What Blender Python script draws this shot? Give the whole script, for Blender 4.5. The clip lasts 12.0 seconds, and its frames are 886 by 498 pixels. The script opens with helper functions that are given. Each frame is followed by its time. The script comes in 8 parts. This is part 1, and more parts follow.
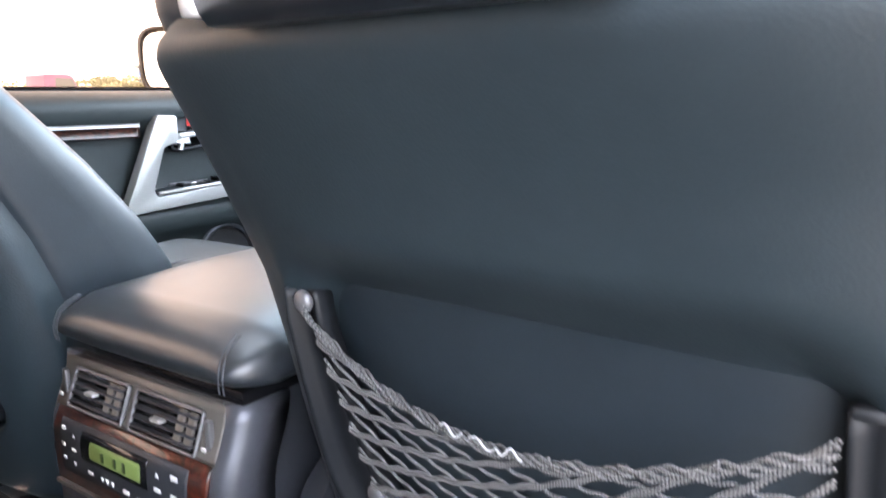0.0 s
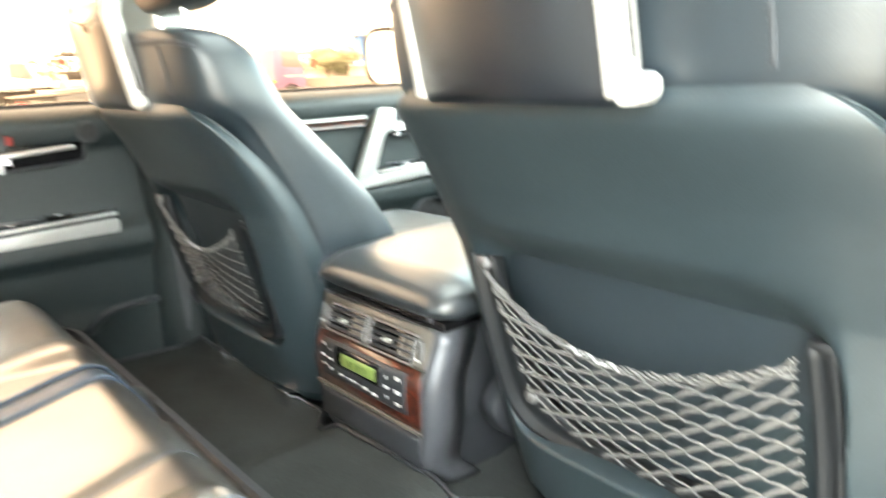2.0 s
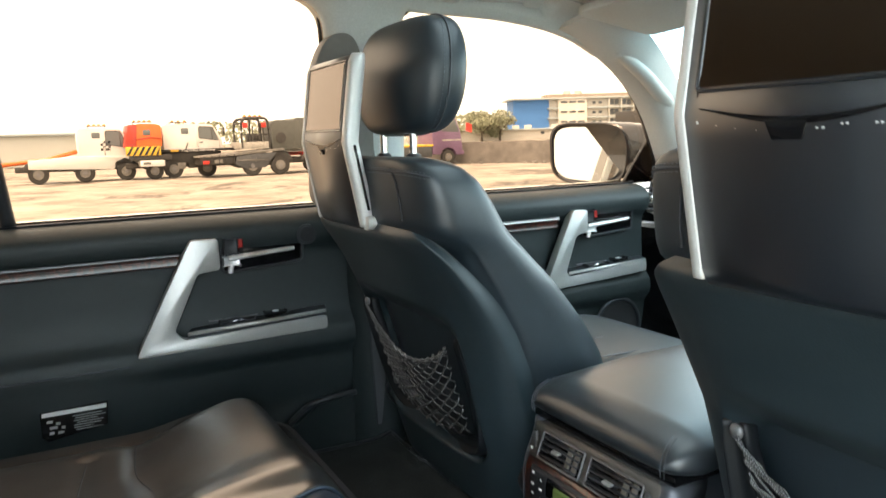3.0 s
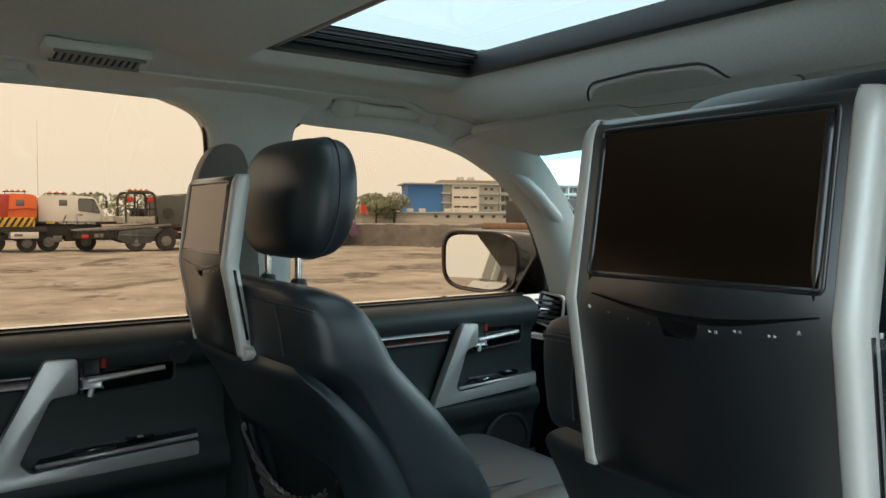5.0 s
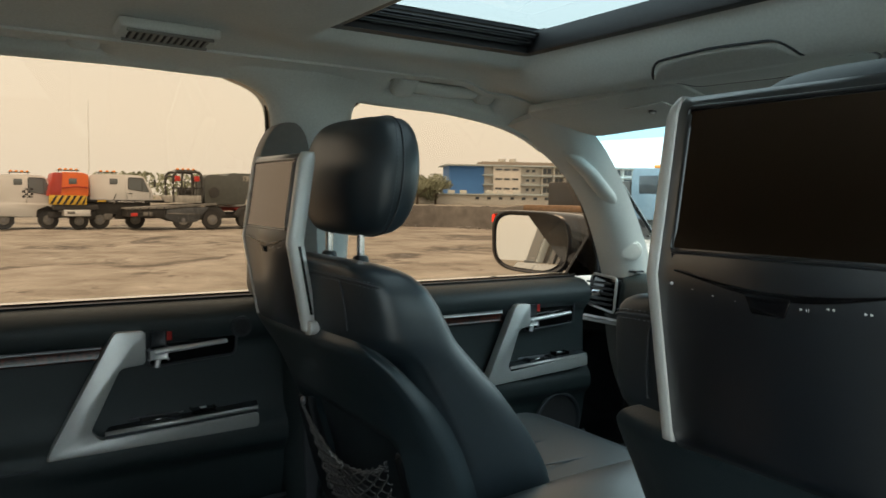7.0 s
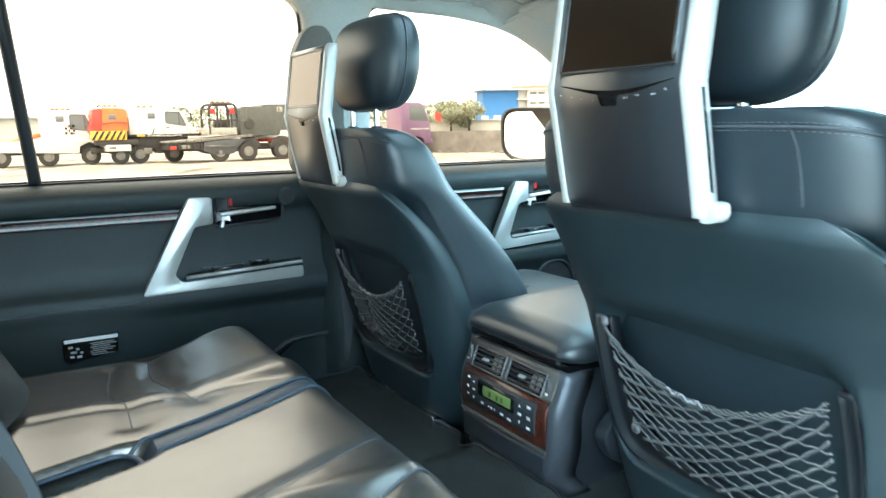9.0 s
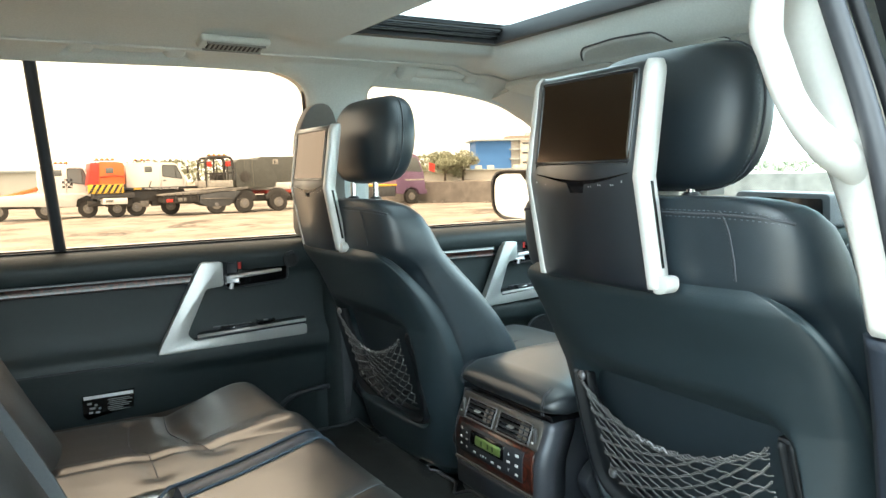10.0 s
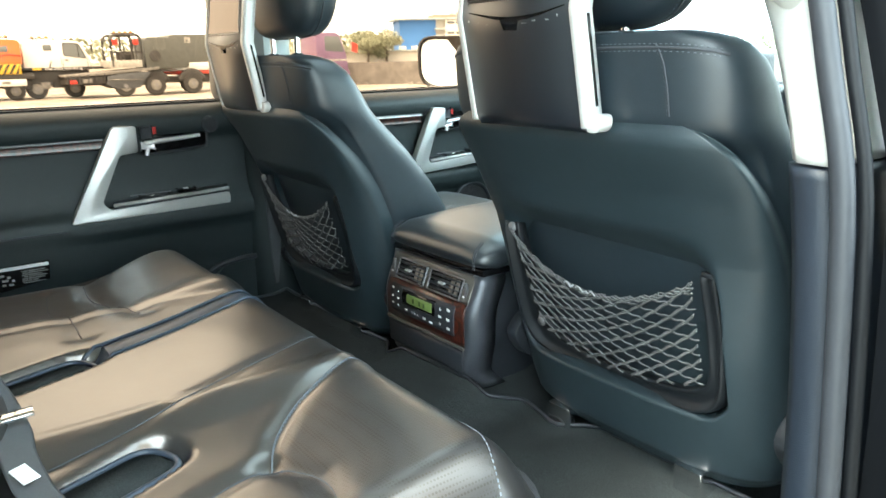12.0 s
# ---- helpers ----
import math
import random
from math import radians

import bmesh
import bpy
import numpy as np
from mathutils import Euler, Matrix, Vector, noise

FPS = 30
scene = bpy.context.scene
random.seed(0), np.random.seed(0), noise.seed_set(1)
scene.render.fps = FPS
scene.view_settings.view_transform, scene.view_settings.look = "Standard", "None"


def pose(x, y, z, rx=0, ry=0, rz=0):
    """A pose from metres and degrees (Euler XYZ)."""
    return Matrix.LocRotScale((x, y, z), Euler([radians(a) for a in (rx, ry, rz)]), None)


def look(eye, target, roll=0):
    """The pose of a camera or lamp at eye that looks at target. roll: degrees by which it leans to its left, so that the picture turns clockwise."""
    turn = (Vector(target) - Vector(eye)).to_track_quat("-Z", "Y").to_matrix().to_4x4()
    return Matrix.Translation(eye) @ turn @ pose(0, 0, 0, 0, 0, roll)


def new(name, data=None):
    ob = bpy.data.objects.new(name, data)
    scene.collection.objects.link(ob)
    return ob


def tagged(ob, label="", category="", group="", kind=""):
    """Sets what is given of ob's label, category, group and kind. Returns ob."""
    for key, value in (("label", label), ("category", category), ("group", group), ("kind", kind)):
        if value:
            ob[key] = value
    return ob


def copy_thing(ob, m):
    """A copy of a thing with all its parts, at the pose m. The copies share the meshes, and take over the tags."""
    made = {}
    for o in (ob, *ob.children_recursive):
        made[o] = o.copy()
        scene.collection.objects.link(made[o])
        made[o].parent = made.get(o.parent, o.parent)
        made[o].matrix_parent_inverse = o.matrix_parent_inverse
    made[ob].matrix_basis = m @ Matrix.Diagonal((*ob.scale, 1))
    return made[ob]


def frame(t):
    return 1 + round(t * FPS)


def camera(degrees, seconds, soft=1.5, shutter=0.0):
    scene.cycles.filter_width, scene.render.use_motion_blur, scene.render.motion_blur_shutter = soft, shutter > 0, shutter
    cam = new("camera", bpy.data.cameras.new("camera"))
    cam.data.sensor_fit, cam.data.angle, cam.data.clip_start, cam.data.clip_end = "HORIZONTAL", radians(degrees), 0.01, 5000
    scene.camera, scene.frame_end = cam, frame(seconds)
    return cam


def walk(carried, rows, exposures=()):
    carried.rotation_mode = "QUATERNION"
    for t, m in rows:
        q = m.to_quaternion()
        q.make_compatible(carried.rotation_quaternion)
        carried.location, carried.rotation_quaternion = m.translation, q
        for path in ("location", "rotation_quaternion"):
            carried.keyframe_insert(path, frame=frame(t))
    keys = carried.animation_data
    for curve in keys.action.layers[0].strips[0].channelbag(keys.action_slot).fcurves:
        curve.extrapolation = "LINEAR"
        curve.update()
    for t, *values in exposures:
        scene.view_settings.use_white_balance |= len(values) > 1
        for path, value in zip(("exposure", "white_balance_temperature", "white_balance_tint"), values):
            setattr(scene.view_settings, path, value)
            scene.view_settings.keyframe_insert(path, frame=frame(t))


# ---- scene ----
cam = camera(61.2, 12.0, shutter=0.5)
PATH = [
    (0, (0.662, -0.211, 1.288), (-0.48, 1.383, 0.893), -0.9),
    (0.5, (0.702, -0.226, 1.25), (-0.406, 1.372, 0.787), -1.3),
    (1, (0.758, -0.261, 1.228), (-0.401, 1.272, 0.675), -2.1),
    (1.2, (0.786, -0.284, 1.245), (-0.423, 1.205, 0.675), -2.4),
    (1.5, (0.84, -0.323, 1.298), (-0.44, 1.098, 0.711), -3.1),
    (2, (0.868, -0.383, 1.357), (-0.642, 0.84, 0.886), -2.5),
    (2.5, (0.841, -0.445, 1.454), (-0.871, 0.512, 1.065), -2.9),
    (2.7, (0.819, -0.459, 1.457), (-0.927, 0.454, 1.114), -2.6),
    (4.3, (0.738, -0.455, 1.529), (-0.923, 0.65, 1.388), 0.4),
    (4.5, (0.739, -0.448, 1.54), (-0.901, 0.689, 1.414), 0.4),
    (5, (0.747, -0.423, 1.534), (-0.865, 0.757, 1.448), 0.3),
    (5.5, (0.717, -0.424, 1.523), (-0.88, 0.777, 1.433), 0.6),
    (6, (0.707, -0.447, 1.522), (-0.893, 0.749, 1.416), 1.2),
    (6.5, (0.714, -0.446, 1.524), (-0.911, 0.715, 1.418), 1.2),
    (7, (0.734, -0.454, 1.529), (-0.937, 0.636, 1.393), 0.8),
    (7.5, (0.766, -0.484, 1.521), (-0.942, 0.539, 1.327), 0.4),
    (7.7, (0.766, -0.493, 1.506), (-0.952, 0.504, 1.276), 0.3),
    (9.3, (1.145, -0.605, 1.429), (-0.556, 0.394, 1.1), -1.0),
    (9.5, (1.171, -0.617, 1.431), (-0.532, 0.391, 1.141), -1.2),
    (10, (1.195, -0.652, 1.479), (-0.514, 0.367, 1.282), -1.4),
    (10.5, (1.183, -0.636, 1.481), (-0.516, 0.392, 1.25), -1.4),
    (11, (1.174, -0.633, 1.467), (-0.497, 0.42, 1.156), -1.5),
    (11.5, (1.187, -0.63, 1.409), (-0.437, 0.462, 0.997), -1.4),
    (12, (1.178, -0.651, 1.423), (-0.382, 0.495, 0.92), -1.3),
]
walk(cam, [(t, look(eye, target, roll)) for t, eye, target, roll in PATH],
     [(0, 4.15, 6300, 20), (0.5, 4.8, 6450, 14), (1.2, 5.0, 7250, 8), (2.0, 5.08, 7300, 5), (2.7, 3.8, 6500, 4), (4.3, 2.1, 6200, -1), (5.5, 1.65, 6100, -2), (7.7, 1.68, 6250, -2), (9.3, 3.95, 5100, -11), (9.6, 3.75, 5500, -9),
      (10, 3.35, 6100, -3), (10.25, 2.65, 6050, -3), (10.5, 2.4, 6000, -3), (11, 2.2, 6250, -1), (11.5, 2.8, 6600, 2), (12, 3.66, 6150, -3)])

# ---- light ----
world = bpy.data.worlds.new("hazy_sky")
scene.world = world
world.use_nodes = True
wn, wl = world.node_tree.nodes, world.node_tree.links
wn.clear()
sky = wn.new("ShaderNodeTexSky")
sky.sky_type, sky.sun_disc = "NISHITA", False
sky.sun_elevation, sky.sun_rotation = radians(66), radians(153)
sky.air_density, sky.dust_density, sky.ozone_density = 1.4, 7.0, 1.0
haze = wn.new("ShaderNodeMix")
haze.data_type = "RGBA"
haze.inputs["Factor"].default_value = 0.72
haze.inputs["B"].default_value = (7.9, 8.8, 9.5, 1)
back = wn.new("ShaderNodeBackground")
back.inputs["Strength"].default_value = 0.10
wout = wn.new("ShaderNodeOutputWorld")
wl.new(sky.outputs["Color"], haze.inputs["A"])
wl.new(haze.outputs["Result"], back.inputs["Color"])
wl.new(back.outputs["Background"], wout.inputs["Surface"])

sun = new("sun", bpy.data.lights.new("sun", "SUN"))
sun.data.energy, sun.data.angle, sun.data.color = 1.4, radians(20), (1.0, 0.95, 0.88)
sun.matrix_world = look((0, 0, 60), (-12, 24, 0))

# ---- materials ----


def material(name, color, rough=0.6, metal=0.0, noise_scale=0.0, amount=0.0, bump=0.0, bump_scale=300.0, large_scale=6.0,
             large=0.0, random_amount=0.0, coat=0.0, specular=0.5, second=None):
    """A surface with fine grain, larger patches and a bump, all in object coordinates."""
    m = bpy.data.materials.new(name)
    m.use_nodes = True
    n, l = m.node_tree.nodes, m.node_tree.links
    b = n["Principled BSDF"]
    b.inputs["Roughness"].default_value, b.inputs["Metallic"].default_value = rough, metal
    b.inputs["Coat Weight"].default_value = coat
    b.inputs["Specular IOR Level"].default_value = specular
    tc = n.new("ShaderNodeTexCoord")
    col = n.new("ShaderNodeRGB")
    col.outputs[0].default_value = (*color, 1)
    out = col.outputs[0]
    for scale, amt in ((noise_scale, amount), (large_scale, large)):
        if amt > 0 and scale > 0:
            t = n.new("ShaderNodeTexNoise")
            t.inputs["Scale"].default_value, t.inputs["Detail"].default_value = scale, 5
            l.new(tc.outputs["Object"], t.inputs["Vector"])
            r = n.new("ShaderNodeMapRange")
            r.inputs["From Min"].default_value, r.inputs["From Max"].default_value = 0.3, 0.7
            l.new(t.outputs["Fac"], r.inputs["Value"])
            mx = n.new("ShaderNodeMix")
            mx.data_type = "RGBA"
            l.new(r.outputs["Result"], mx.inputs["Factor"])
            other = second if second and scale == large_scale else tuple(min(1.0, c * (1 + amt)) for c in color)
            dark = n.new("ShaderNodeMix")
            dark.data_type, dark.blend_type = "RGBA", "MULTIPLY"
            dark.inputs["Factor"].default_value = 1
            dark.inputs["B"].default_value = (1 - amt, 1 - amt, 1 - amt, 1)
            l.new(out, dark.inputs["A"])
            l.new(dark.outputs["Result"], mx.inputs["A"])
            if second and scale == large_scale:
                mx.inputs["B"].default_value = (*other, 1)
            else:
                l.new(out, mx.inputs["B"])
            out = mx.outputs["Result"]
            if scale == large_scale:
                rr = n.new("ShaderNodeMapRange")
                rr.inputs["To Min"].default_value, rr.inputs["To Max"].default_value = max(0.02, rough - 0.08), min(1, rough + 0.08)
                l.new(t.outputs["Fac"], rr.inputs["Value"])
                l.new(rr.outputs["Result"], b.inputs["Roughness"])
    if random_amount:
        oi = n.new("ShaderNodeObjectInfo")
        hv = n.new("ShaderNodeHueSaturation")
        mr = n.new("ShaderNodeMapRange")
        mr.inputs["To Min"].default_value, mr.inputs["To Max"].default_value = 1 - random_amount, 1 + random_amount
        l.new(oi.outputs["Random"], mr.inputs["Value"])
        l.new(mr.outputs["Result"], hv.inputs["Value"])
        l.new(out, hv.inputs["Color"])
        out = hv.outputs["Color"]
    l.new(out, b.inputs["Base Color"])
    if bump > 0:
        t = n.new("ShaderNodeTexVoronoi")
        t.inputs["Scale"].default_value = bump_scale
        l.new(tc.outputs["Object"], t.inputs["Vector"])
        t2 = n.new("ShaderNodeTexNoise")
        t2.inputs["Scale"].default_value = bump_scale * 0.12
        l.new(tc.outputs["Object"], t2.inputs["Vector"])
        ad = n.new("ShaderNodeMath")
        ad.operation = "ADD"
        l.new(t.outputs["Distance"], ad.inputs[0])
        l.new(t2.outputs["Fac"], ad.inputs[1])
        bp = n.new("ShaderNodeBump")
        bp.inputs["Strength"].default_value, bp.inputs["Distance"].default_value = bump, 0.002
        l.new(ad.outputs["Value"], bp.inputs["Height"])
        l.new(bp.outputs["Normal"], b.inputs["Normal"])
    return m


def glow(name, color, strength):
    m = bpy.data.materials.new(name)
    m.use_nodes = True
    b = m.node_tree.nodes["Principled BSDF"]
    b.inputs["Base Color"].default_value = (*color, 1)
    b.inputs["Emission Color"].default_value = (*color, 1)
    b.inputs["Emission Strength"].default_value = strength
    b.inputs["Roughness"].default_value = 0.4
    return m


def glass(name, tint, gloss=0.03):
    """A clear or tinted pane: light goes straight through with the tint, a little is mirrored."""
    m = bpy.data.materials.new(name)
    m.use_nodes = True
    n, l = m.node_tree.nodes, m.node_tree.links
    n.clear()
    tr = n.new("ShaderNodeBsdfTransparent")
    tr.inputs["Color"].default_value = (*tint, 1)
    gl = n.new("ShaderNodeBsdfGlossy")
    gl.inputs["Roughness"].default_value = 0.02
    lw = n.new("ShaderNodeLayerWeight")
    pw = n.new("ShaderNodeMath")
    pw.operation, pw.inputs[1].default_value = "POWER", 5.0
    fr = n.new("ShaderNodeMath")
    fr.operation, fr.inputs[1].default_value, fr.inputs[2].default_value = "MULTIPLY_ADD", 0.5, gloss
    l.new(lw.outputs["Facing"], pw.inputs[0])
    l.new(pw.outputs["Value"], fr.inputs[0])
    mx = n.new("ShaderNodeMixShader")
    o = n.new("ShaderNodeOutputMaterial")
    l.new(fr.outputs["Value"], mx.inputs["Fac"])
    l.new(tr.outputs["BSDF"], mx.inputs[1])
    l.new(gl.outputs["BSDF"], mx.inputs[2])
    l.new(mx.outputs["Shader"], o.inputs["Surface"])
    return m


LEATHER = material("charcoal_leather", (0.019, 0.029, 0.038), 0.42, specular=0.8, noise_scale=60, amount=0.12, large=0.15, large_scale=7, bump=0.05, bump_scale=520)
BENCH = material("glossy_bench_leather", (0.019, 0.020, 0.022), 0.36, specular=1.0, coat=0.7, noise_scale=60, amount=0.12, large=0.18, large_scale=7, bump=0.08, bump_scale=520)
BENCH.node_tree.nodes["Principled BSDF"].inputs["Coat Roughness"].default_value = 0.25
BENCH.node_tree.nodes["Principled BSDF"].inputs["Coat IOR"].default_value = 2.1
# warm tint put into the gloss to make the mirrored window light look tan
BENCH.node_tree.nodes["Principled BSDF"].inputs["Specular Tint"].default_value = (1.0, 0.82, 0.66, 1)
LIDLEATHER = material("armrest_leather", (0.020, 0.026, 0.032), 0.40, specular=0.8, coat=0.5, noise_scale=60, amount=0.12, large=0.15, large_scale=7, bump=0.05, bump_scale=520)
LIDLEATHER.node_tree.nodes["Principled BSDF"].inputs["Coat Roughness"].default_value = 0.34
SHELL = material("seat_shell_leather", (0.023, 0.036, 0.044), 0.44, specular=0.6, noise_scale=50, amount=0.12, large=0.15, large_scale=5, bump=0.07, bump_scale=430)
PLASTIC = material("black_plastic", (0.026, 0.029, 0.035), 0.44, noise_scale=120, amount=0.1, large=0.1, bump=0.15, bump_scale=700)
POCKET = material("dark_pocket_frame", (0.011, 0.013, 0.016), 0.46, noise_scale=120, amount=0.1, large=0.1)
TRIM = material("dark_door_trim", (0.021, 0.030, 0.032), 0.50, noise_scale=80, amount=0.1, large=0.15, bump=0.2, bump_scale=600)
GLOSSBLACK = material("gloss_black", (0.006, 0.006, 0.007), 0.12, large=0.1)
# dark screen; its tan metallic colour imitates the reflection of the bronze side window
SCREEN = material("tan_mirror_screen", (0.115, 0.085, 0.065), 0.13, metal=1.0, large=0.06, large_scale=3)
BEZEL = material("monitor_shell", (0.005, 0.008, 0.013), 0.45, specular=0.4, noise_scale=90, amount=0.08, large=0.08, coat=1.0, bump=0.015, bump_scale=900)
BEZEL.node_tree.nodes["Principled BSDF"].inputs["Coat Roughness"].default_value = 0.28
BEZEL.node_tree.nodes["Principled BSDF"].inputs["Coat IOR"].default_value = 1.7
SILVER = material("satin_silver_trim", (0.60, 0.60, 0.59), 0.33, metal=0.5, noise_scale=200, amount=0.05, large=0.06)
ARMSILVER = material("bright_satin_arm", (0.70, 0.70, 0.685), 0.40, metal=0.25, noise_scale=200, amount=0.04, large=0.05)
CHROME = material("chrome", (0.82, 0.82, 0.83), 0.12, metal=1.0, large=0.08)
HEADLINER = material("grey_headliner", (0.70, 0.735, 0.72), 0.95, noise_scale=240, amount=0.10, large=0.06, bump=0.2, bump_scale=900, specular=0.1)
VENTGREY = material("grey_vent_plastic", (0.24, 0.25, 0.245), 0.6, noise_scale=160, amount=0.06, large=0.06)
PILLAR = material("pale_grey_pillar_trim", (0.64, 0.64, 0.61), 0.6, noise_scale=160, amount=0.05, large=0.06, bump=0.12, bump_scale=800)
CARPET = material("dark_carpet", (0.066, 0.074, 0.075), 0.97, noise_scale=500, amount=0.5, large=0.3, large_scale=9, bump=0.8, bump_scale=900, specular=0.05)
RUBBER = material("grey_rubber_seal", (0.030, 0.034, 0.042), 0.45, noise_scale=60, amount=0.1, large=0.15)
JAMB = material("black_jamb_paint", (0.006, 0.007, 0.009), 0.45, specular=0.25, large=0.15, large_scale=3)
PAINT = material("black_car_paint", (0.007, 0.008, 0.010), 0.22, large=0.15, large_scale=2, coat=0.8)
THREAD = material("pale_thread", (0.50, 0.51, 0.53), 0.6)
PRINTGREY = material("grey_print", (0.32, 0.32, 0.32), 0.6)
WHITE = material("white_print", (0.75, 0.75, 0.75), 0.6)
LCD = glow("green_lcd", (0.11, 0.155, 0.045), 0.03)
SEAMLIGHT = material("pale_stitching", (0.12, 0.135, 0.155), 0.7)
# half-metallic pale colour stands in for the window mirrored in the chrome levers
BRIGHTCHROME = material("brightened_chrome", (0.80, 0.80, 0.81), 0.24, metal=0.55, large=0.06)
SILVERDARK = material("dull_silver", (0.20, 0.20, 0.21), 0.35, metal=0.5, large=0.08)
RED = material("red_plastic", (0.45, 0.02, 0.015), 0.4)
LENS = material("red_lamp", (0.5, 0.03, 0.02), 0.3)
GLASS_SIDE = glass("bronze_side_glass", (0.480, 0.322, 0.217))
GLASS_DARK = glass("dark_privacy_glass", (0.11, 0.088, 0.066))
GLASS_FRONT = glass("windscreen_glass", (0.86, 0.90, 0.88))
GLASS_BAND = glass("windscreen_shade_band", (0.42, 0.68, 0.78))
GLASS_FADE = glass("windscreen_shade_edge", (0.66, 0.82, 0.86))
GLASS_ROOF = glass("sunroof_glass", (0.43, 0.455, 0.445), 0.04)
MIRRORGLASS = material("mirror_glass", (0.85, 0.86, 0.84), 0.01, metal=1.0)
COLUMN = material("satin_graphite", (0.085, 0.09, 0.105), 0.34, metal=0.3, noise_scale=150, amount=0.06, large=0.08)
BRONZE = material("bronze_grey_trim", (0.13, 0.118, 0.105), 0.42, metal=0.3, noise_scale=150, amount=0.06, large=0.08)
LCDDARK = material("lcd_segments", (0.03, 0.05, 0.012), 0.5)
SEAM = material("stitching", (0.06, 0.065, 0.075), 0.7)
PIPING = material("blue_grey_piping", (0.034, 0.046, 0.066), 0.4, large=0.1)


def wood_material():
    m = bpy.data.materials.new("burl_wood_veneer")
    m.use_nodes = True
    n, l = m.node_tree.nodes, m.node_tree.links
    b = n["Principled BSDF"]
    tc = n.new("ShaderNodeTexCoord")
    t = n.new("ShaderNodeTexNoise")
    t.inputs["Scale"].default_value, t.inputs["Detail"].default_value, t.inputs["Distortion"].default_value = 38, 8, 2.5
    l.new(tc.outputs["Object"], t.inputs["Vector"])
    r = n.new("ShaderNodeValToRGB")
    r.color_ramp.elements[0].position, r.color_ramp.elements[0].color = 0.36, (0.012, 0.005, 0.004, 1)
    r.color_ramp.elements[1].position, r.color_ramp.elements[1].color = 0.70, (0.095, 0.020, 0.010, 1)
    l.new(t.outputs["Fac"], r.inputs["Fac"])
    l.new(r.outputs["Color"], b.inputs["Base Color"])
    b.inputs["Roughness"].default_value, b.inputs["Coat Weight"].default_value = 0.28, 0.5
    return m


WOOD = wood_material()


def perforated_material():
    """Leather with a field of small dark holes."""
    m = BENCH.copy()
    m.name = "perforated_leather"
    n, l = m.node_tree.nodes, m.node_tree.links
    b = n["Principled BSDF"]
    tc, v, r, mx = n.new("ShaderNodeTexCoord"), n.new("ShaderNodeTexVoronoi"), n.new("ShaderNodeValToRGB"), n.new("ShaderNodeMix")
    v.inputs["Scale"].default_value, v.inputs["Randomness"].default_value = 230, 0.0
    l.new(tc.outputs["Object"], v.inputs["Vector"])
    r.color_ramp.elements[0].position, r.color_ramp.elements[0].color = 0.26, (0.12, 0.12, 0.12, 1)
    r.color_ramp.elements[1].position = 0.38
    l.new(v.outputs["Distance"], r.inputs["Fac"])
    mx.data_type, mx.blend_type = "RGBA", "MULTIPLY"
    mx.inputs["Factor"].default_value = 1
    mx.inputs["A"].default_value = (0.024, 0.026, 0.029, 1)
    l.new(r.outputs["Color"], mx.inputs["B"])
    l.new(mx.outputs["Result"], b.inputs["Base Color"])
    b.inputs["Coat Weight"].default_value = 0.25
    return m


PERFORATED = perforated_material()


def cord_material():
    """Ribbed elastic cord: fine pale and dark bands across it."""
    m = bpy.data.materials.new("ribbed_net_cord")
    m.use_nodes = True
    n, l = m.node_tree.nodes, m.node_tree.links
    b = n["Principled BSDF"]
    tc, w, r = n.new("ShaderNodeTexCoord"), n.new("ShaderNodeTexWave"), n.new("ShaderNodeValToRGB")
    w.inputs["Scale"].default_value, w.inputs["Distortion"].default_value, w.inputs["Detail"].default_value = 150, 1.5, 1
    l.new(tc.outputs["Object"], w.inputs["Vector"])
    l.new(w.outputs["Fac"], r.inputs["Fac"])
    r.color_ramp.elements[0].position, r.color_ramp.elements[0].color = 0.25, (0.035, 0.037, 0.040, 1)
    r.color_ramp.elements[1].position, r.color_ramp.elements[1].color = 0.75, (0.20, 0.20, 0.20, 1)
    l.new(r.outputs["Color"], b.inputs["Base Color"])
    bp = n.new("ShaderNodeBump")
    bp.inputs["Strength"].default_value, bp.inputs["Distance"].default_value = 0.6, 0.0006
    l.new(w.outputs["Fac"], bp.inputs["Height"])
    l.new(bp.outputs["Normal"], b.inputs["Normal"])
    b.inputs["Roughness"].default_value = 0.75
    return m


CORD = cord_material()

# ---- mesh helpers ----


def obj_of(name, bm, mat, smooth=True):
    bmesh.ops.recalc_face_normals(bm, faces=bm.faces)
    me = bpy.data.meshes.new(name)
    bm.to_mesh(me)
    bm.free()
    me.materials.append(mat)
    if smooth:
        me.shade_smooth()
    return new(name, me)


def part(name, bm, mat, parent=None, label="", angle=40):
    """One mesh object under a thing or under a part; edges sharper than the angle stay sharp."""
    for e in bm.edges:
        if len(e.link_faces) == 2 and e.calc_face_angle(0) > radians(angle):
            e.smooth = False
    ob = obj_of(name, bm, mat)
    if parent is not None:
        ob.parent = parent
        ob.matrix_parent_inverse = parent.matrix_world.inverted()
    return tagged(ob, label) if label else ob


def thing(name, label, category, group="", at=(0, 0, 0), kind=""):
    ob = new(name)
    ob.empty_display_size = 0.05
    ob.location = at
    bpy.context.view_layer.update()
    return tagged(ob, label, category, group, kind)


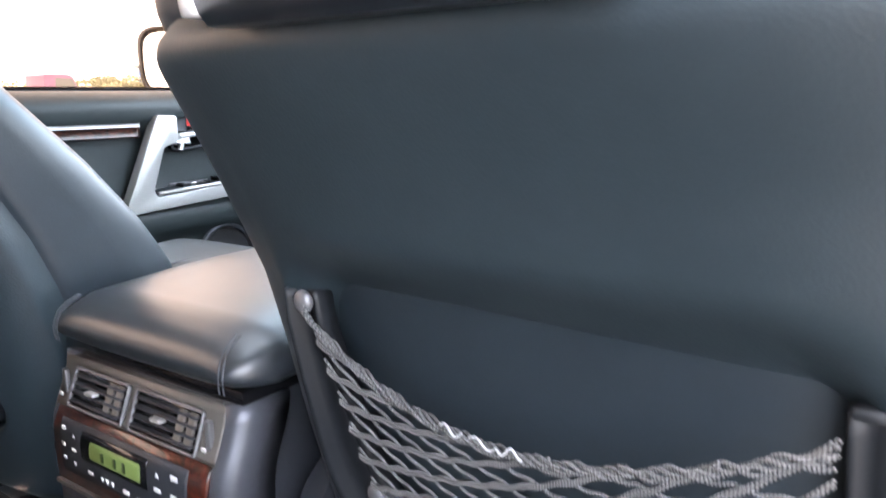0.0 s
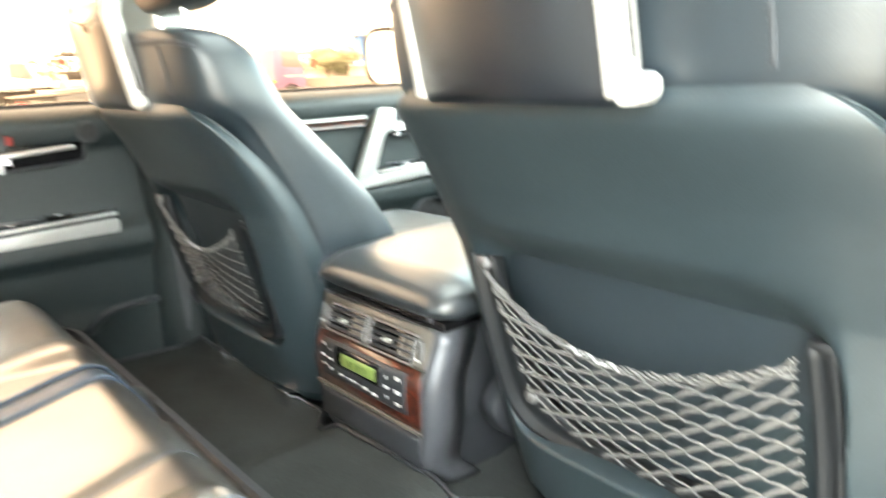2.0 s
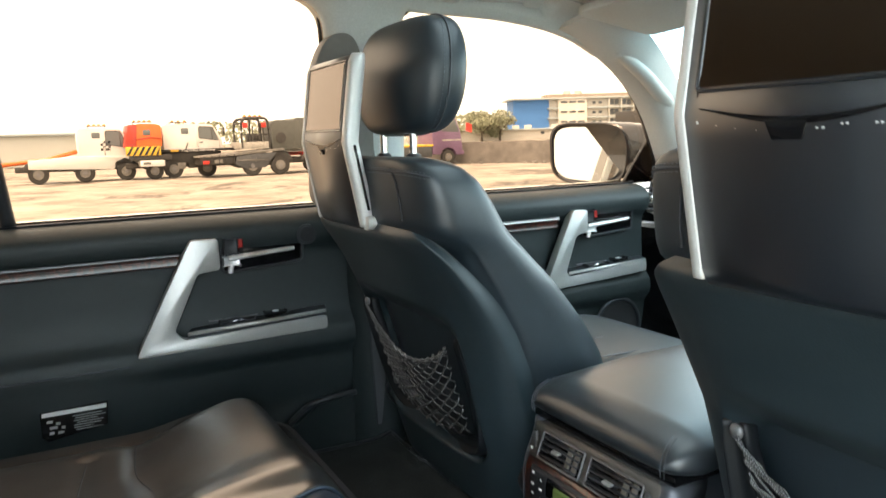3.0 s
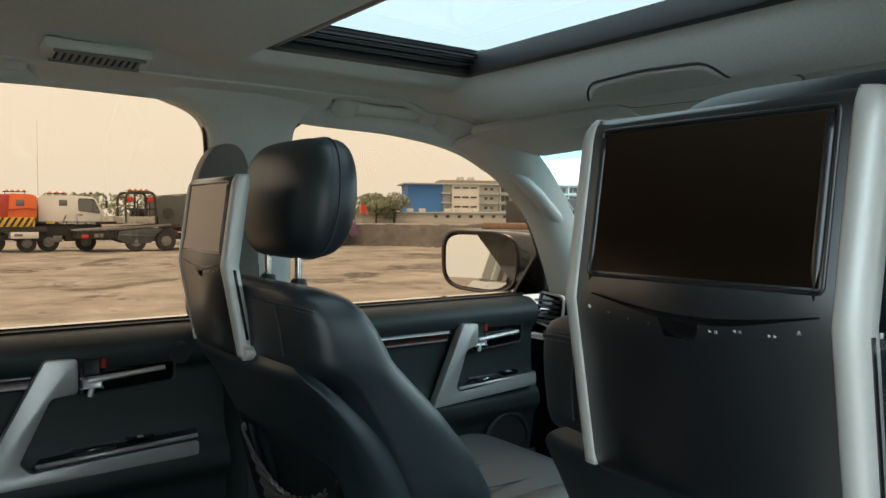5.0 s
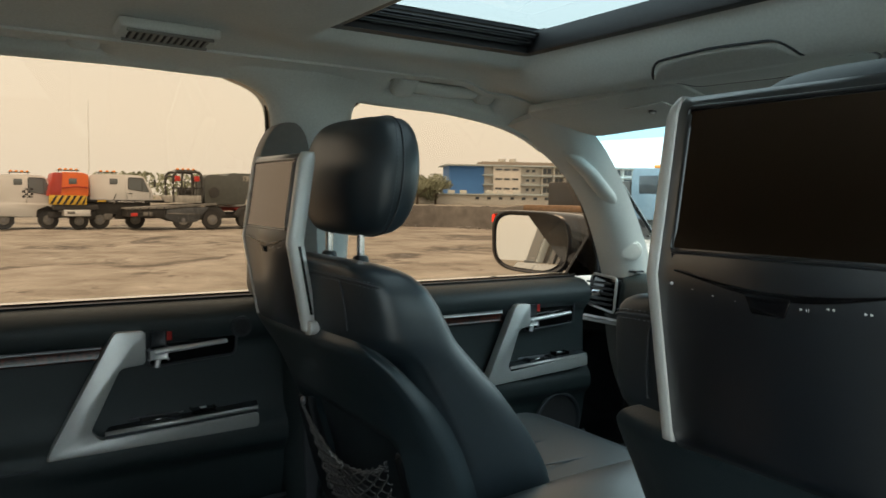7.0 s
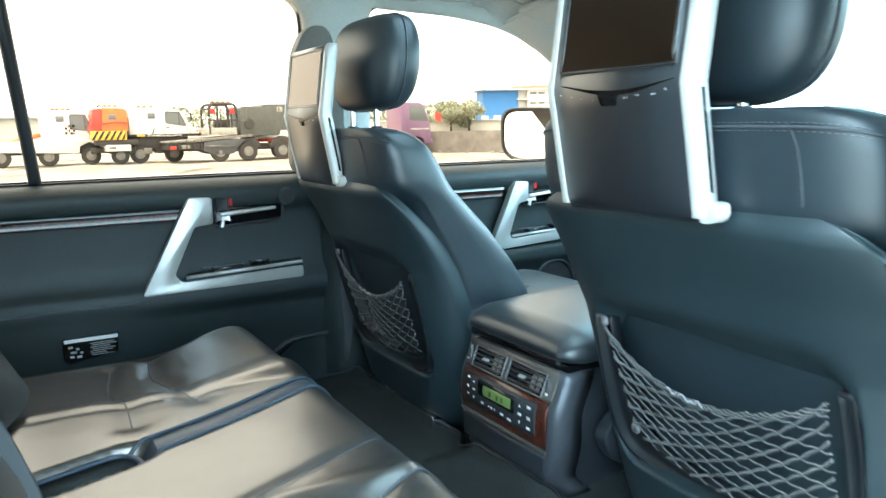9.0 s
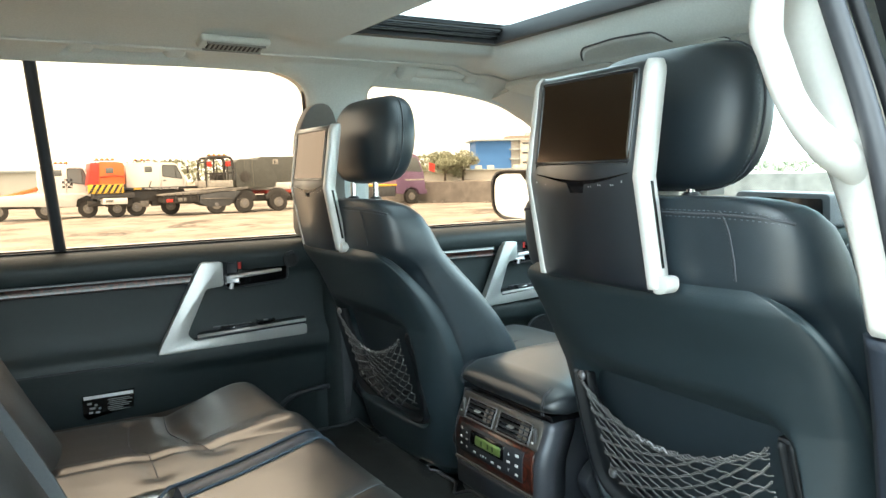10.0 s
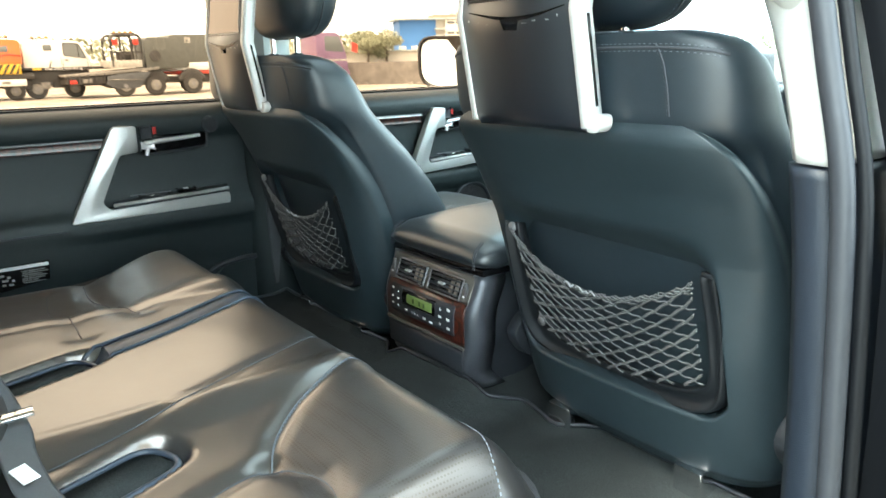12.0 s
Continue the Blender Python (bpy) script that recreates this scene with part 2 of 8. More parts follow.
def bm_stitches(points, length=0.0042, gap=0.0026, r=0.0006):
    """A row of short threads along a line of points."""
    pts, bms, acc, cur = [Vector(p) for p in points], [], 0.0, []
    dense = []
    for a, b in zip(pts, pts[1:]):
        k = max(1, int((b - a).length / 0.0012))
        dense += [a.lerp(b, i / k) for i in range(k)]
    for a, b in zip(dense, dense[1:]):
        if acc % (length + gap) < length:
            cur.append(a)
        elif len(cur) > 1:
            bms.append(bm_tube([cur[0], cur[-1]], r, 4))
            cur = []
        else:
            cur = []
        acc += (b - a).length
    return bm_join(*bms)


def bm_join(*bms):
    out = bmesh.new()
    for b in bms:
        me = bpy.data.meshes.new("tmp")
        b.to_mesh(me)
        b.free()
        out.from_mesh(me)
        bpy.data.meshes.remove(me)
    return out


def bm_box(x0, x1, y0, y1, z0, z1, bevel=0.0, seg=2, m=None):
    bm = bmesh.new()
    bmesh.ops.create_cube(bm, size=1)
    for v in bm.verts:
        v.co = Vector(((x0 + x1) / 2 + v.co.x * (x1 - x0), (y0 + y1) / 2 + v.co.y * (y1 - y0), (z0 + z1) / 2 + v.co.z * (z1 - z0)))
    if bevel > 0:
        bevel = min(bevel, 0.49 * min(abs(x1 - x0), abs(y1 - y0), abs(z1 - z0)))
        bmesh.ops.bevel(bm, geom=list(bm.edges), offset=bevel, segments=seg, profile=0.5, affect="EDGES")
    if m is not None:
        bm.transform(m)
    return bm


def bm_cyl(p0, p1, r0, r1=None, n=16, bevel=0.0):
    r1 = r0 if r1 is None else r1
    p0, p1 = Vector(p0), Vector(p1)
    q = (p1 - p0).to_track_quat("Z", "Y").to_matrix().to_4x4()
    bm = bmesh.new()
    bmesh.ops.create_cone(bm, cap_ends=True, segments=n, radius1=r0, radius2=r1, depth=(p1 - p0).length)
    if bevel:
        bmesh.ops.bevel(bm, geom=[e for e in bm.edges if abs(e.verts[0].co.z - e.verts[1].co.z) < 1e-6], offset=bevel, segments=2, affect="EDGES")
    bm.transform(Matrix.Translation((p0 + p1) / 2) @ q)
    return bm


def spline(points, n=8, closed=False):
    """Catmull-Rom through the points, n steps a span."""
    p = [Vector(q) for q in points]
    k, out = len(p), []
    for i in range(k if closed else k - 1):
        a, b, c, d = ((p[(i - 1) % k], p[i], p[(i + 1) % k], p[(i + 2) % k]) if closed
                      else (p[max(i - 1, 0)], p[i], p[i + 1], p[min(i + 2, k - 1)]))
        for j in range(n):
            t = j / n
            out.append(0.5 * (2 * b + (c - a) * t + (2 * a - 5 * b + 4 * c - d) * t * t + (3 * b - a - 3 * c + d) * t ** 3))
    if not closed:
        out.append(p[-1])
    return out


def bm_tube(points, r, n=8, flat=1.0, up=(0, 0, 1), closed=False, taper=None):
    """A tube along points; flat squashes it along the up direction."""
    bm, rings = bmesh.new(), []
    pts = [Vector(q) for q in points]
    for i, p in enumerate(pts):
        a, b = (pts[i - 1] if i or closed else p), (pts[(i + 1) % len(pts)] if i + 1 < len(pts) or closed else p)
        d = (b - a).normalized()
        side = d.cross(Vector(up))
        side = side.normalized() if side.length > 1e-4 else Vector((1, 0, 0))
        upv = side.cross(d).normalized()
        rr = r if taper is None else r * taper(i / max(1, len(pts) - 1))
        rings.append([bm.verts.new(p + side * rr * math.cos(2 * math.pi * k / n) + upv * rr * flat * math.sin(2 * math.pi * k / n)) for k in range(n)])
    for i in range(len(rings) if closed else len(rings) - 1):
        a, b = rings[i], rings[(i + 1) % len(rings)]
        for k in range(n):
            bm.faces.new((a[k], a[(k + 1) % n], b[(k + 1) % n], b[k]))
    if not closed:
        bm.faces.new(rings[0][::-1])
        bm.faces.new(rings[-1])
    return bm


def bm_loft(rings, caps=True):
    bm = bmesh.new()
    vs = [[bm.verts.new(p) for p in ring] for ring in rings]
    n = len(vs[0])
    for a, b in zip(vs, vs[1:]):
        for k in range(n):
            bm.faces.new((a[k], a[(k + 1) % n], b[(k + 1) % n], b[k]))
    if caps:
        bm.faces.new(vs[0][::-1])
        bm.faces.new(vs[-1])
    return bm


def bm_prism(outline, direction, bevel=0.0, seg=2):
    """A plate: a closed outline of 3D points pushed along a direction."""
    bm = bmesh.new()
    vs = [bm.verts.new(p) for p in outline]
    f = bm.faces.new(vs)
    r = bmesh.ops.extrude_face_region(bm, geom=[f])
    top = [v for v in r["geom"] if isinstance(v, bmesh.types.BMVert)]
    bmesh.ops.translate(bm, verts=top, vec=direction)
    bmesh.ops.recalc_face_normals(bm, faces=bm.faces)
    if bevel:
        bmesh.ops.bevel(bm, geom=list(bm.edges), offset=bevel, segments=seg, profile=0.5, affect="EDGES", clamp_overlap=True)
    return bm


def bm_sheet(f, nu, nv, thick=0.0, closed_u=False, skip=None):
    """A sheet f(u, v), u and v from 0 to 1; thick gives it a back."""
    bm = bmesh.new()
    g = [[bm.verts.new(f(i / nu, j / nv)) for j in range(nv + 1)] for i in range(nu if closed_u else nu + 1)]
    for i in range(nu):
        for j in range(nv):
            if skip and skip((i + 0.5) / nu, (j + 0.5) / nv):
                continue
            a, b = g[i], g[(i + 1) % len(g)]
            bm.faces.new((a[j], b[j], b[j + 1], a[j + 1]))
    loose = [v for v in bm.verts if not v.link_faces]
    bmesh.ops.delete(bm, geom=loose, context="VERTS")
    bmesh.ops.recalc_face_normals(bm, faces=bm.faces)
    if thick:
        bmesh.ops.solidify(bm, geom=list(bm.faces), thickness=thick)
    return bm


def smooth01(x, a, b):
    t = min(1.0, max(0.0, (x - a) / (b - a)))
    return t * t * (3 - 2 * t)


def table(rows, z):
    """Values interpolated smoothly between rows (z, value, ...)."""
    if z <= rows[0][0]:
        return rows[0][1:]
    for a, b in zip(rows, rows[1:]):
        if z <= b[0]:
            t = (z - a[0]) / (b[0] - a[0])
            return tuple(p + (q - p) * t for p, q in zip(a[1:], b[1:]))
    return rows[-1][1:]


def rounded(pts, r, n=4):
    """A flat outline with its corners rounded by about r."""
    out, k = [], len(pts)
    for i in range(k):
        p, a, b = Vector(pts[i]), Vector(pts[i - 1]), Vector(pts[(i + 1) % k])
        ra, rb = min(r, 0.45 * (a - p).length), min(r, 0.45 * (b - p).length)
        s, e = p + (a - p).normalized() * ra, p + (b - p).normalized() * rb
        for j in range(n + 1):
            t = j / n
            out.append(s * (1 - t) ** 2 + p * 2 * t * (1 - t) + e * t * t)
    return out

# ---- the ground and what stands far off ----


def ground_material():
    m = bpy.data.materials.new("dusty_lot")
    m.use_nodes = True
    n, l = m.node_tree.nodes, m.node_tree.links
    b = n["Principled BSDF"]
    b.inputs["Roughness"].default_value = 0.9
    b.inputs["Specular IOR Level"].default_value = 0.25
    tc = n.new("ShaderNodeTexCoord")
    mp = n.new("ShaderNodeMapping")
    mp.inputs["Scale"].default_value = (0.62, 0.62, 1)
    l.new(tc.outputs["Object"], mp.inputs["Vector"])
    a = n.new("ShaderNodeTexNoise")
    a.inputs["Scale"].default_value, a.inputs["Detail"].default_value, a.inputs["Roughness"].default_value = 0.9, 9, 0.68
    l.new(mp.outputs["Vector"], a.inputs["Vector"])
    r = n.new("ShaderNodeValToRGB")
    e = r.color_ramp.elements
    e[0].position, e[0].color = 0.30, (0.13, 0.115, 0.098, 1)
    e[1].position, e[1].color = 0.75, (0.42, 0.398, 0.355, 1)
    x = e.new(0.45)
    x.color = (0.225, 0.206, 0.176, 1)
    x = e.new(0.56)
    x.color = (0.295, 0.275, 0.240, 1)
    l.new(a.outputs["Fac"], r.inputs["Fac"])
    f = n.new("ShaderNodeTexNoise")
    f.inputs["Scale"].default_value, f.inputs["Detail"].default_value = 14, 6
    l.new(tc.outputs["Object"], f.inputs["Vector"])
    mr = n.new("ShaderNodeMapRange")
    mr.inputs["To Min"].default_value, mr.inputs["To Max"].default_value = 0.7, 1.25
    l.new(f.outputs["Fac"], mr.inputs["Value"])
    mx = n.new("ShaderNodeMix")
    mx.data_type, mx.blend_type = "RGBA", "MULTIPLY"
    mx.inputs["Factor"].default_value = 1
    l.new(r.outputs["Color"], mx.inputs["A"])
    l.new(mr.outputs["Result"], mx.inputs["B"])
    # wet patches with sharp, ragged edges
    w = n.new("ShaderNodeTexNoise")
    w.inputs["Scale"].default_value, w.inputs["Detail"].default_value, w.inputs["Roughness"].default_value, w.inputs["Distortion"].default_value = 0.42, 10, 0.70, 0.8
    l.new(mp.outputs["Vector"], w.inputs["Vector"])
    wr = n.new("ShaderNodeValToRGB")
    wr.color_ramp.elements[0].position, wr.color_ramp.elements[0].color = 0.545, (1, 1, 1, 1)
    wr.color_ramp.elements[1].position, wr.color_ramp.elements[1].color = 0.60, (0.30, 0.28, 0.26, 1)
    l.new(w.outputs["Fac"], wr.inputs["Fac"])
    wet = n.new("ShaderNodeMix")
    wet.data_type, wet.blend_type = "RGBA", "MULTIPLY"
    wet.inputs["Factor"].default_value = 1
    l.new(mx.outputs["Result"], wet.inputs["A"])
    l.new(wr.outputs["Color"], wet.inputs["B"])
    gloss = n.new("ShaderNodeMapRange")
    gloss.inputs["From Min"].default_value, gloss.inputs["From Max"].default_value = 0.57, 0.66
    gloss.inputs["To Min"].default_value, gloss.inputs["To Max"].default_value = 0.9, 0.35
    l.new(w.outputs["Fac"], gloss.inputs["Value"])
    l.new(gloss.outputs["Result"], b.inputs["Roughness"])
    l.new(wet.outputs["Result"], b.inputs["Base Color"])
    bp = n.new("ShaderNodeBump")
    bp.inputs["Strength"].default_value, bp.inputs["Distance"].default_value = 0.6, 0.03
    l.new(f.outputs["Fac"], bp.inputs["Height"])
    l.new(bp.outputs["Normal"], b.inputs["Normal"])
    return m


def build_ground():
    def f(u, v):
        # rings that grow outwards, so that the near lot has fine undulation
        a, r = 2 * math.pi * u, 2.0 * (600 ** v) - 2.0
        x, y = r * math.cos(a), r * math.sin(a)
        d = math.hypot(x, y)
        h = 0.05 * (noise.noise(Vector((x * 0.22, y * 0.22, 3.1))) - 0.1) * smooth01(d, 4, 9) * (1 - smooth01(d, 60, 140))
        return (x, y, h - 0.01)
    bm = bm_sheet(f, 96, 90, closed_u=True)
    bmesh.ops.remove_doubles(bm, verts=bm.verts, dist=0.001)
    g = part("ground", bm, ground_material(), None)
    tagged(g, "dusty tan concrete lot with dark wet stains", "ground", kind="structure")


build_ground()

# ---- the car's shell: floor, headliner, roof, sides ----
XS, FLOOR = 0.81, 0.76


def side_x(z):
    """Half-width of the inner side at a height, above the belt line: the glass leans in."""
    return 0.835 - 0.30 * max(0.0, z - 1.31)


def build_floor():
    def f(u, v):
        x, y = -0.80 + 1.60 * u, -1.05 + 2.45 * v
        tunnel = 0.035 * (1 - smooth01(abs(x - 0.03), 0.10, 0.20))
        step = 0.06 * smooth01(y, 0.30, 0.55)
        rise = 0.004 * noise.noise(Vector((x * 9, y * 9, 0)))
        return (x, y, FLOOR - 0.012 + tunnel + step + rise)
    p = part("floor", bm_sheet(f, 60, 70, 0.02), CARPET)
    tagged(p, "dark grey carpeted car floor", "floor", kind="structure")
    p = part("underbody", bm_box(-0.93, 0.93, -2.3, 2.2, 0.35, FLOOR - 0.06, 0.05), PAINT)
    tagged(p, "dark car underbody and sills", "car body", kind="structure")


def mat_with_edge(name, x0, x1, y0, y1, label):
    t = thing(name, label, "floor mat")

    front = [(-0.74, y1), (-0.20, y1), (-0.15, 0.162), (0.19, 0.176), (0.206, 0.242), (0.25, 0.235), (0.32, 0.214), (0.345, 0.245), (0.38, 0.272), (0.70, 0.272)]

    def f(u, v):
        # the front edge is cut out round the console and the seat's rail
        x = x0 + (x1 - x0) * u
        ye = sum(table(front, x + d)[0] for d in (-0.012, -0.006, 0, 0.006, 0.012)) / 5
        y = y0 + (ye - y0) * v
        wave = 0.004 * noise.noise(Vector((x * 14, y * 14, 7)))
        curl = 0.008 * smooth01(v, 0.93, 1.0)
        return (x, y, FLOOR + 0.014 + 0.03 * (1 - smooth01(abs(x - 0.03), 0.10, 0.2)) + wave + curl)
    part("carpet", bm_sheet(f, 150, 30, 0.008), CARPET, t)
    edge = [f(u, v) for u, v in [(i / 16, 0) for i in range(16)] + [(1, i / 10) for i in range(10)]
            + [(1 - i / 150, 1) for i in range(150)] + [(0, 1 - i / 10) for i in range(10)]]
    part("binding", bm_tube([Vector(q) + Vector((0, 0, 0.003)) for q in edge], 0.004, 6, closed=True), PLASTIC, t, "dark stitched mat binding")
    return t


SUN_X, SUN_Y0, SUN_Y1 = 0.375, 0.06, 0.452


def head_z(x, y):
    a = abs(x)
    z = 1.815 - 0.050 * smooth01(a, 0.46, 0.74)
    k = smooth01(a, 0.42, 0.72)
    z -= (0.058 * smooth01(y, 0.462, 0.545) + 0.047 * smooth01(y, 0.56, 0.87)) * (1 - k) + 0.075 * smooth01(y, 0.56, 0.88) * k
    # the padded ring round the sunroof stands a little lower
    dx, dy = max(a - SUN_X, 0), max(y - SUN_Y1, SUN_Y0 - y, 0)
    d = math.hypot(dx, dy)
    z -= 0.036 * smooth01(d, -0.004, 0.044) * (1 - 0.75 * smooth01(d, 0.06, 0.20))
    return z


def roof_hole(x, y, grow=0.0):
    return abs(x) < SUN_X + grow and SUN_Y0 - grow < y < SUN_Y1 + grow


def grid_lines(lo, hi, n, marks):
    v = set(round(lo + (hi - lo) * i / n, 4) for i in range(n + 1))
    v = [q for q in v if all(abs(q - m) > 0.004 for m in marks)] + list(marks)
    return sorted(v)


def holed_sheet(xs, ys, zf, hole):
    bm = bmesh.new()
    g = {}

    def vert(i, j):
        if (i, j) not in g:
            g[i, j] = bm.verts.new((xs[i], ys[j], zf(xs[i], ys[j])))
        return g[i, j]
    for i in range(len(xs) - 1):
        for j in range(len(ys) - 1):
            if not hole((xs[i] + xs[i + 1]) / 2, (ys[j] + ys[j + 1]) / 2):
                bm.faces.new((vert(i, j), vert(i + 1, j), vert(i + 1, j + 1), vert(i, j + 1)))
    return bm


EDGE = [(-2.3, 1.754), (-0.59, 1.756), (-0.2, 1.761), (0.0, 1.757), (0.15, 1.745), (0.28, 1.733), (0.38, 1.730), (0.49, 1.727),
        (0.62, 1.712), (0.70, 1.694), (0.75, 1.677), (0.83, 1.638)]


def edge_z(y):
    """Height of the headliner's lower edge over the side windows."""
    return sum(table(EDGE, min(0.83, max(-2.3, y + d)))[0] for d in (-0.04, -0.02, 0, 0.02, 0.04)) / 5


def box_fall(v, lo, hi, w):
    return smooth01(v, lo, lo + w) * (1 - smooth01(v, hi - w, hi))


def cove(u, v):
    """Side of the headliner, with the hollow that holds the grab handle."""
    y = -2.3 + 3.10 * v
    ze = edge_z(y)
    e, i = Vector((0.012 - side_x(ze), y, ze)), Vector((-0.600, y, head_z(0.600, y) + 0.003))
    c = Vector((-0.672, y, i.z * 0.70 + e.z * 0.30))
    k = min(1.0, u / 0.88)
    p = i * (1 - k) ** 2 + c * (2 * k * (1 - k)) + e * k * k
    if u > 0.88:
        q = (u - 0.88) / 0.12
        p += Vector((-0.034 * q, 0, -0.004 * math.sin(math.pi * q) + 0.012 * q))
    hollow = 0.026 * (box_fall(y, 0.295, 0.610, 0.03) + box_fall(y, -0.515, -0.222, 0.03)) * box_fall(k, 0.12, 0.80, 0.16)
    return p + Vector((-0.55, 0, 0.83)) * hollow


def build_roof():
    xs = grid_lines(-0.606, 0.735, 110, (-SUN_X, SUN_X))
    ys = grid_lines(-2.3, 0.86, 300, (SUN_Y0, SUN_Y1))
    bm = holed_sheet(xs, ys, head_z, roof_hole)
    bmesh.ops.recalc_face_normals(bm, faces=bm.faces)
    bmesh.ops.solidify(bm, geom=list(bm.faces), thickness=0.012)
    low = min(v.co.z - head_z(v.co.x, v.co.y) for v in bm.verts if abs(v.co.x) < 0.3 and v.co.y < -0.5)
    bmesh.ops.translate(bm, verts=bm.verts, vec=(0, 0, -low))
    p = part("ceiling", bm, HEADLINER)
    tagged(p, "grey fabric car headliner with a sunroof opening", "headliner", kind="structure")
    xs = grid_lines(-0.80, 0.80, 24, (-SUN_X, SUN_X))
    ys = grid_lines(-2.35, 0.92, 30, (SUN_Y0, SUN_Y1))
    bm = holed_sheet(xs, ys, lambda x, y: 1.848 - 0.045 * smooth01(abs(x), 0.5, 0.8) - 0.09 * smooth01(y, 0.28, 0.92), roof_hole)
    bmesh.ops.recalc_face_normals(bm, faces=bm.faces)
    bmesh.ops.solidify(bm, geom=list(bm.faces), thickness=0.02)
    p = part("roof_panel", bm, PAINT)
    tagged(p, "black painted car roof panel", "roof", kind="structure")
    p = part("ceiling_side", bm_sheet(cove, 40, 260, 0.008), HEADLINER, angle=70)
    tagged(p, "grey fabric headliner rolling down to the side windows", "headliner", kind="structure")
    # black lining of the sunroof's opening with its sliding rails
    s = thing("sunroof_frame", "tinted glass sunroof with black frame and ribbed slide rails", "sunroof")
    part("glass", bm_sheet(lambda u, v: (-SUN_X - 0.01 + 2 * (SUN_X + 0.01) * u, SUN_Y0 - 0.01 + (SUN_Y1 - SUN_Y0 + 0.02) * v, 1.843 - 0.010 * v), 2, 2), GLASS_ROOF, s, "grey tinted glass panel")
    for sx in (-1, 1):
        part("side_wall", bm_box(sx * (SUN_X - 0.009), sx * (SUN_X + 0.03), SUN_Y0 - 0.03, SUN_Y1 + 0.03, 1.798, 1.846, 0.004), PLASTIC, s)
        for k in range(3):
            x = SUN_X - 0.012 - 0.011 * k
            part("slide_rail", bm_box(sx * (x - 0.008), sx * x, SUN_Y0, SUN_Y1, 1.808 + 0.008 * k, 1.814 + 0.008 * k, 0.002), GLOSSBLACK, s)
    for y0, y1 in ((SUN_Y0 - 0.03, SUN_Y0 + 0.009), (SUN_Y1 - 0.009, SUN_Y1 + 0.03)):
        part("end_wall", bm_box(-SUN_X, SUN_X, y0, y1, 1.798, 1.836, 0.004), PLASTIC, s)
    part("sunshade_edge", bm_box(-SUN_X + 0.03, SUN_X - 0.03, SUN_Y0 - 0.02, SUN_Y0 + 0.045, 1.815, 1.83, 0.006), HEADLINER, s, "grey edge of the drawn-back sunshade")


build_floor()
build_roof()

# ---- seats ----
BACK = [(0.8, 0.232, 0.128), (0.86, 0.248, 0.142), (0.95, 0.256, 0.148), (1.1, 0.262, 0.145), (1.24, 0.262, 0.118), (1.33, 0.258, 0.094), (1.38, 0.256, 0.082), (1.412, 0.25, 0.072), (1.432, 0.238, 0.060), (1.442, 0.222, 0.050), (1.448, 0.19, 0.036)]


def rear_y(z):
    """The seat back's rear face, leaning back with height."""
    return 0.045 + 0.44 * min(max(0.0, 1.33 - z), 0.17) + 0.28 * max(0.0, 1.16 - z) - 0.10 * max(0.0, z - 1.33)


def back_point(a, z, grow=0.0):
    """A point of the seat back's skin at the angle a round it and the height z."""
    hw, d = table(BACK, z)
    c, s = math.cos(a), math.sin(a)
    n = 3.6 if s < 0 else 3.4
    x = (hw + grow) * math.copysign(abs(c) ** (2 / n), c)
    y = rear_y(z) + d + (d + grow) * math.copysign(abs(s) ** (2 / n), s)
    if s > 0:  # side bolsters stand forward of the middle
        y += (0.05 * (abs(x) / hw) ** 3 - 0.02) * s * (1 - smooth01(z, 1.15, 1.40))
    return Vector((x, y, z))


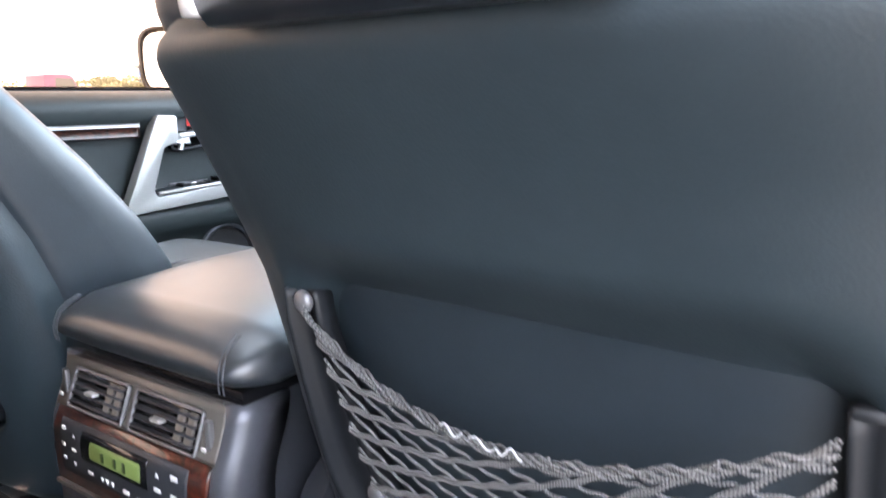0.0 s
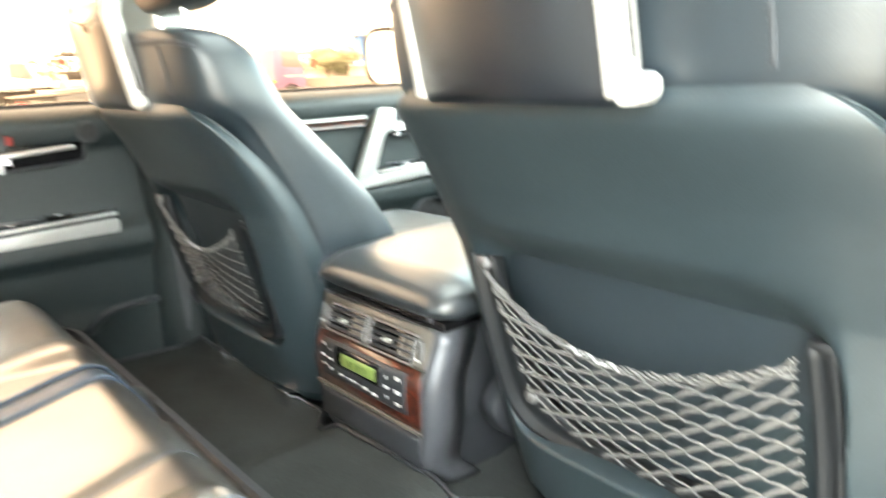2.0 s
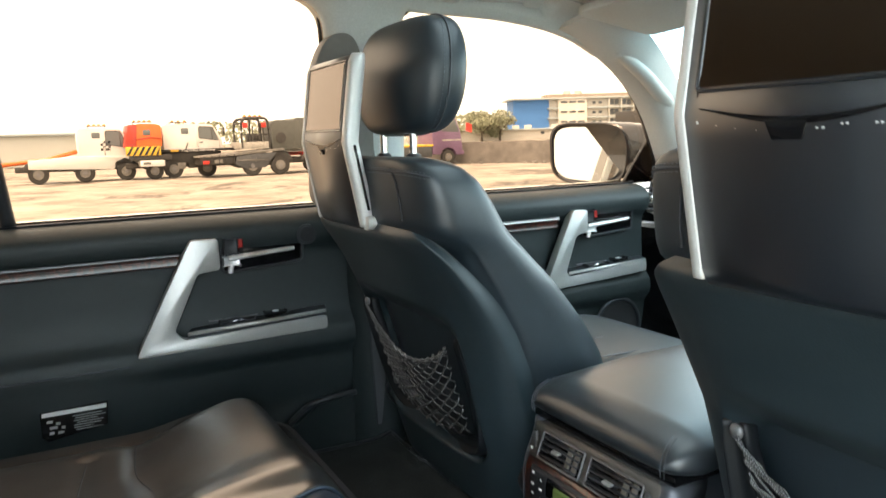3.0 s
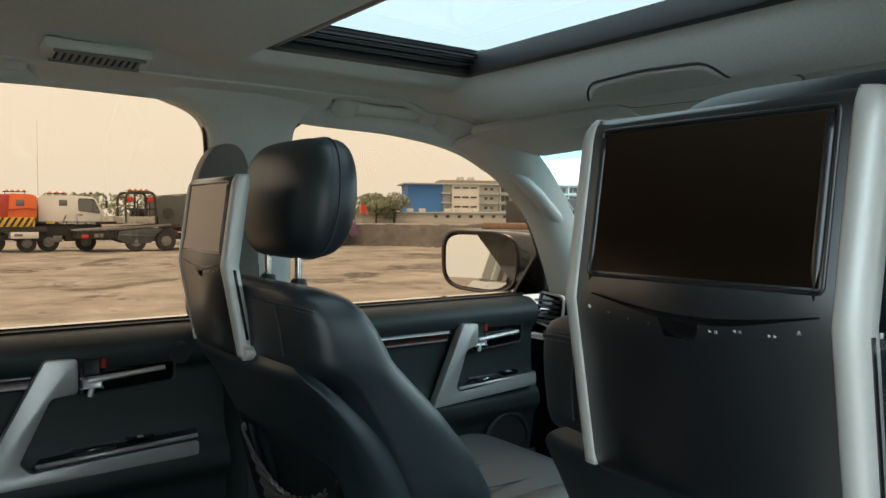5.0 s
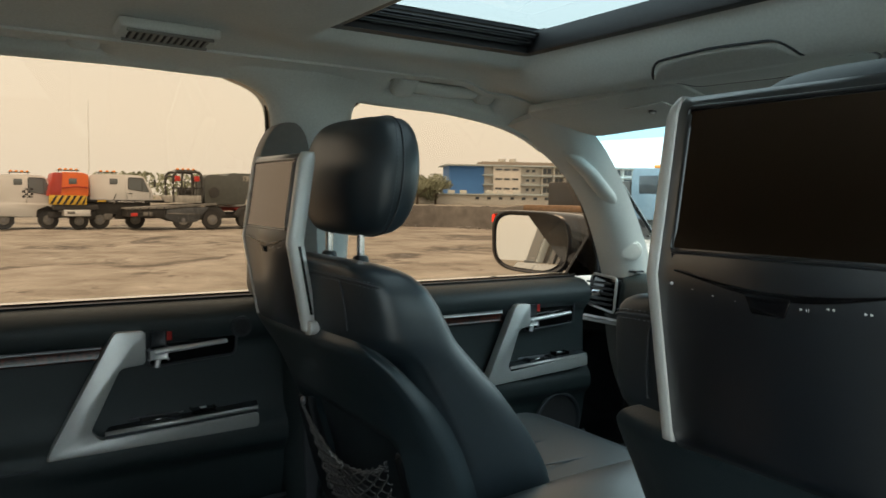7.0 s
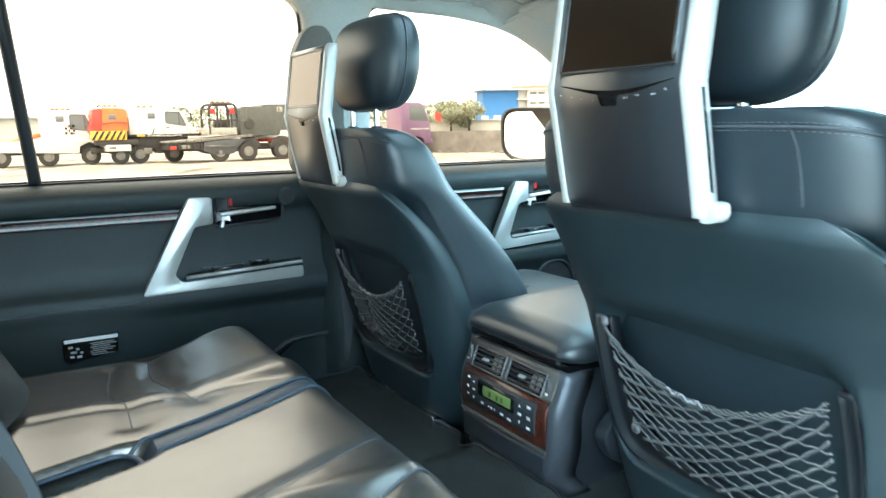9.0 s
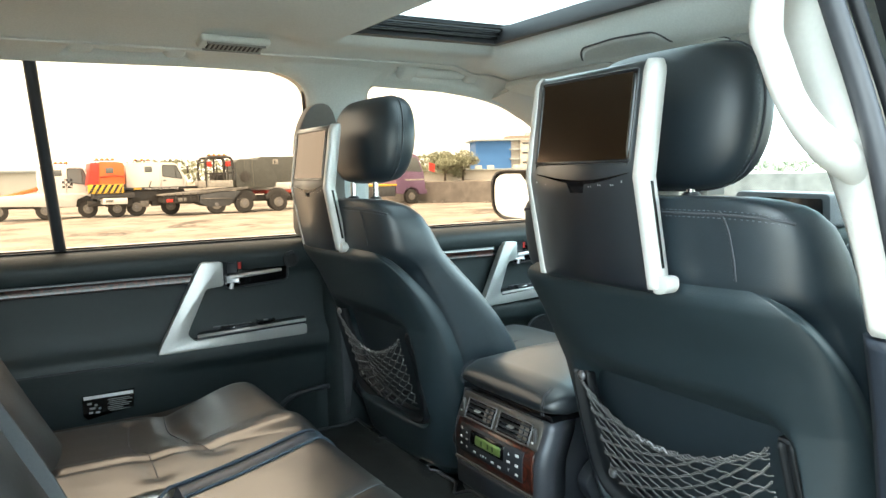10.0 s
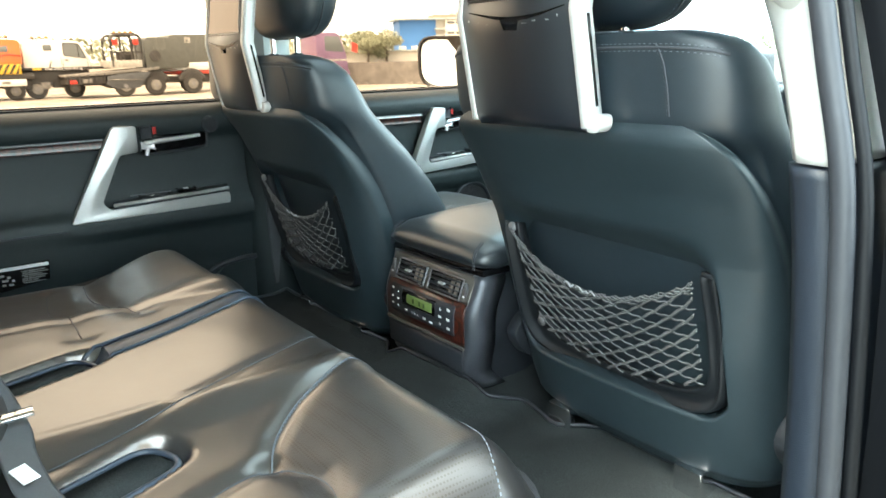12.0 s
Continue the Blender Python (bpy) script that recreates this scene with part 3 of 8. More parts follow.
def build_seat(at):
    t = thing("front_seat", "charcoal leather car front seat with rear monitor and net pocket", "car seat", "front seats")
    # backrest
    levels = [0.80 + (1.448 - 0.80) * (1 - (1 - i / 44) ** 1.35) for i in range(45)]
    rings = [[back_point(2 * math.pi * k / 72, z) for k in range(72)] for z in levels]
    # the padding lies deeper where the rear shell covers it
    for z, ring in zip(levels, rings):
        for k, p in enumerate(ring):
            s = math.sin(2 * math.pi * k / 72)
            if s < 0.2:
                f = 1 - smooth01(z, 1.295, 1.345)
                p.x *= 1 - 0.035 * f * smooth01(-s, -0.2, 0.1)
                p.y += 0.034 * f * smooth01(-s, -0.1, 0.4)
    part("backrest", bm_loft(rings), LEATHER, t, angle=70)
    # shell on the rear of the backrest, arched at the top
    zb, zt = 0.802, 1.352

    def shell(u, v):
        s, z = 2 * u - 1, zb + (zt - zb) * v
        m = max(0.0, 1 - v ** 9) ** 0.42
        a = -math.pi / 2 + s * m * 1.50
        edge = min(1.0, (1 - abs(s)) / 0.16, (1 - v) / 0.07, v / 0.05)
        p = back_point(a, z, 0.014 * smooth01(edge, 0, 1) - 0.004)
        # sunk field behind the net: a lip with round lower corners, open upwards
        cx, hx, r = -0.004, 0.206, 0.045
        dx, dz = abs(p.x - cx) - (hx - r), (0.917 + r) - z
        inside = r - math.hypot(max(dx, 0.0), max(dz, 0.0)) if max(dx, dz) > 0 else r - max(dx, dz)
        sunk = smooth01(inside, 0.0, 0.011 + 0.06 * smooth01(z, 1.09, 1.19)) * (1 - smooth01(z, 1.128, 1.205 - 0.02 * s * s))
        p.y += (0.016 + pocket_depth(p.x)) * sunk
        # shallow hollow for the knees
        hollow = 0.012 * smooth01(1 - abs(s * m), 0.15, 0.55) * smooth01(z, 1.0, 1.18) * (1 - smooth01(z, 1.24, 1.33))
        p.y += hollow
        return p
    part("back_panel", bm_sheet(shell, 180, 150, 0.004), SHELL, t, "smooth padded rear shell", angle=80)
    # seams of the upper yoke
    seam = [back_point(-math.pi / 2 + YOKE, z, 0.0012) for z in [1.352 + 0.082 * i / 10 for i in range(11)]]
    part("seam", bm_tube(seam, 0.0011, 6), SEAM, t)
    part("stitching", bm_stitches([p + Vector((-0.003, -0.0004, 0)) for p in seam], 0.0032, 0.0022, 0.0004), SEAM, t)
    seam = [back_point(-math.pi / 2 - YOKE, z, 0.0012) for z in [1.352 + 0.082 * i / 10 for i in range(11)]]
    part("seam", bm_tube(seam, 0.0011, 6), SEAM, t)
    part("stitching", bm_stitches([p + Vector((0.003, -0.0004, 0)) for p in seam], 0.0032, 0.0022, 0.0004), SEAM, t)
    top = [back_point(-math.pi / 2 - 1.3 + 2.6 * i / 40, 1.430 - 0.010 * abs(i / 20 - 1) ** 3, 0.001) for i in range(41)]
    part("top_seam", bm_tube(top, 0.0018, 6), SEAM, t)
    part("stitching", bm_stitches([p + Vector((0, -0.0006, 0.004)) for p in top]), SEAMLIGHT, t)
    part("stitching", bm_stitches([p + Vector((0, -0.0012, -0.004)) for p in top]), SEAMLIGHT, t)
    # cushion
    rings = []
    for i in range(25):
        q = i / 24
        y = 0.30 + 0.46 * q
        hw = 0.25 + 0.012 * math.sin(math.pi * q)
        ztop = 1.0 + 0.045 * smooth01(q, 0.1, 0.9) - 0.06 * smooth01(q, 0.9, 1.0)
        ring = []
        for k in range(40):
            a = 2 * math.pi * k / 40
            c, s = math.cos(a), math.sin(a)
            x = hw * math.copysign(abs(c) ** 0.5, c)
            z = 0.93 + (ztop - 0.93) * math.copysign(abs(s) ** 0.6, s)
            if s > 0:
                z += 0.03 * (abs(x) / hw) ** 4 * s
            ring.append((x, y, z))
        rings.append(ring)
    part("cushion", bm_loft(rings), LEATHER, t, angle=70)
    for k, x in enumerate((-0.10, 0.02, 0.12)):
        part("cushion_seam", bm_tube([(x + 0.01 * i, 0.3 + 0.04 * i, 1.012 + 0.003 * i) for i in range(10)], 0.002, 5), SEAM, t)
    # side covers, frame and rails under the seat
    for sx in (-1, 1):
        outline = rounded([(0, 0.20, 0.92), (0, 0.30, 0.995), (0, 0.72, 0.985), (0, 0.74, 0.90), (0, 0.62, 0.86), (0, 0.24, 0.86)], 0.03)
        bm = bm_prism(outline, (0.03, 0, 0), 0.006)
        bm.transform(Matrix.Translation((0.255 if sx > 0 else -0.285, 0, 0)))
        part("side_cover", bm, PLASTIC, t)
        part("rail", bm_box(sx * 0.135 - 0.018, sx * 0.135 + 0.018, 0.22, 0.80, 0.79, 0.815, 0.004), CHROME, t, "steel seat rail")
        part("rail_foot", bm_prism(rounded([(sx * 0.135 - 0.025, 0.20, 0.77), (sx * 0.135 + 0.025, 0.20, 0.77), (sx * 0.135 + 0.025, 0.25, 0.77), (sx * 0.135 - 0.025, 0.25, 0.77)], 0.006), (0, 0, 0.05), 0.003), CHROME, t)
        # pleated cover at the hinge
        for k in range(4):
            y = 0.225 + 0.026 * k
            part("hinge_pleat", bm_tube(spline([(sx * 0.232, y + 0.04, 0.925), (sx * 0.246, y + 0.05, 0.90), (sx * 0.246, y + 0.056, 0.85), (sx * 0.23, y + 0.056, 0.82)], 5), 0.010, 8), PLASTIC, t)
    part("seat_pan", bm_box(-0.22, 0.22, 0.26, 0.74, 0.80, 0.93, 0.02), PLASTIC, t)
    build_pocket(t)
    build_headrest(t)
    build_monitor(t)
    t.location = at
    return t


def pocket_depth(x):
    """How far the pocket lies deeper than the middle of the seat's back: most at its inner side."""
    return 0.036 - 0.010 * smooth01(x, -0.18, 0.18)


def pocket_point(u, v):
    """On the net: u from the inner to the outer side, v from the lower to the upper edge, which sags."""
    c = min(1, max(0, u))
    z0 = 0.972 + 0.008 * u - 0.030 * math.sin(math.pi * c) ** 0.8
    z1 = 1.143 - 0.009 * u
    z = z0 + (z1 - z0) * v - 0.066 * math.sin(math.pi * c ** 0.85) ** 0.85 * v ** 1.3
    xl, xr = -0.159 - 0.023 * v, 0.173 - 0.001 * v
    x = xl + (xr - xl) * u
    return Vector((x, rear_y(z) + pocket_depth(x) - 0.026 - 0.010 * math.sin(math.pi * c) * (1 - 0.3 * v), z))


# the pocket frame's outer and inner edge, as (x, z) down the inner side, along the foot and up the outer side
FRAME_OUT = [(-0.203, 1.154), (-0.210, 1.07), (-0.211, 0.985), (-0.196, 0.937), (-0.152, 0.918), (-0.05, 0.911), (0.06, 0.913), (0.140, 0.921), (0.181, 0.940), (0.196, 0.975), (0.195, 1.05), (0.193, 1.11), (0.192, 1.144)]
FRAME_IN = [(-0.181, 1.152), (-0.176, 1.07), (-0.163, 0.992), (-0.148, 0.966), (-0.115, 0.949), (-0.04, 0.940), (0.05, 0.940), (0.120, 0.947), (0.155, 0.960), (0.174, 0.986), (0.175, 1.05), (0.174, 1.11), (0.173, 1.142)]


def build_pocket(t):
    outer, inner = spline([(x, 0, z) for x, z in FRAME_OUT], 8), spline([(x, 0, z) for x, z in FRAME_IN], 8)
    rings, n = [], len(outer)
    for i, (a, b) in enumerate(zip(outer, inner)):
        q = i / (n - 1)
        # a bright rounded lip at the outer edge, then a shallow channel towards the net; the lip dies out up the outer side
        # up there the black strip stands in for the shadow between net and shell
        lip = 0.011 * (1 - smooth01(q, 0.70, 0.84))
        end = 0.004 * max(0.0, 1 - min(i, n - 1 - i) / 3) + 0.007 * smooth01(q, 0.74, 0.86)
        prof = ((-0.10, -0.016), (-0.08, 0.2 * lip), (0.0, 0.85 * lip), (0.08, lip), (0.17, 0.80 * lip), (0.28, 0.20 * lip - 0.001), (0.45, -0.003), (0.80, -0.001), (0.97, 0.002), (1.05, -0.002), (1.08, -0.016))
        ring = []
        for k, h in prof:
            m = a.lerp(b, k)
            ring.append(Vector((m.x, rear_y(m.z) + pocket_depth(m.x) - 0.016 - h + end, m.z)))
        rings.append(ring)
    frame_ob = part("pocket_frame", bm_loft(rings), POCKET, t, "moulded black pocket frame", angle=55)
    for u, v in ((0.0, 1.0), (0.0, 0.0)):
        p = pocket_point(u, v) + Vector((-0.004, 0.004, 0.003))
        bm = bmesh.new()
        bmesh.ops.create_uvsphere(bm, u_segments=18, v_segments=12, radius=0.0088)
        bm.transform(Matrix.Translation(p) @ Matrix.Diagonal((1, 0.6, 1, 1)))
        part("knob", bm, SILVERDARK, frame_ob, "shiny grey net knob")
    # clip at the head of the outer post
    top = Vector((0.183, rear_y(1.143) + pocket_depth(0.183) - 0.007, 1.143))
    part("post_cap", bm_box(top.x - 0.0095, top.x + 0.0095, top.y - 0.001, top.y + 0.012, top.z - 0.004, top.z + 0.004, 0.003), POCKET, frame_ob)
    # diamond net: rising cords are flat double braids, falling ones single; they meet at knots
    bms = []
    nu, nv, steps = 7.0, 6.6, 116

    def cord(rise, k, off, r):
        pts = []
        for i in range(steps + 1):
            q = i / steps
            u = (k + q * nv) / nu if rise else (k + (1 - q) * nv) / nu
            if -0.001 <= u <= 1.001:
                # the cords bend at each knot, where the falling one runs along the rising one for a way
                bend = 0.0012 * math.sin(4 * math.pi * q * nv) * (0.6 if rise else -1.0)
                pts.append(pocket_point(u, q) + Vector((0, -0.0012 if rise else 0.0008, bend + off)))
        if len(pts) > 2:
            bms.append(bm_tube(pts, r, 6))
    for k in range(-7, 9):
        cord(True, k + 0.35, -0.0012, 0.0012)
        cord(True, k + 0.35, 0.0012, 0.0012)
        cord(False, k + 0.35, 0.0, 0.0013)
    # gathered rim of several twisted strands
    for off in range(4):
        pts = [pocket_point(i / 90, 1 - 0.012 * off) + Vector((0, -0.0022 * math.sin(i * 0.9 + off * 1.7), 0.0024 * math.cos(i * 0.9 + off * 1.7) - 0.001)) for i in range(91)]
        bms.append(bm_tube(pts, 0.0013, 6))
    part("net", bm_join(*bms), CORD, t, "grey elastic diamond net", angle=80)
    # loose pale threads along the rim
    for u0, u1, w in ((0.335, 0.385, 2.2), (0.40, 0.46, 2.0), (0.462, 0.515, -2.6)):
        loose = [pocket_point(u0 + (u1 - u0) * i / 16, 1.0) + Vector((0, -0.0055, 0.0015 + 0.0030 * math.sin(i / 16 * math.pi * w))) for i in range(17)]
        part("rim_thread", bm_tube(loose, 0.0009, 6), THREAD, t, "pale loose rim thread")


YOKE = 0.56   # where the yoke seams lie round the seat back
HEAD_Z, HEAD_H = 1.552, 0.098


def build_headrest(t):
    rings = []
    n = 30
    for i in range(n + 1):
        q = -1 + 2 * i / n
        z = HEAD_Z + HEAD_H * math.sin(q * math.pi / 2)
        k = math.cos(q * math.pi / 2)
        hw = 0.155 * max(0.02, k) ** 0.36 + 0.004 * q
        d = 0.062 * max(0.02, k) ** 0.5
        yc = 0.155 + 0.012 * q
        ring = []
        for j in range(48):
            a = 2 * math.pi * j / 48
            c, s = math.cos(a), math.sin(a)
            ring.append((hw * math.copysign(abs(c) ** 0.68, c), yc + d * math.copysign(abs(s) ** 0.75, s), z))
        rings.append(ring)
    h = part("headrest", bm_loft(rings), LEATHER, t, "padded black leather headrest", angle=80)
    # seam round the side, on the skin, with its stitches
    pip, thread = [], []
    for j in range(97):
        q = -1 + 2 * (j % 49) / 48 if j < 49 else 1 - 2 * (j - 48) / 48
        side = 1 if j < 49 else -1
        q *= 0.985
        k = math.cos(q * math.pi / 2)
        hw, d = 0.155 * max(0.02, k) ** 0.36 + 0.004 * q, 0.062 * max(0.02, k) ** 0.5
        for row, al, lift in ((pip, 0.0, 0.0006), (thread, -0.10, 0.0008)):
            c, s = math.cos(al), math.sin(al)
            row.append(Vector((side * (hw * abs(c) ** 0.68 + lift), 0.155 + 0.012 * q + (d + lift) * math.copysign(abs(s) ** 0.75, s), HEAD_Z + (HEAD_H + lift) * math.sin(q * math.pi / 2))))
    part("headrest_piping", bm_tube(pip, 0.0017, 6, closed=True, up=(0, 1, 0)), SEAM, h)
    part("headrest_stitching", bm_stitches(thread), SEAMLIGHT, h)
    h.location.x = -0.016
    for sx in (-1, 1):
        part("headrest_post", bm_cyl((sx * 0.062 - 0.016, 0.130, 1.42), (sx * 0.062 - 0.016, 0.130, 1.50), 0.0065, n=14), CHROME, t, "chrome headrest post")
        part("post_sleeve", bm_cyl((sx * 0.062 - 0.016, 0.130, 1.436), (sx * 0.062 - 0.016, 0.130, 1.452), 0.015, 0.012, 16, 0.002), PLASTIC, t)


def build_monitor(t):
    MX = -0.019   # the monitor hangs a little off the seat's middle

    # profile of the shell from its foot to its top; it kinks under the screen
    def front_y(z):
        return 0.012 - 0.026 * (z - 1.335) / 0.14 if z < 1.475 else -0.014 + 0.020 * (z - 1.475) / 0.14
    zs = [1.330, 1.336] + [1.345 + 0.13 * i / 6 for i in range(7)] + [1.475 + 0.128 * i / 6 for i in range(1, 7)] + [1.611, 1.6155]
    rings = []
    for z in zs:
        r = 0.0 if 1.34 < z < 1.605 else (0.002 if 1.332 < z < 1.613 else 0.006)
        y0, y1 = front_y(z) + r, front_y(z) + 0.026
        hw = 0.104
        rings.append([(MX - hw, y1, z), (MX - hw, y0 + 0.004, z), (MX - hw + 0.004, y0, z), (MX + hw - 0.004, y0, z), (MX + hw, y0 + 0.004, z), (MX + hw, y1, z)])
    body = part("monitor", bm_loft(rings), BEZEL, t, "dark rear-seat monitor shell with silver arms", angle=30)

    def lay(pts, out, lift):
        return bm_prism([Vector((MX + 0.007 + x, front_y(z) - lift + 0.004, z + 0.003)) for x, z in pts], (0, -out, 0), 0.0004, 1)
    sx0, sx1, sz0, sz1 = -0.087, 0.091, 1.497, 1.603
    part("screen", bm_sheet(lambda u, v: (MX + sx0 + (sx1 - sx0) * u, front_y(sz0 + (sz1 - sz0) * v) - 0.0012, sz0 + (sz1 - sz0) * v), 4, 12, 0.001), SCREEN, body, "dark switched-off screen")
    frame_pts = rounded([(sx0 - 0.003, 0, sz0 - 0.003), (sx1 + 0.003, 0, sz0 - 0.003), (sx1 + 0.003, 0, sz1 + 0.003), (sx0 - 0.003, 0, sz1 + 0.003)], 0.004, 3)
    part("screen_bezel", bm_tube([Vector((MX + p.x, front_y(p.z) - 0.0008, p.z)) for p in frame_pts], 0.0015, 6, closed=True, up=(0, 1, 0)), BEZEL, body)
    # padded edges beside the screen
    for sx in (-1, 1):
        part("screen_cheek", bm_tube([(MX + sx * 0.0885, front_y(z) + 0.0015, z) for z in [1.488 + 0.112 * i / 10 for i in range(11)]], 0.0042, 8, flat=0.9, up=(1, 0, 0), taper=lambda q: 0.35 + 0.65 * math.sin(math.pi * min(1, 4 * q) / 2)), BEZEL, body)
    # smile-shaped slot with the tab and the row of keys
    up = [(-0.091 + 0.178 * i / 24, 1.4775 - 0.009 * math.sin(math.pi * i / 24)) for i in range(25)]
    low = [(x, z - 0.0012 - 0.0045 * math.sin(math.pi * i / 24) ** 1.5) for i, (x, z) in enumerate(up)]
    part("disc_slot", lay(up + low[::-1], 0.0012, 0.0042), GLOSSBLACK, body, "narrow glossy black smile-shaped slot")
    part("slot_tab", lay([(-0.030, 1.466), (-0.025, 1.4515), (0.000, 1.4515), (0.006, 1.466)], 0.0012, 0.0042), GLOSSBLACK, body)

    def icon(pts, x, z, k=0.6):
        part("key_icon", lay([(x + a * k, z + b * k) for a, b in pts], 0.0006, 0.0042), WHITE, body)
    tri = [(-0.0022, -0.002), (0.0022, 0), (-0.0022, 0.002)]
    icon([(-0.002, -0.002), (0.002, -0.002), (0.0026, 0.001), (0, 0.003), (-0.0026, 0.001)], -0.094, 1.466)
    icon([(-0.002, 0), (0.002, 0), (0.002, 0.0008), (-0.002, 0.0008)], -0.075, 1.463)
    icon([(-0.0014, 0), (0.0014, 0), (0, 0.002)], -0.057, 1.460)
    icon([(-0.0014, 0.002), (0.0014, 0.002), (0, 0)], -0.038, 1.458)
    icon(tri, 0.0125, 1.4595)
    for dx in (0.016, 0.0175):
        icon([(-0.0004, -0.002), (0.0004, -0.002), (0.0004, 0.002), (-0.0004, 0.002)], dx, 1.4595)
    for x, sg in ((0.034, -1), (0.055, 1)):
        icon([(a * sg, b) for a, b in tri], x, 1.462)
        icon([(a * sg, b) for a, b in tri], x + 0.0036 * sg, 1.462)
    icon([(-0.0026, 0), (0.0026, 0), (0, 0.0036)], 0.074, 1.466)
    icon([(-0.0026, -0.0014), (0.0026, -0.0014), (0.0026, -0.0006), (-0.0026, -0.0006)], 0.074, 1.466)
    # silver arms with a dark slot and a foot that turns outwards
    for sx in (-1, 1):
        rings = []
        for z in [1.335, 1.340] + [1.348 + 0.127 * i / 8 for i in range(9)] + [1.475 + 0.125 * i / 8 for i in range(1, 9)] + [1.608, 1.614, 1.617]:
            y0 = front_y(z) - 0.0012
            y1 = y0 + 0.024
            xi, xo, k = 0.1005, 0.1165, max(0.0, (z - 1.600) / 0.017)
            y0 += 0.006 * k * k
            xo -= 0.007 * k * k
            rings.append([(MX + sx * xi, y1, z), (MX + sx * xi, y0 + 0.001, z), (MX + sx * (xi + 0.0012), y0, z), (MX + sx * (xo - 0.009), y0, z), (MX + sx * (xo - 0.004), y0 + 0.0018, z), (MX + sx * (xo - 0.001), y0 + 0.006, z), (MX + sx * xo, y0 + 0.012, z), (MX + sx * xo, y1, z)])
        arm = part("monitor_arm", bm_loft(rings), ARMSILVER, body, "satin silver side arm", angle=38)
        if sx > 0:
            foot = rounded([(MX + 0.108, 0, 1.350), (MX + 0.117, 0, 1.353), (MX + 0.130, 0, 1.352), (MX + 0.131, 0, 1.338), (MX + 0.122, 0, 1.330), (MX + 0.106, 0, 1.330)], 0.006, 4)
            bm = bm_prism(foot, (0, 0.020, 0), 0.004)
            bm.transform(Matrix.Translation((0, front_y(1.34) + 0.004, 0)))
            part("arm_foot", bm, ARMSILVER, arm)
        part("arm_slot", bm_loft([[(MX + sx * 0.1155, front_y(z) + 0.0125, z), (MX + sx * 0.1172, front_y(z) + 0.0125, z), (MX + sx * 0.1172, front_y(z) + 0.017, z), (MX + sx * 0.1155, front_y(z) + 0.017, z)]
                                  for z in [1.362 + 0.108 * i / 10 for i in range(11)]]), GLOSSBLACK, arm, "narrow dark slot")


seat = build_seat((0.451, 0.026, -0.004))
far_seat = copy_thing(seat, pose(-0.445, -0.026, -0.019))
# its headrest is drawn out a little further, and its padding sits a little inwards of the shell
for ob in far_seat.children:
    kind = ob.name.split(".")[0]
    if kind in ("headrest", "headrest_post", "post_sleeve"):
        ob.location.x += 0.030
        ob.location.z += 0.030 if kind == "headrest" else 0.0
    elif kind in ("backrest", "seam", "stitching", "top_seam", "cushion", "cushion_seam"):
        ob.location.x += 0.012
    elif kind == "monitor":
        ob.location.x -= 0.008
        ob.location.y += 0.016

# ---- centre console ----


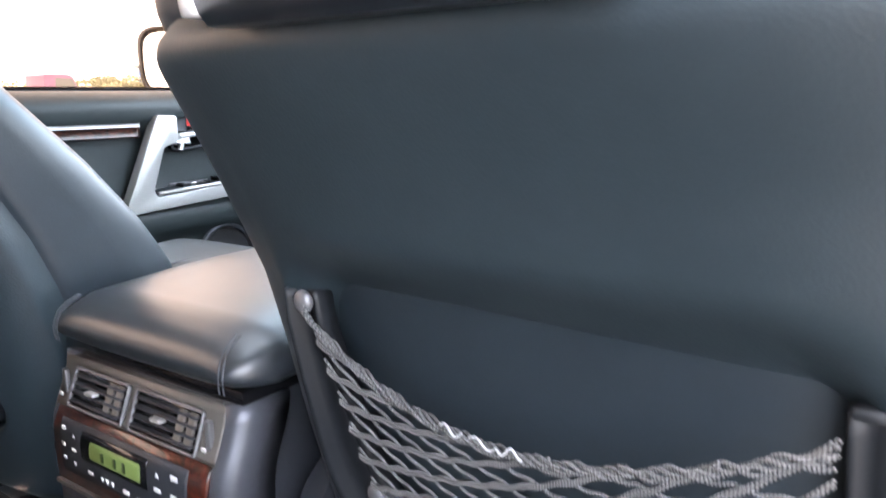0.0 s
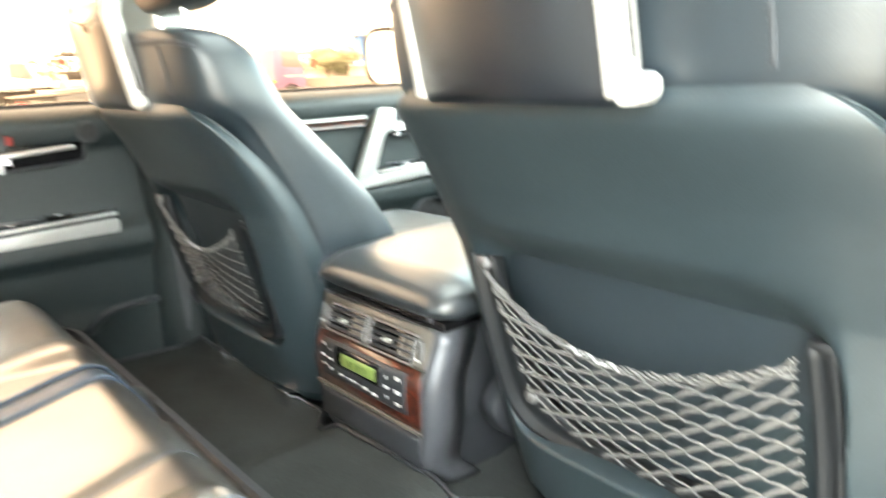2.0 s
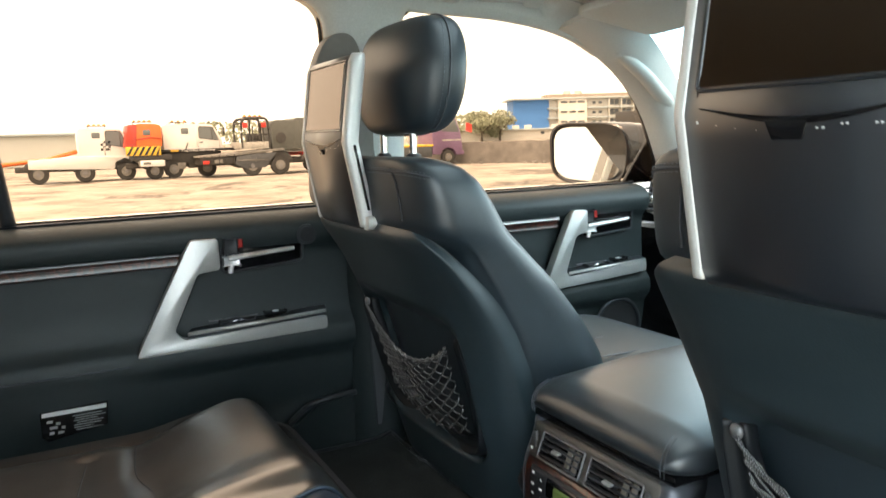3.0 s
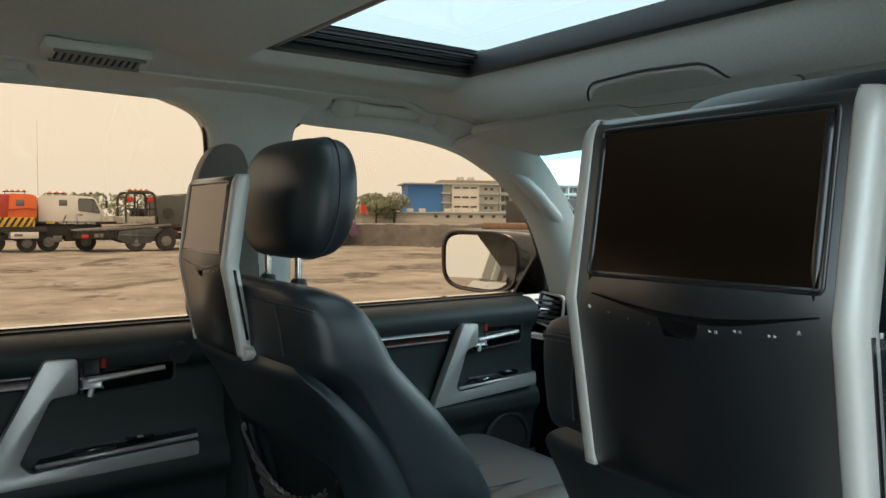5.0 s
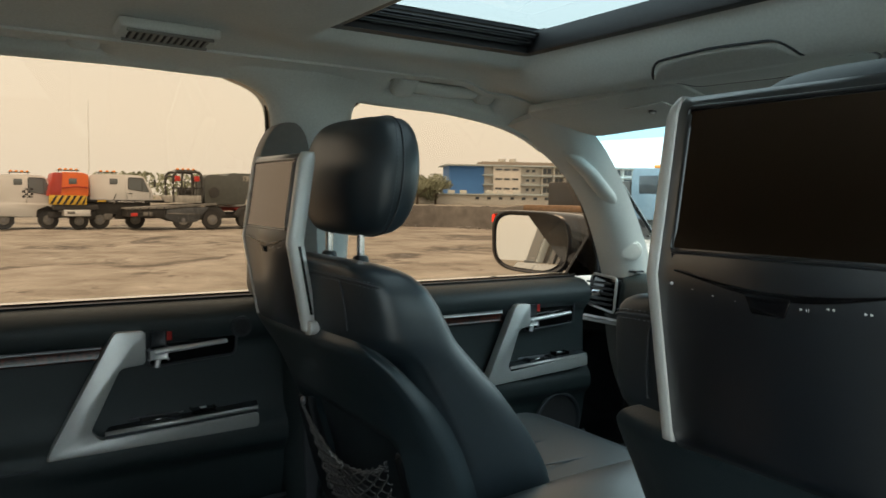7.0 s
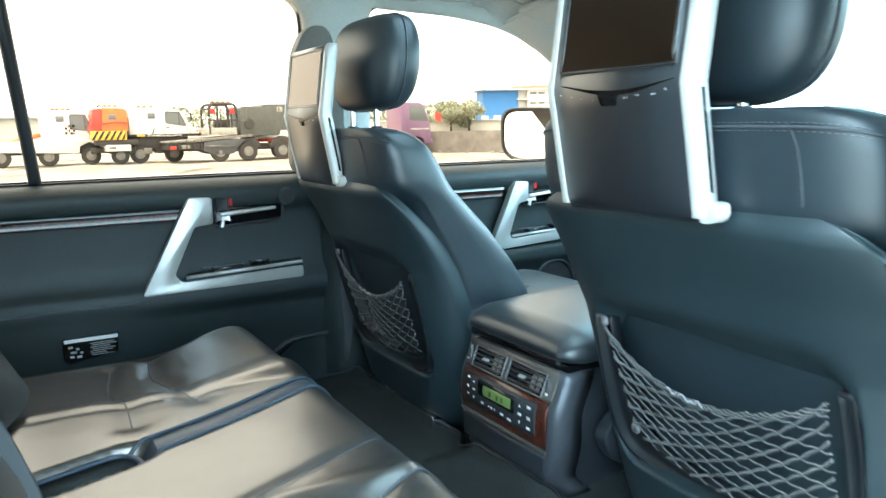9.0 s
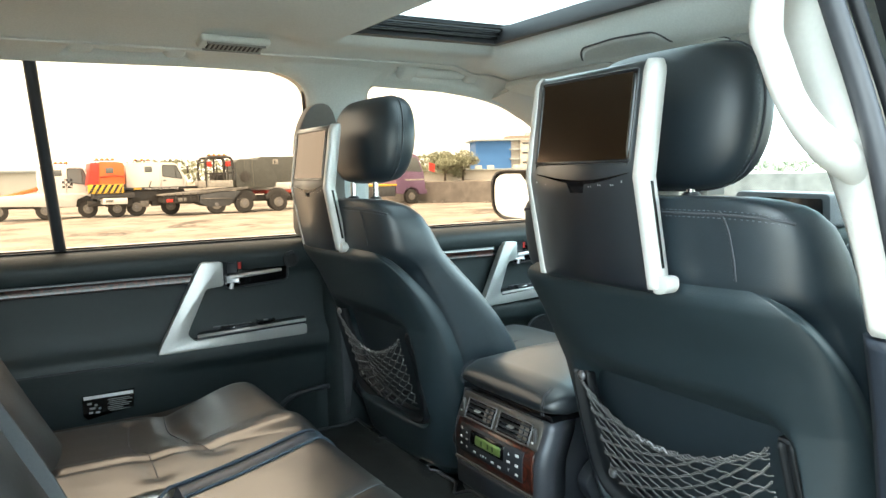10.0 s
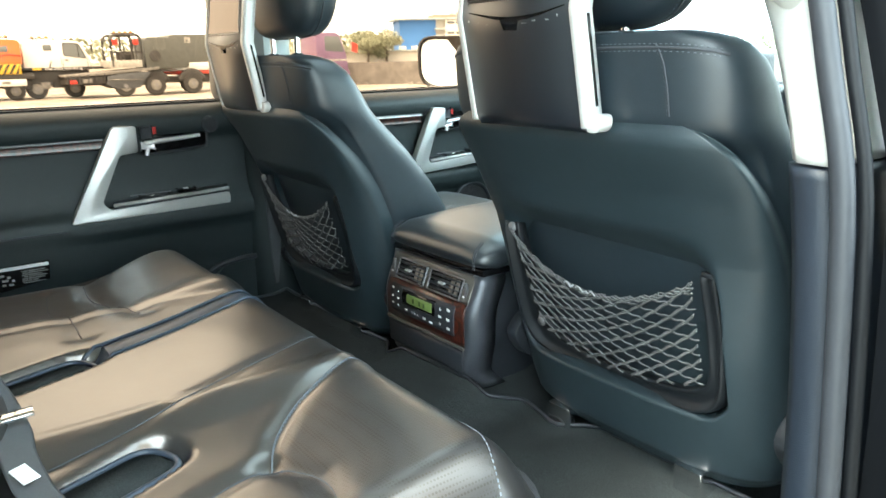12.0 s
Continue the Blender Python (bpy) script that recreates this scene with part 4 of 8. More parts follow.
def build_console():
    t = thing("centre_console", "dark centre console with armrest, vents and wood-trimmed climate panel", "car console")
    cx = 0.0

    def face_y(z):
        """The rear face leans forward towards the vents and draws in under the panel."""
        return 0.164 + 0.026 * smooth01(z, 0.935, 1.02) + 0.03 * smooth01(0.83 - z, 0.0, 0.06)

    # main body: waisted towards the floor
    rings = []
    for i in range(17):
        z = 0.768 + 0.262 * i / 16
        hw = 0.112 + 0.028 * smooth01(z, 0.80, 0.90) + 0.004 * smooth01(z, 0.95, 1.06)
        y0 = face_y(z) + 0.006
        ring = []
        for x, y in ((-hw, 0.80), (-hw, y0 + 0.03), (-hw + 0.008, y0 + 0.012), (-hw + 0.024, y0 + 0.002), (0, y0), (hw - 0.024, y0 + 0.002), (hw - 0.008, y0 + 0.012), (hw, y0 + 0.03), (hw, 0.80)):
            ring.append((cx + x, y, z))
        rings.append(ring)
    part("body", bm_loft(rings), PLASTIC, t, angle=60)
    # satin columns at the corners of the rear face
    for sx in (-1, 1):
        rings = []
        for i in range(15):
            z = 0.785 + 0.235 * i / 14
            hw = 0.119 + 0.022 * smooth01(z, 0.80, 0.90)
            y0 = face_y(z) - 0.002 + 0.02 * smooth01(0.84 - z, 0, 0.06)
            prof = [(-0.018, 0.030), (-0.016, 0.004), (-0.006, 0.0), (0.006, 0.006), (0.012, 0.022), (0.012, 0.06)]
            rings.append([(cx + sx * (hw + a), y0 + b, z) for a, b in prof])
        part("corner_column", bm_loft(rings), COLUMN, t, "satin dark grey corner column", angle=60)
    # padded armrest lid: rounded in plan at the rear corners, domed on top
    lx = 0.016

    def lid_ring(q):
        y = 0.172 + 0.43 * q
        k = min(1.0, q / 0.11) ** 0.5 if q < 0.11 else (1.0 if q < 0.94 else max(0.05, (1 - q) / 0.06) ** 0.5)
        hw, mid = 0.162, 1.054 + 0.010 * smooth01(q, 0.0, 0.5)
        ring = []
        for j in range(40):
            a = 2 * math.pi * j / 40
            c, sn = math.cos(a), math.sin(a)
            z = mid + (0.036 if sn > 0 else 0.024) * (0.25 + 0.75 * k) * math.copysign(abs(sn) ** 0.62, sn)
            ring.append(Vector((lx + hw * (0.86 + 0.14 * k) * math.copysign(abs(c) ** 0.42, c), y, z)))
        return ring
    lid = part("armrest_lid", bm_loft([lid_ring(i / 36) for i in range(37)]), LIDLEATHER, t, "black leather armrest lid with stitched corners", angle=75)
    for sx in (-1, 1):
        for off in (0.0, 0.006):
            pts = [(lx + sx * (0.132 + off), 0.1715, 1.040), (lx + sx * (0.133 + off), 0.1705, 1.056), (lx + sx * (0.131 + off), 0.178, 1.074), (lx + sx * (0.127 + off), 0.198, 1.0868)]
            part("lid_seam", bm_tube(spline(pts, 6), 0.0009, 6), SEAM, lid)
    part("lid_gap", bm_box(cx - 0.150, cx + 0.150, face_y(1.02) + 0.004, 0.55, 1.020, 1.034, 0.003), GLOSSBLACK, t)

    def plate(x0, x1, z0, z1, lift, thick, r=0.004, bev=0.0015):
        o = rounded([(x0, 0, z0), (x1, 0, z0), (x1, 0, z1), (x0, 0, z1)], r)
        return bm_prism([Vector((p.x, face_y(p.z) - lift, p.z)) for p in o], (0, thick, 0), bev, 1)

    def lean_plate(x0, x1, z0, z1, lift, thick, mat, name, parent, label=""):
        """A plate that follows the lean of the face, in level strips."""
        n = 8
        rings = []
        for i in range(n + 1):
            z = z0 + (z1 - z0) * i / n
            y = face_y(z) - lift + (0.0015 if i in (0, n) else 0)
            rings.append([(x0, y + thick, z), (x0, y + 0.0015, z), (x0 + 0.0015, y, z), (x1 - 0.0015, y, z), (x1, y + 0.0015, z), (x1, y + thick, z)])
        return part(name, bm_loft(rings), mat, parent, label, angle=50)
    # wood veneer panel with its thin rim
    lean_plate(cx - 0.132, cx + 0.129, 0.884, 0.9655, 0.003, 0.012, WOOD, "wood_panel", t, "dark red burl wood panel")
    part("wood_rim", plate(cx - 0.135, cx + 0.132, 0.878, 0.8835, 0.005, 0.012, 0.002), BRONZE, t)
    lean_plate(cx - 0.136, cx + 0.133, 0.967, 1.018, 0.003, 0.012, BRONZE, "vent_surround", t, "bronze-grey vent surround")
    for x0, x1 in ((cx - 0.108, cx - 0.010), (cx + 0.004, cx + 0.108)):
        v0, v1 = 0.9715, 1.0095
        v = lean_plate(x0, x1, v0, v1, 0.0045, 0.006, GLOSSBLACK, "vent", t, "black louvred air vent")
        rim = rounded([(x0, 0, v0), (x1, 0, v0), (x1, 0, v1), (x0, 0, v1)], 0.003)
        part("vent_rim", bm_tube([Vector((p.x, face_y(p.z) - 0.006, p.z)) for p in rim], 0.0019, 6, closed=True, up=(0, 1, 0)), SILVERDARK, v)
        for k in range(4):
            z = 0.9765 + 0.0084 * k
            part("slat", bm_box(x0 + 0.004, x1 - 0.004, face_y(z) - 0.010, face_y(z) - 0.003, z, z + 0.003, 0.001, 1), PLASTIC, v)
        for k in range(2):
            x = x1 - 0.018 - 0.016 * k
            part("louvre", bm_prism([(x, face_y(0.975) - 0.0082, 0.975), (x + 0.011, face_y(0.975) - 0.0082, 0.975), (x + 0.011, face_y(1.006) - 0.0082, 1.006), (x, face_y(1.006) - 0.0082, 1.006)], (0, 0.004, 0), 0.001, 1), BRONZE, v)
        xm, zm = (x0 + x1) / 2 - 0.006, 0.992
        part("vent_tab", bm_box(xm - 0.008, xm + 0.009, face_y(zm) - 0.016, face_y(zm) - 0.007, zm - 0.0022, zm + 0.0022, 0.002), SILVER, v, "bright vent tab")
    for x in (cx - 0.123, cx + 0.121):
        part("vent_wheel", bm_box(x - 0.004, x + 0.004, face_y(0.99) - 0.008, face_y(0.99) - 0.002, 0.974, 1.007, 0.002), SILVERDARK, t)
        part("wheel_mark", bm_box(x - 0.003, x + 0.003, face_y(0.981) - 0.0095, face_y(0.981) - 0.0075, 0.979, 0.983, 0.0005, 1), WHITE, t)
    # climate panel, seated in the wood with a narrow dark edge
    p = lean_plate(cx - 0.116, cx + 0.103, 0.899, 0.958, 0.0055, 0.008, PLASTIC, "climate_panel", t, "black climate control panel")
    lean_plate(cx - 0.072, cx + 0.044, 0.9225, 0.9535, 0.0075, 0.004, GLOSSBLACK, "display_surround", p)
    lean_plate(cx - 0.052, cx + 0.036, 0.9285, 0.9475, 0.009, 0.003, LCD, "display", p, "green lit liquid crystal display")
    for x in (-0.026, -0.004, 0.012):
        part("display_digit", bm_box(cx + x - 0.002, cx + x + 0.002, face_y(0.938) - 0.0105, face_y(0.938) - 0.0088, 0.933, 0.943, 0.0003, 1), LCDDARK, p)
    keys = [(-0.105, 0.950, 7, 5), (-0.105, 0.932, 7, 5), (-0.105, 0.917, 6, 4), (-0.085, 0.945, 5, 6), (-0.085, 0.930, 8, 4), (-0.085, 0.914, 5, 6), (-0.056, 0.912, 10, 4),
            (-0.034, 0.911, 4, 6), (-0.025, 0.911, 7, 7), (-0.015, 0.911, 4, 6), (0.008, 0.910, 11, 5), (0.031, 0.908, 12, 5),
            (0.062, 0.944, 6, 7), (0.062, 0.929, 11, 5), (0.062, 0.914, 6, 7), (0.088, 0.948, 11, 6), (0.088, 0.929, 11, 6), (0.088, 0.911, 11, 5)]
    for x, z, w, h in keys:
        pts = [(-1, -1), (1, -1), (1, 1), (-1, 1)] if w > h else ([(-1, -1), (0, 1), (1, -1), (0, -0.4)] if z > 0.927 else [(-1, 1), (0, 0.4), (1, 1), (0, -1)])
        part("key_mark", bm_prism([Vector((cx + x + a * w * 0.00044, face_y(z) - 0.0062, z + b * h * 0.00044)) for a, b in pts], (0, -0.0012, 0), 0.0003, 1), WHITE, p)
    # lower flap, floor bracket with its printed tag
    lean_plate(cx - 0.130, cx + 0.124, 0.826, 0.872, 0.003, 0.012, PLASTIC, "lower_flap", t)
    lean_plate(cx - 0.120, cx + 0.114, 0.785, 0.822, 0.001, 0.012, PLASTIC, "lower_panel", t)
    s = part("floor_bracket", bm_box(cx - 0.122, cx - 0.088, 0.178, 0.215, 0.752, 0.792, 0.008), PLASTIC, t)
    part("bracket_print", bm_box(cx - 0.116, cx - 0.094, 0.1765, 0.1795, 0.779, 0.784, 0.0005, 1), WHITE, s)


build_console()

# ---- rear bench ----
BENCH_Z = 1.0


TRAYS = ((0.088, -0.550, 20), (0.400, -0.535, 22))


def bench_z(x, y):
    """Top of the bench cushion: two dished places, a flatter middle, welted front edge."""
    z = BENCH_Z + 0.012
    for c, hw in ((-0.45, 0.33), (0.46, 0.20)):
        d = abs(x - c) / hw
        if d < 1:
            z -= (0.046 if c < 0 else 0.024) * (1 - d * d) ** (0.9 if c < 0 else 1.2) * smooth01(-0.16 - y, 0.03, 0.20)
            z += (0.012 if c < 0 else 0.006) * smooth01(d, 0.55, 0.8) * (1 - smooth01(d, 0.85, 1.0))
    z -= 0.10 * smooth01(y, -0.200, -0.090) ** 1.8
    z -= 0.09 * smooth01(x, 0.57, 0.69) ** 1.6 + 0.085 * smooth01(-x, 0.49, 0.66) ** 1.4
    # hollows for the buckles
    for cx, cy, ang in TRAYS:
        c, s = math.cos(radians(ang)), math.sin(radians(ang))
        dx, dy = (x - cx) * c + (y - cy) * s, (y - cy) * c - (x - cx) * s
        z -= 0.044 * smooth01(1.25 - ((dx / 0.032) ** 4 + (dy / 0.092) ** 4) ** 0.25, 0.0, 0.38)
    # gap between the two cushions
    z -= 0.010 * math.exp(-((x - split_x(y)) / 0.023) ** 4)
    for line, dep, wid in CREASES:
        d2 = min(seg_dist2(x, y, a, b) for a, b in zip(line, line[1:]))
        z -= dep * math.exp(-d2 / (wid * wid))
    z += 0.0012 * noise.noise(Vector((x * 6, y * 6, 2.0)))
    z += 0.0004 * noise.noise(Vector((x * 22, y * 14, 5.0)))
    return z


def seg_dist2(x, y, a, b):
    vx, vy = b[0] - a[0], b[1] - a[1]
    k = max(0.0, min(1.0, ((x - a[0]) * vx + (y - a[1]) * vy) / (vx * vx + vy * vy)))
    return (x - a[0] - k * vx) ** 2 + (y - a[1] - k * vy) ** 2


# panel seams of the cushion, drawn in between the padding
NEAR_SEAM = [(0.277, -0.105), (0.296, -0.155), (0.327, -0.225), (0.365, -0.290), (0.410, -0.338), (0.461, -0.368)]
CROSS_SEAM = [(0.461, -0.368), (0.520, -0.340), (0.580, -0.350), (0.65, -0.40)]
MID_SEAM = [(0.150, -0.100), (0.174, -0.150), (0.215, -0.250), (0.260, -0.360), (0.308, -0.460), (0.338, -0.570)]
BACK_SEAM = [(0.461, -0.372), (0.470, -0.415), (0.490, -0.480), (0.510, -0.60)]
FAR_CROSS = [(-0.110, -0.352), (-0.21, -0.366), (-0.30, -0.361), (-0.40, -0.375), (-0.54, -0.36)]
FAR_BACK = [(-0.04, -0.458), (-0.20, -0.451), (-0.33, -0.46), (-0.48, -0.44)]
CREASES = ((NEAR_SEAM, 0.004, 0.012), (CROSS_SEAM, 0.005, 0.016), (MID_SEAM, 0.003, 0.010), (BACK_SEAM, 0.005, 0.014),
           (FAR_CROSS, 0.007, 0.024), (FAR_BACK, 0.005, 0.022))


def split_x(y):
    return table([(-0.72, 0.138), (-0.476, 0.062), (-0.34, 0.004), (-0.175, -0.085), (-0.08, -0.118)], y)[0]


def build_bench():
    t = thing("rear_bench", "wide charcoal leather rear bench with belt buckles", "car seat")

    def top(u, v):
        x, y = -0.70 + 1.40 * u, -0.70 + 0.612 * v
        # front corners rounded in plan
        y -= 0.06 * smooth01(abs(x), 0.52, 0.70) ** 2 * v
        return (x, y, bench_z(x, y))
    part("cushion", bm_sheet(top, 240, 110, 0.012), BENCH, t, "wide leather seat cushion", angle=80)
    part("cushion_front", bm_sheet(lambda u, v: (-0.68 + 1.36 * u, -0.092 - 0.06 * smooth01(abs(-0.68 + 1.36 * u), 0.52, 0.68) ** 2 - 0.05 * (1 - v) ** 1.5, 0.79 + 0.13 * v), 60, 8, 0.01), PLASTIC, t)

    def seam(pts, r=0.0013, mat=SEAM, lift=0.0006, name="seam"):
        p = [Vector((q[0], q[1], bench_z(q[0], q[1]) + lift)) for q in spline([(a, b, 0) for a, b in pts], 10)]
        return part(name, bm_tube(p, r, 6), mat, t)
    # welts at the split and panel seams
    seam([(split_x(y) - 0.027, y) for y in (-0.66, -0.5, -0.35, -0.22, -0.155, -0.115)], 0.0032, PIPING, 0.002, "split_welt")
    seam([(split_x(y) + 0.027, y) for y in (-0.66, -0.5, -0.35, -0.22, -0.155, -0.115)], 0.0032, PIPING, 0.002, "split_welt")
    for line in (MID_SEAM, CROSS_SEAM, BACK_SEAM, FAR_CROSS, FAR_BACK):
        seam(line, 0.0009)
    seam(NEAR_SEAM, 0.0010, SEAMLIGHT)
    pale = spline([(a + 0.005, b - 0.002, 0) for a, b in NEAR_SEAM], 10)
    part("stitching", bm_stitches([Vector((p.x, p.y, bench_z(p.x, p.y) + 0.0012)) for p in pale], 0.005, 0.002, 0.0009), SEAMLIGHT, t)
    pale = spline([(0.66, -0.195, 0), (0.60, -0.175, 0), (0.52, -0.150, 0), (0.44, -0.140, 0)], 10)
    part("stitching", bm_stitches([Vector((p.x, p.y, bench_z(p.x, p.y) + 0.0012)) for p in pale], 0.005, 0.002, 0.0009), SEAMLIGHT, t)
    # perforated panel between the seams
    def perforated(u, v):
        yl = -0.150 - 0.205 * v
        xl = table([(-b, a) for a, b in NEAR_SEAM], -yl)[0] + 0.007
        x, y = xl + (0.655 - xl) * u, yl + (-0.185 - 0.21 * v - yl) * u
        return (x, y, bench_z(x, y) + 0.0012 * min(1, 8 * min(u, 1 - u, v, 1 - v)) - 0.0003)
    part("insert_panel", bm_sheet(perforated, 60, 36), PERFORATED, t, "perforated leather insert")
    def gusset(u, v):
        k, y = 2 * u - 1, -0.66 + 0.545 * v
        x = split_x(y) + 0.025 * k
        return (x, y, bench_z(split_x(y), y) + 0.007 + 0.004 * (1 - k * k))
    part("split_gusset", bm_sheet(gusset, 10, 40), PIPING, t, "dark blue gusset between the cushions")
    # backrest behind, out of the way of the door
    def backrest(u, v):
        x = -0.70 + 1.38 * u
        z = 0.98 + 0.56 * v
        y = -0.70 - 0.22 * v + 0.03 * math.cos(6 * math.pi * u) - 0.05 * smooth01(abs(x), 0.5, 0.7)
        return (x, y - 0.02 * math.sin(math.pi * v), z)
    part("backrest", bm_sheet(backrest, 60, 24, 0.10), BENCH, t, "tall leather rear backrest")
    # trays with the buckles
    for cx, cy, ang in TRAYS:
        z = bench_z(cx, cy) + 0.003
        m = pose(cx, cy, z, 0, 0, ang)
        o = rounded([(-0.032, -0.10, 0), (0.032, -0.10, 0), (0.032, 0.085, 0), (-0.032, 0.085, 0)], 0.03, 6)
        bm = bm_tube([Vector((p.x * 1.12, p.y * 1.05, 0)) for p in o], 0.0042, 8, closed=True)
        bm.transform(m @ Matrix.Translation((0, 0, 0.037)))
        tray = part("buckle_tray", bm, PIPING, t, "padded recess for a belt buckle")
        bm = bm_loft([[Vector((p.x * g, p.y * (0.06 + 0.94 * g) if g < 1 else p.y * 1.04, h)) for p in o] for g, h in ((1.10, 0.036), (1.02, 0.032), (0.94, 0.022), (0.86, 0.014), (0.5, 0.012))])
        bm.transform(m)
        part("tray_floor", bm, CARPET, tray)
        bm = bm_box(-0.014, 0.014, -0.05, 0.035, 0.014, 0.028, 0.005, 3)
        bm.transform(m)
        b = part("buckle", bm, PLASTIC, t, "black seat belt buckle")
        bm = bm_box(-0.011, 0.011, 0.024, 0.037, 0.016, 0.025, 0.002)
        bm.transform(m)
        part("release_button", bm, BEZEL, b)
    # belt lying over the cushion with its tongue
    belt = [(0.06, -0.68, 1.20), (0.12, -0.63, 1.11), (0.204, -0.600, 1.052), (0.289, -0.592, 1.036), (0.352, -0.596, 1.034), (0.43, -0.594, 1.034), (0.50, -0.590, 1.036), (0.58, -0.62, 1.04), (0.63, -0.70, 1.05)]
    pts = spline(belt, 8)
    bm = bm_tube(pts, 0.019, 10, flat=0.06, up=(0.2, 0.3, 1))
    part("belt", bm, BELT, t, "grey woven seat belt")
    tongue = bm_box(-0.010, 0.010, -0.022, 0.022, -0.002, 0.003, 0.0015)
    tongue.transform(pose(0.285, -0.590, 1.046, 4, 2, -4))
    part("belt_tongue", tongue, CHROME, t, "steel belt tongue")
    tag = bm_box(-0.016, 0.016, -0.008, 0.008, -0.001, 0.001, 0.0005, 1)
    tag.transform(pose(0.425, -0.598, 1.045, 6, 4, 16))
    part("belt_label", tag, WHITE, t, "white cloth belt label")


BELT = material("woven_belt", (0.085, 0.092, 0.10), 0.75, noise_scale=900, amount=0.3, large=0.1)
build_bench()
mat_with_edge("floor_mat", -0.74, 0.70, -0.16, 0.20, "dark rear floor mat with a bound edge")

# ---- doors ----


def trim_skin(s, y0, y1, name, t, belt=1.312):
    """Moulded inner skin of a door: upper roll, recessed middle, armrest swell, pocket below. s is -1 on the far side."""
    prof = [(0.70, 0.792), (0.775, 0.790), (0.83, 0.786), (0.90, 0.768), (0.96, 0.757), (1.005, 0.752), (1.03, 0.748), (1.055, 0.752), (1.08, 0.772),
            (1.12, 0.783), (1.20, 0.785), (1.226, 0.782), (1.238, 0.772), (1.255, 0.760), (1.280, 0.757), (1.298, 0.768), (1.31, 0.79), (1.314, 0.825)]

    def f(u, v):
        p = spl[min(len(spl) - 1, int(v * (len(spl) - 1) + 0.5))]
        y = y0 + (y1 - y0) * u
        x = p.y
        # arched dark hollow of the pocket under the armrest towards the hinge
        hollow = smooth01(y, y0 + 0.55 * (y1 - y0), y0 + 0.72 * (y1 - y0)) * smooth01(p.x, 0.83, 0.90) * (1 - smooth01(p.x, 0.985, 1.02))
        return (s * (x + 0.018 * hollow), y, p.x)
    spl = spline([Vector((z, x, 0)) for z, x in prof], 5)
    return part(name, bm_sheet(f, 40, len(spl) - 1, 0.006), TRIM, t, angle=70)


def build_pull(s, t, pts, xf, arm_end):
    """Satin pull handle: a slanting leg that runs into the edge of the armrest. pts as (y, z)."""
    o = rounded([(s * xf, y, z) for y, z in pts], 0.008, 3)
    bm = bm_prism(o, (s * 0.026, 0, 0), 0.0025, 2)
    return part("pull_handle", bm, SILVER, t, "satin silver pull handle", angle=28)


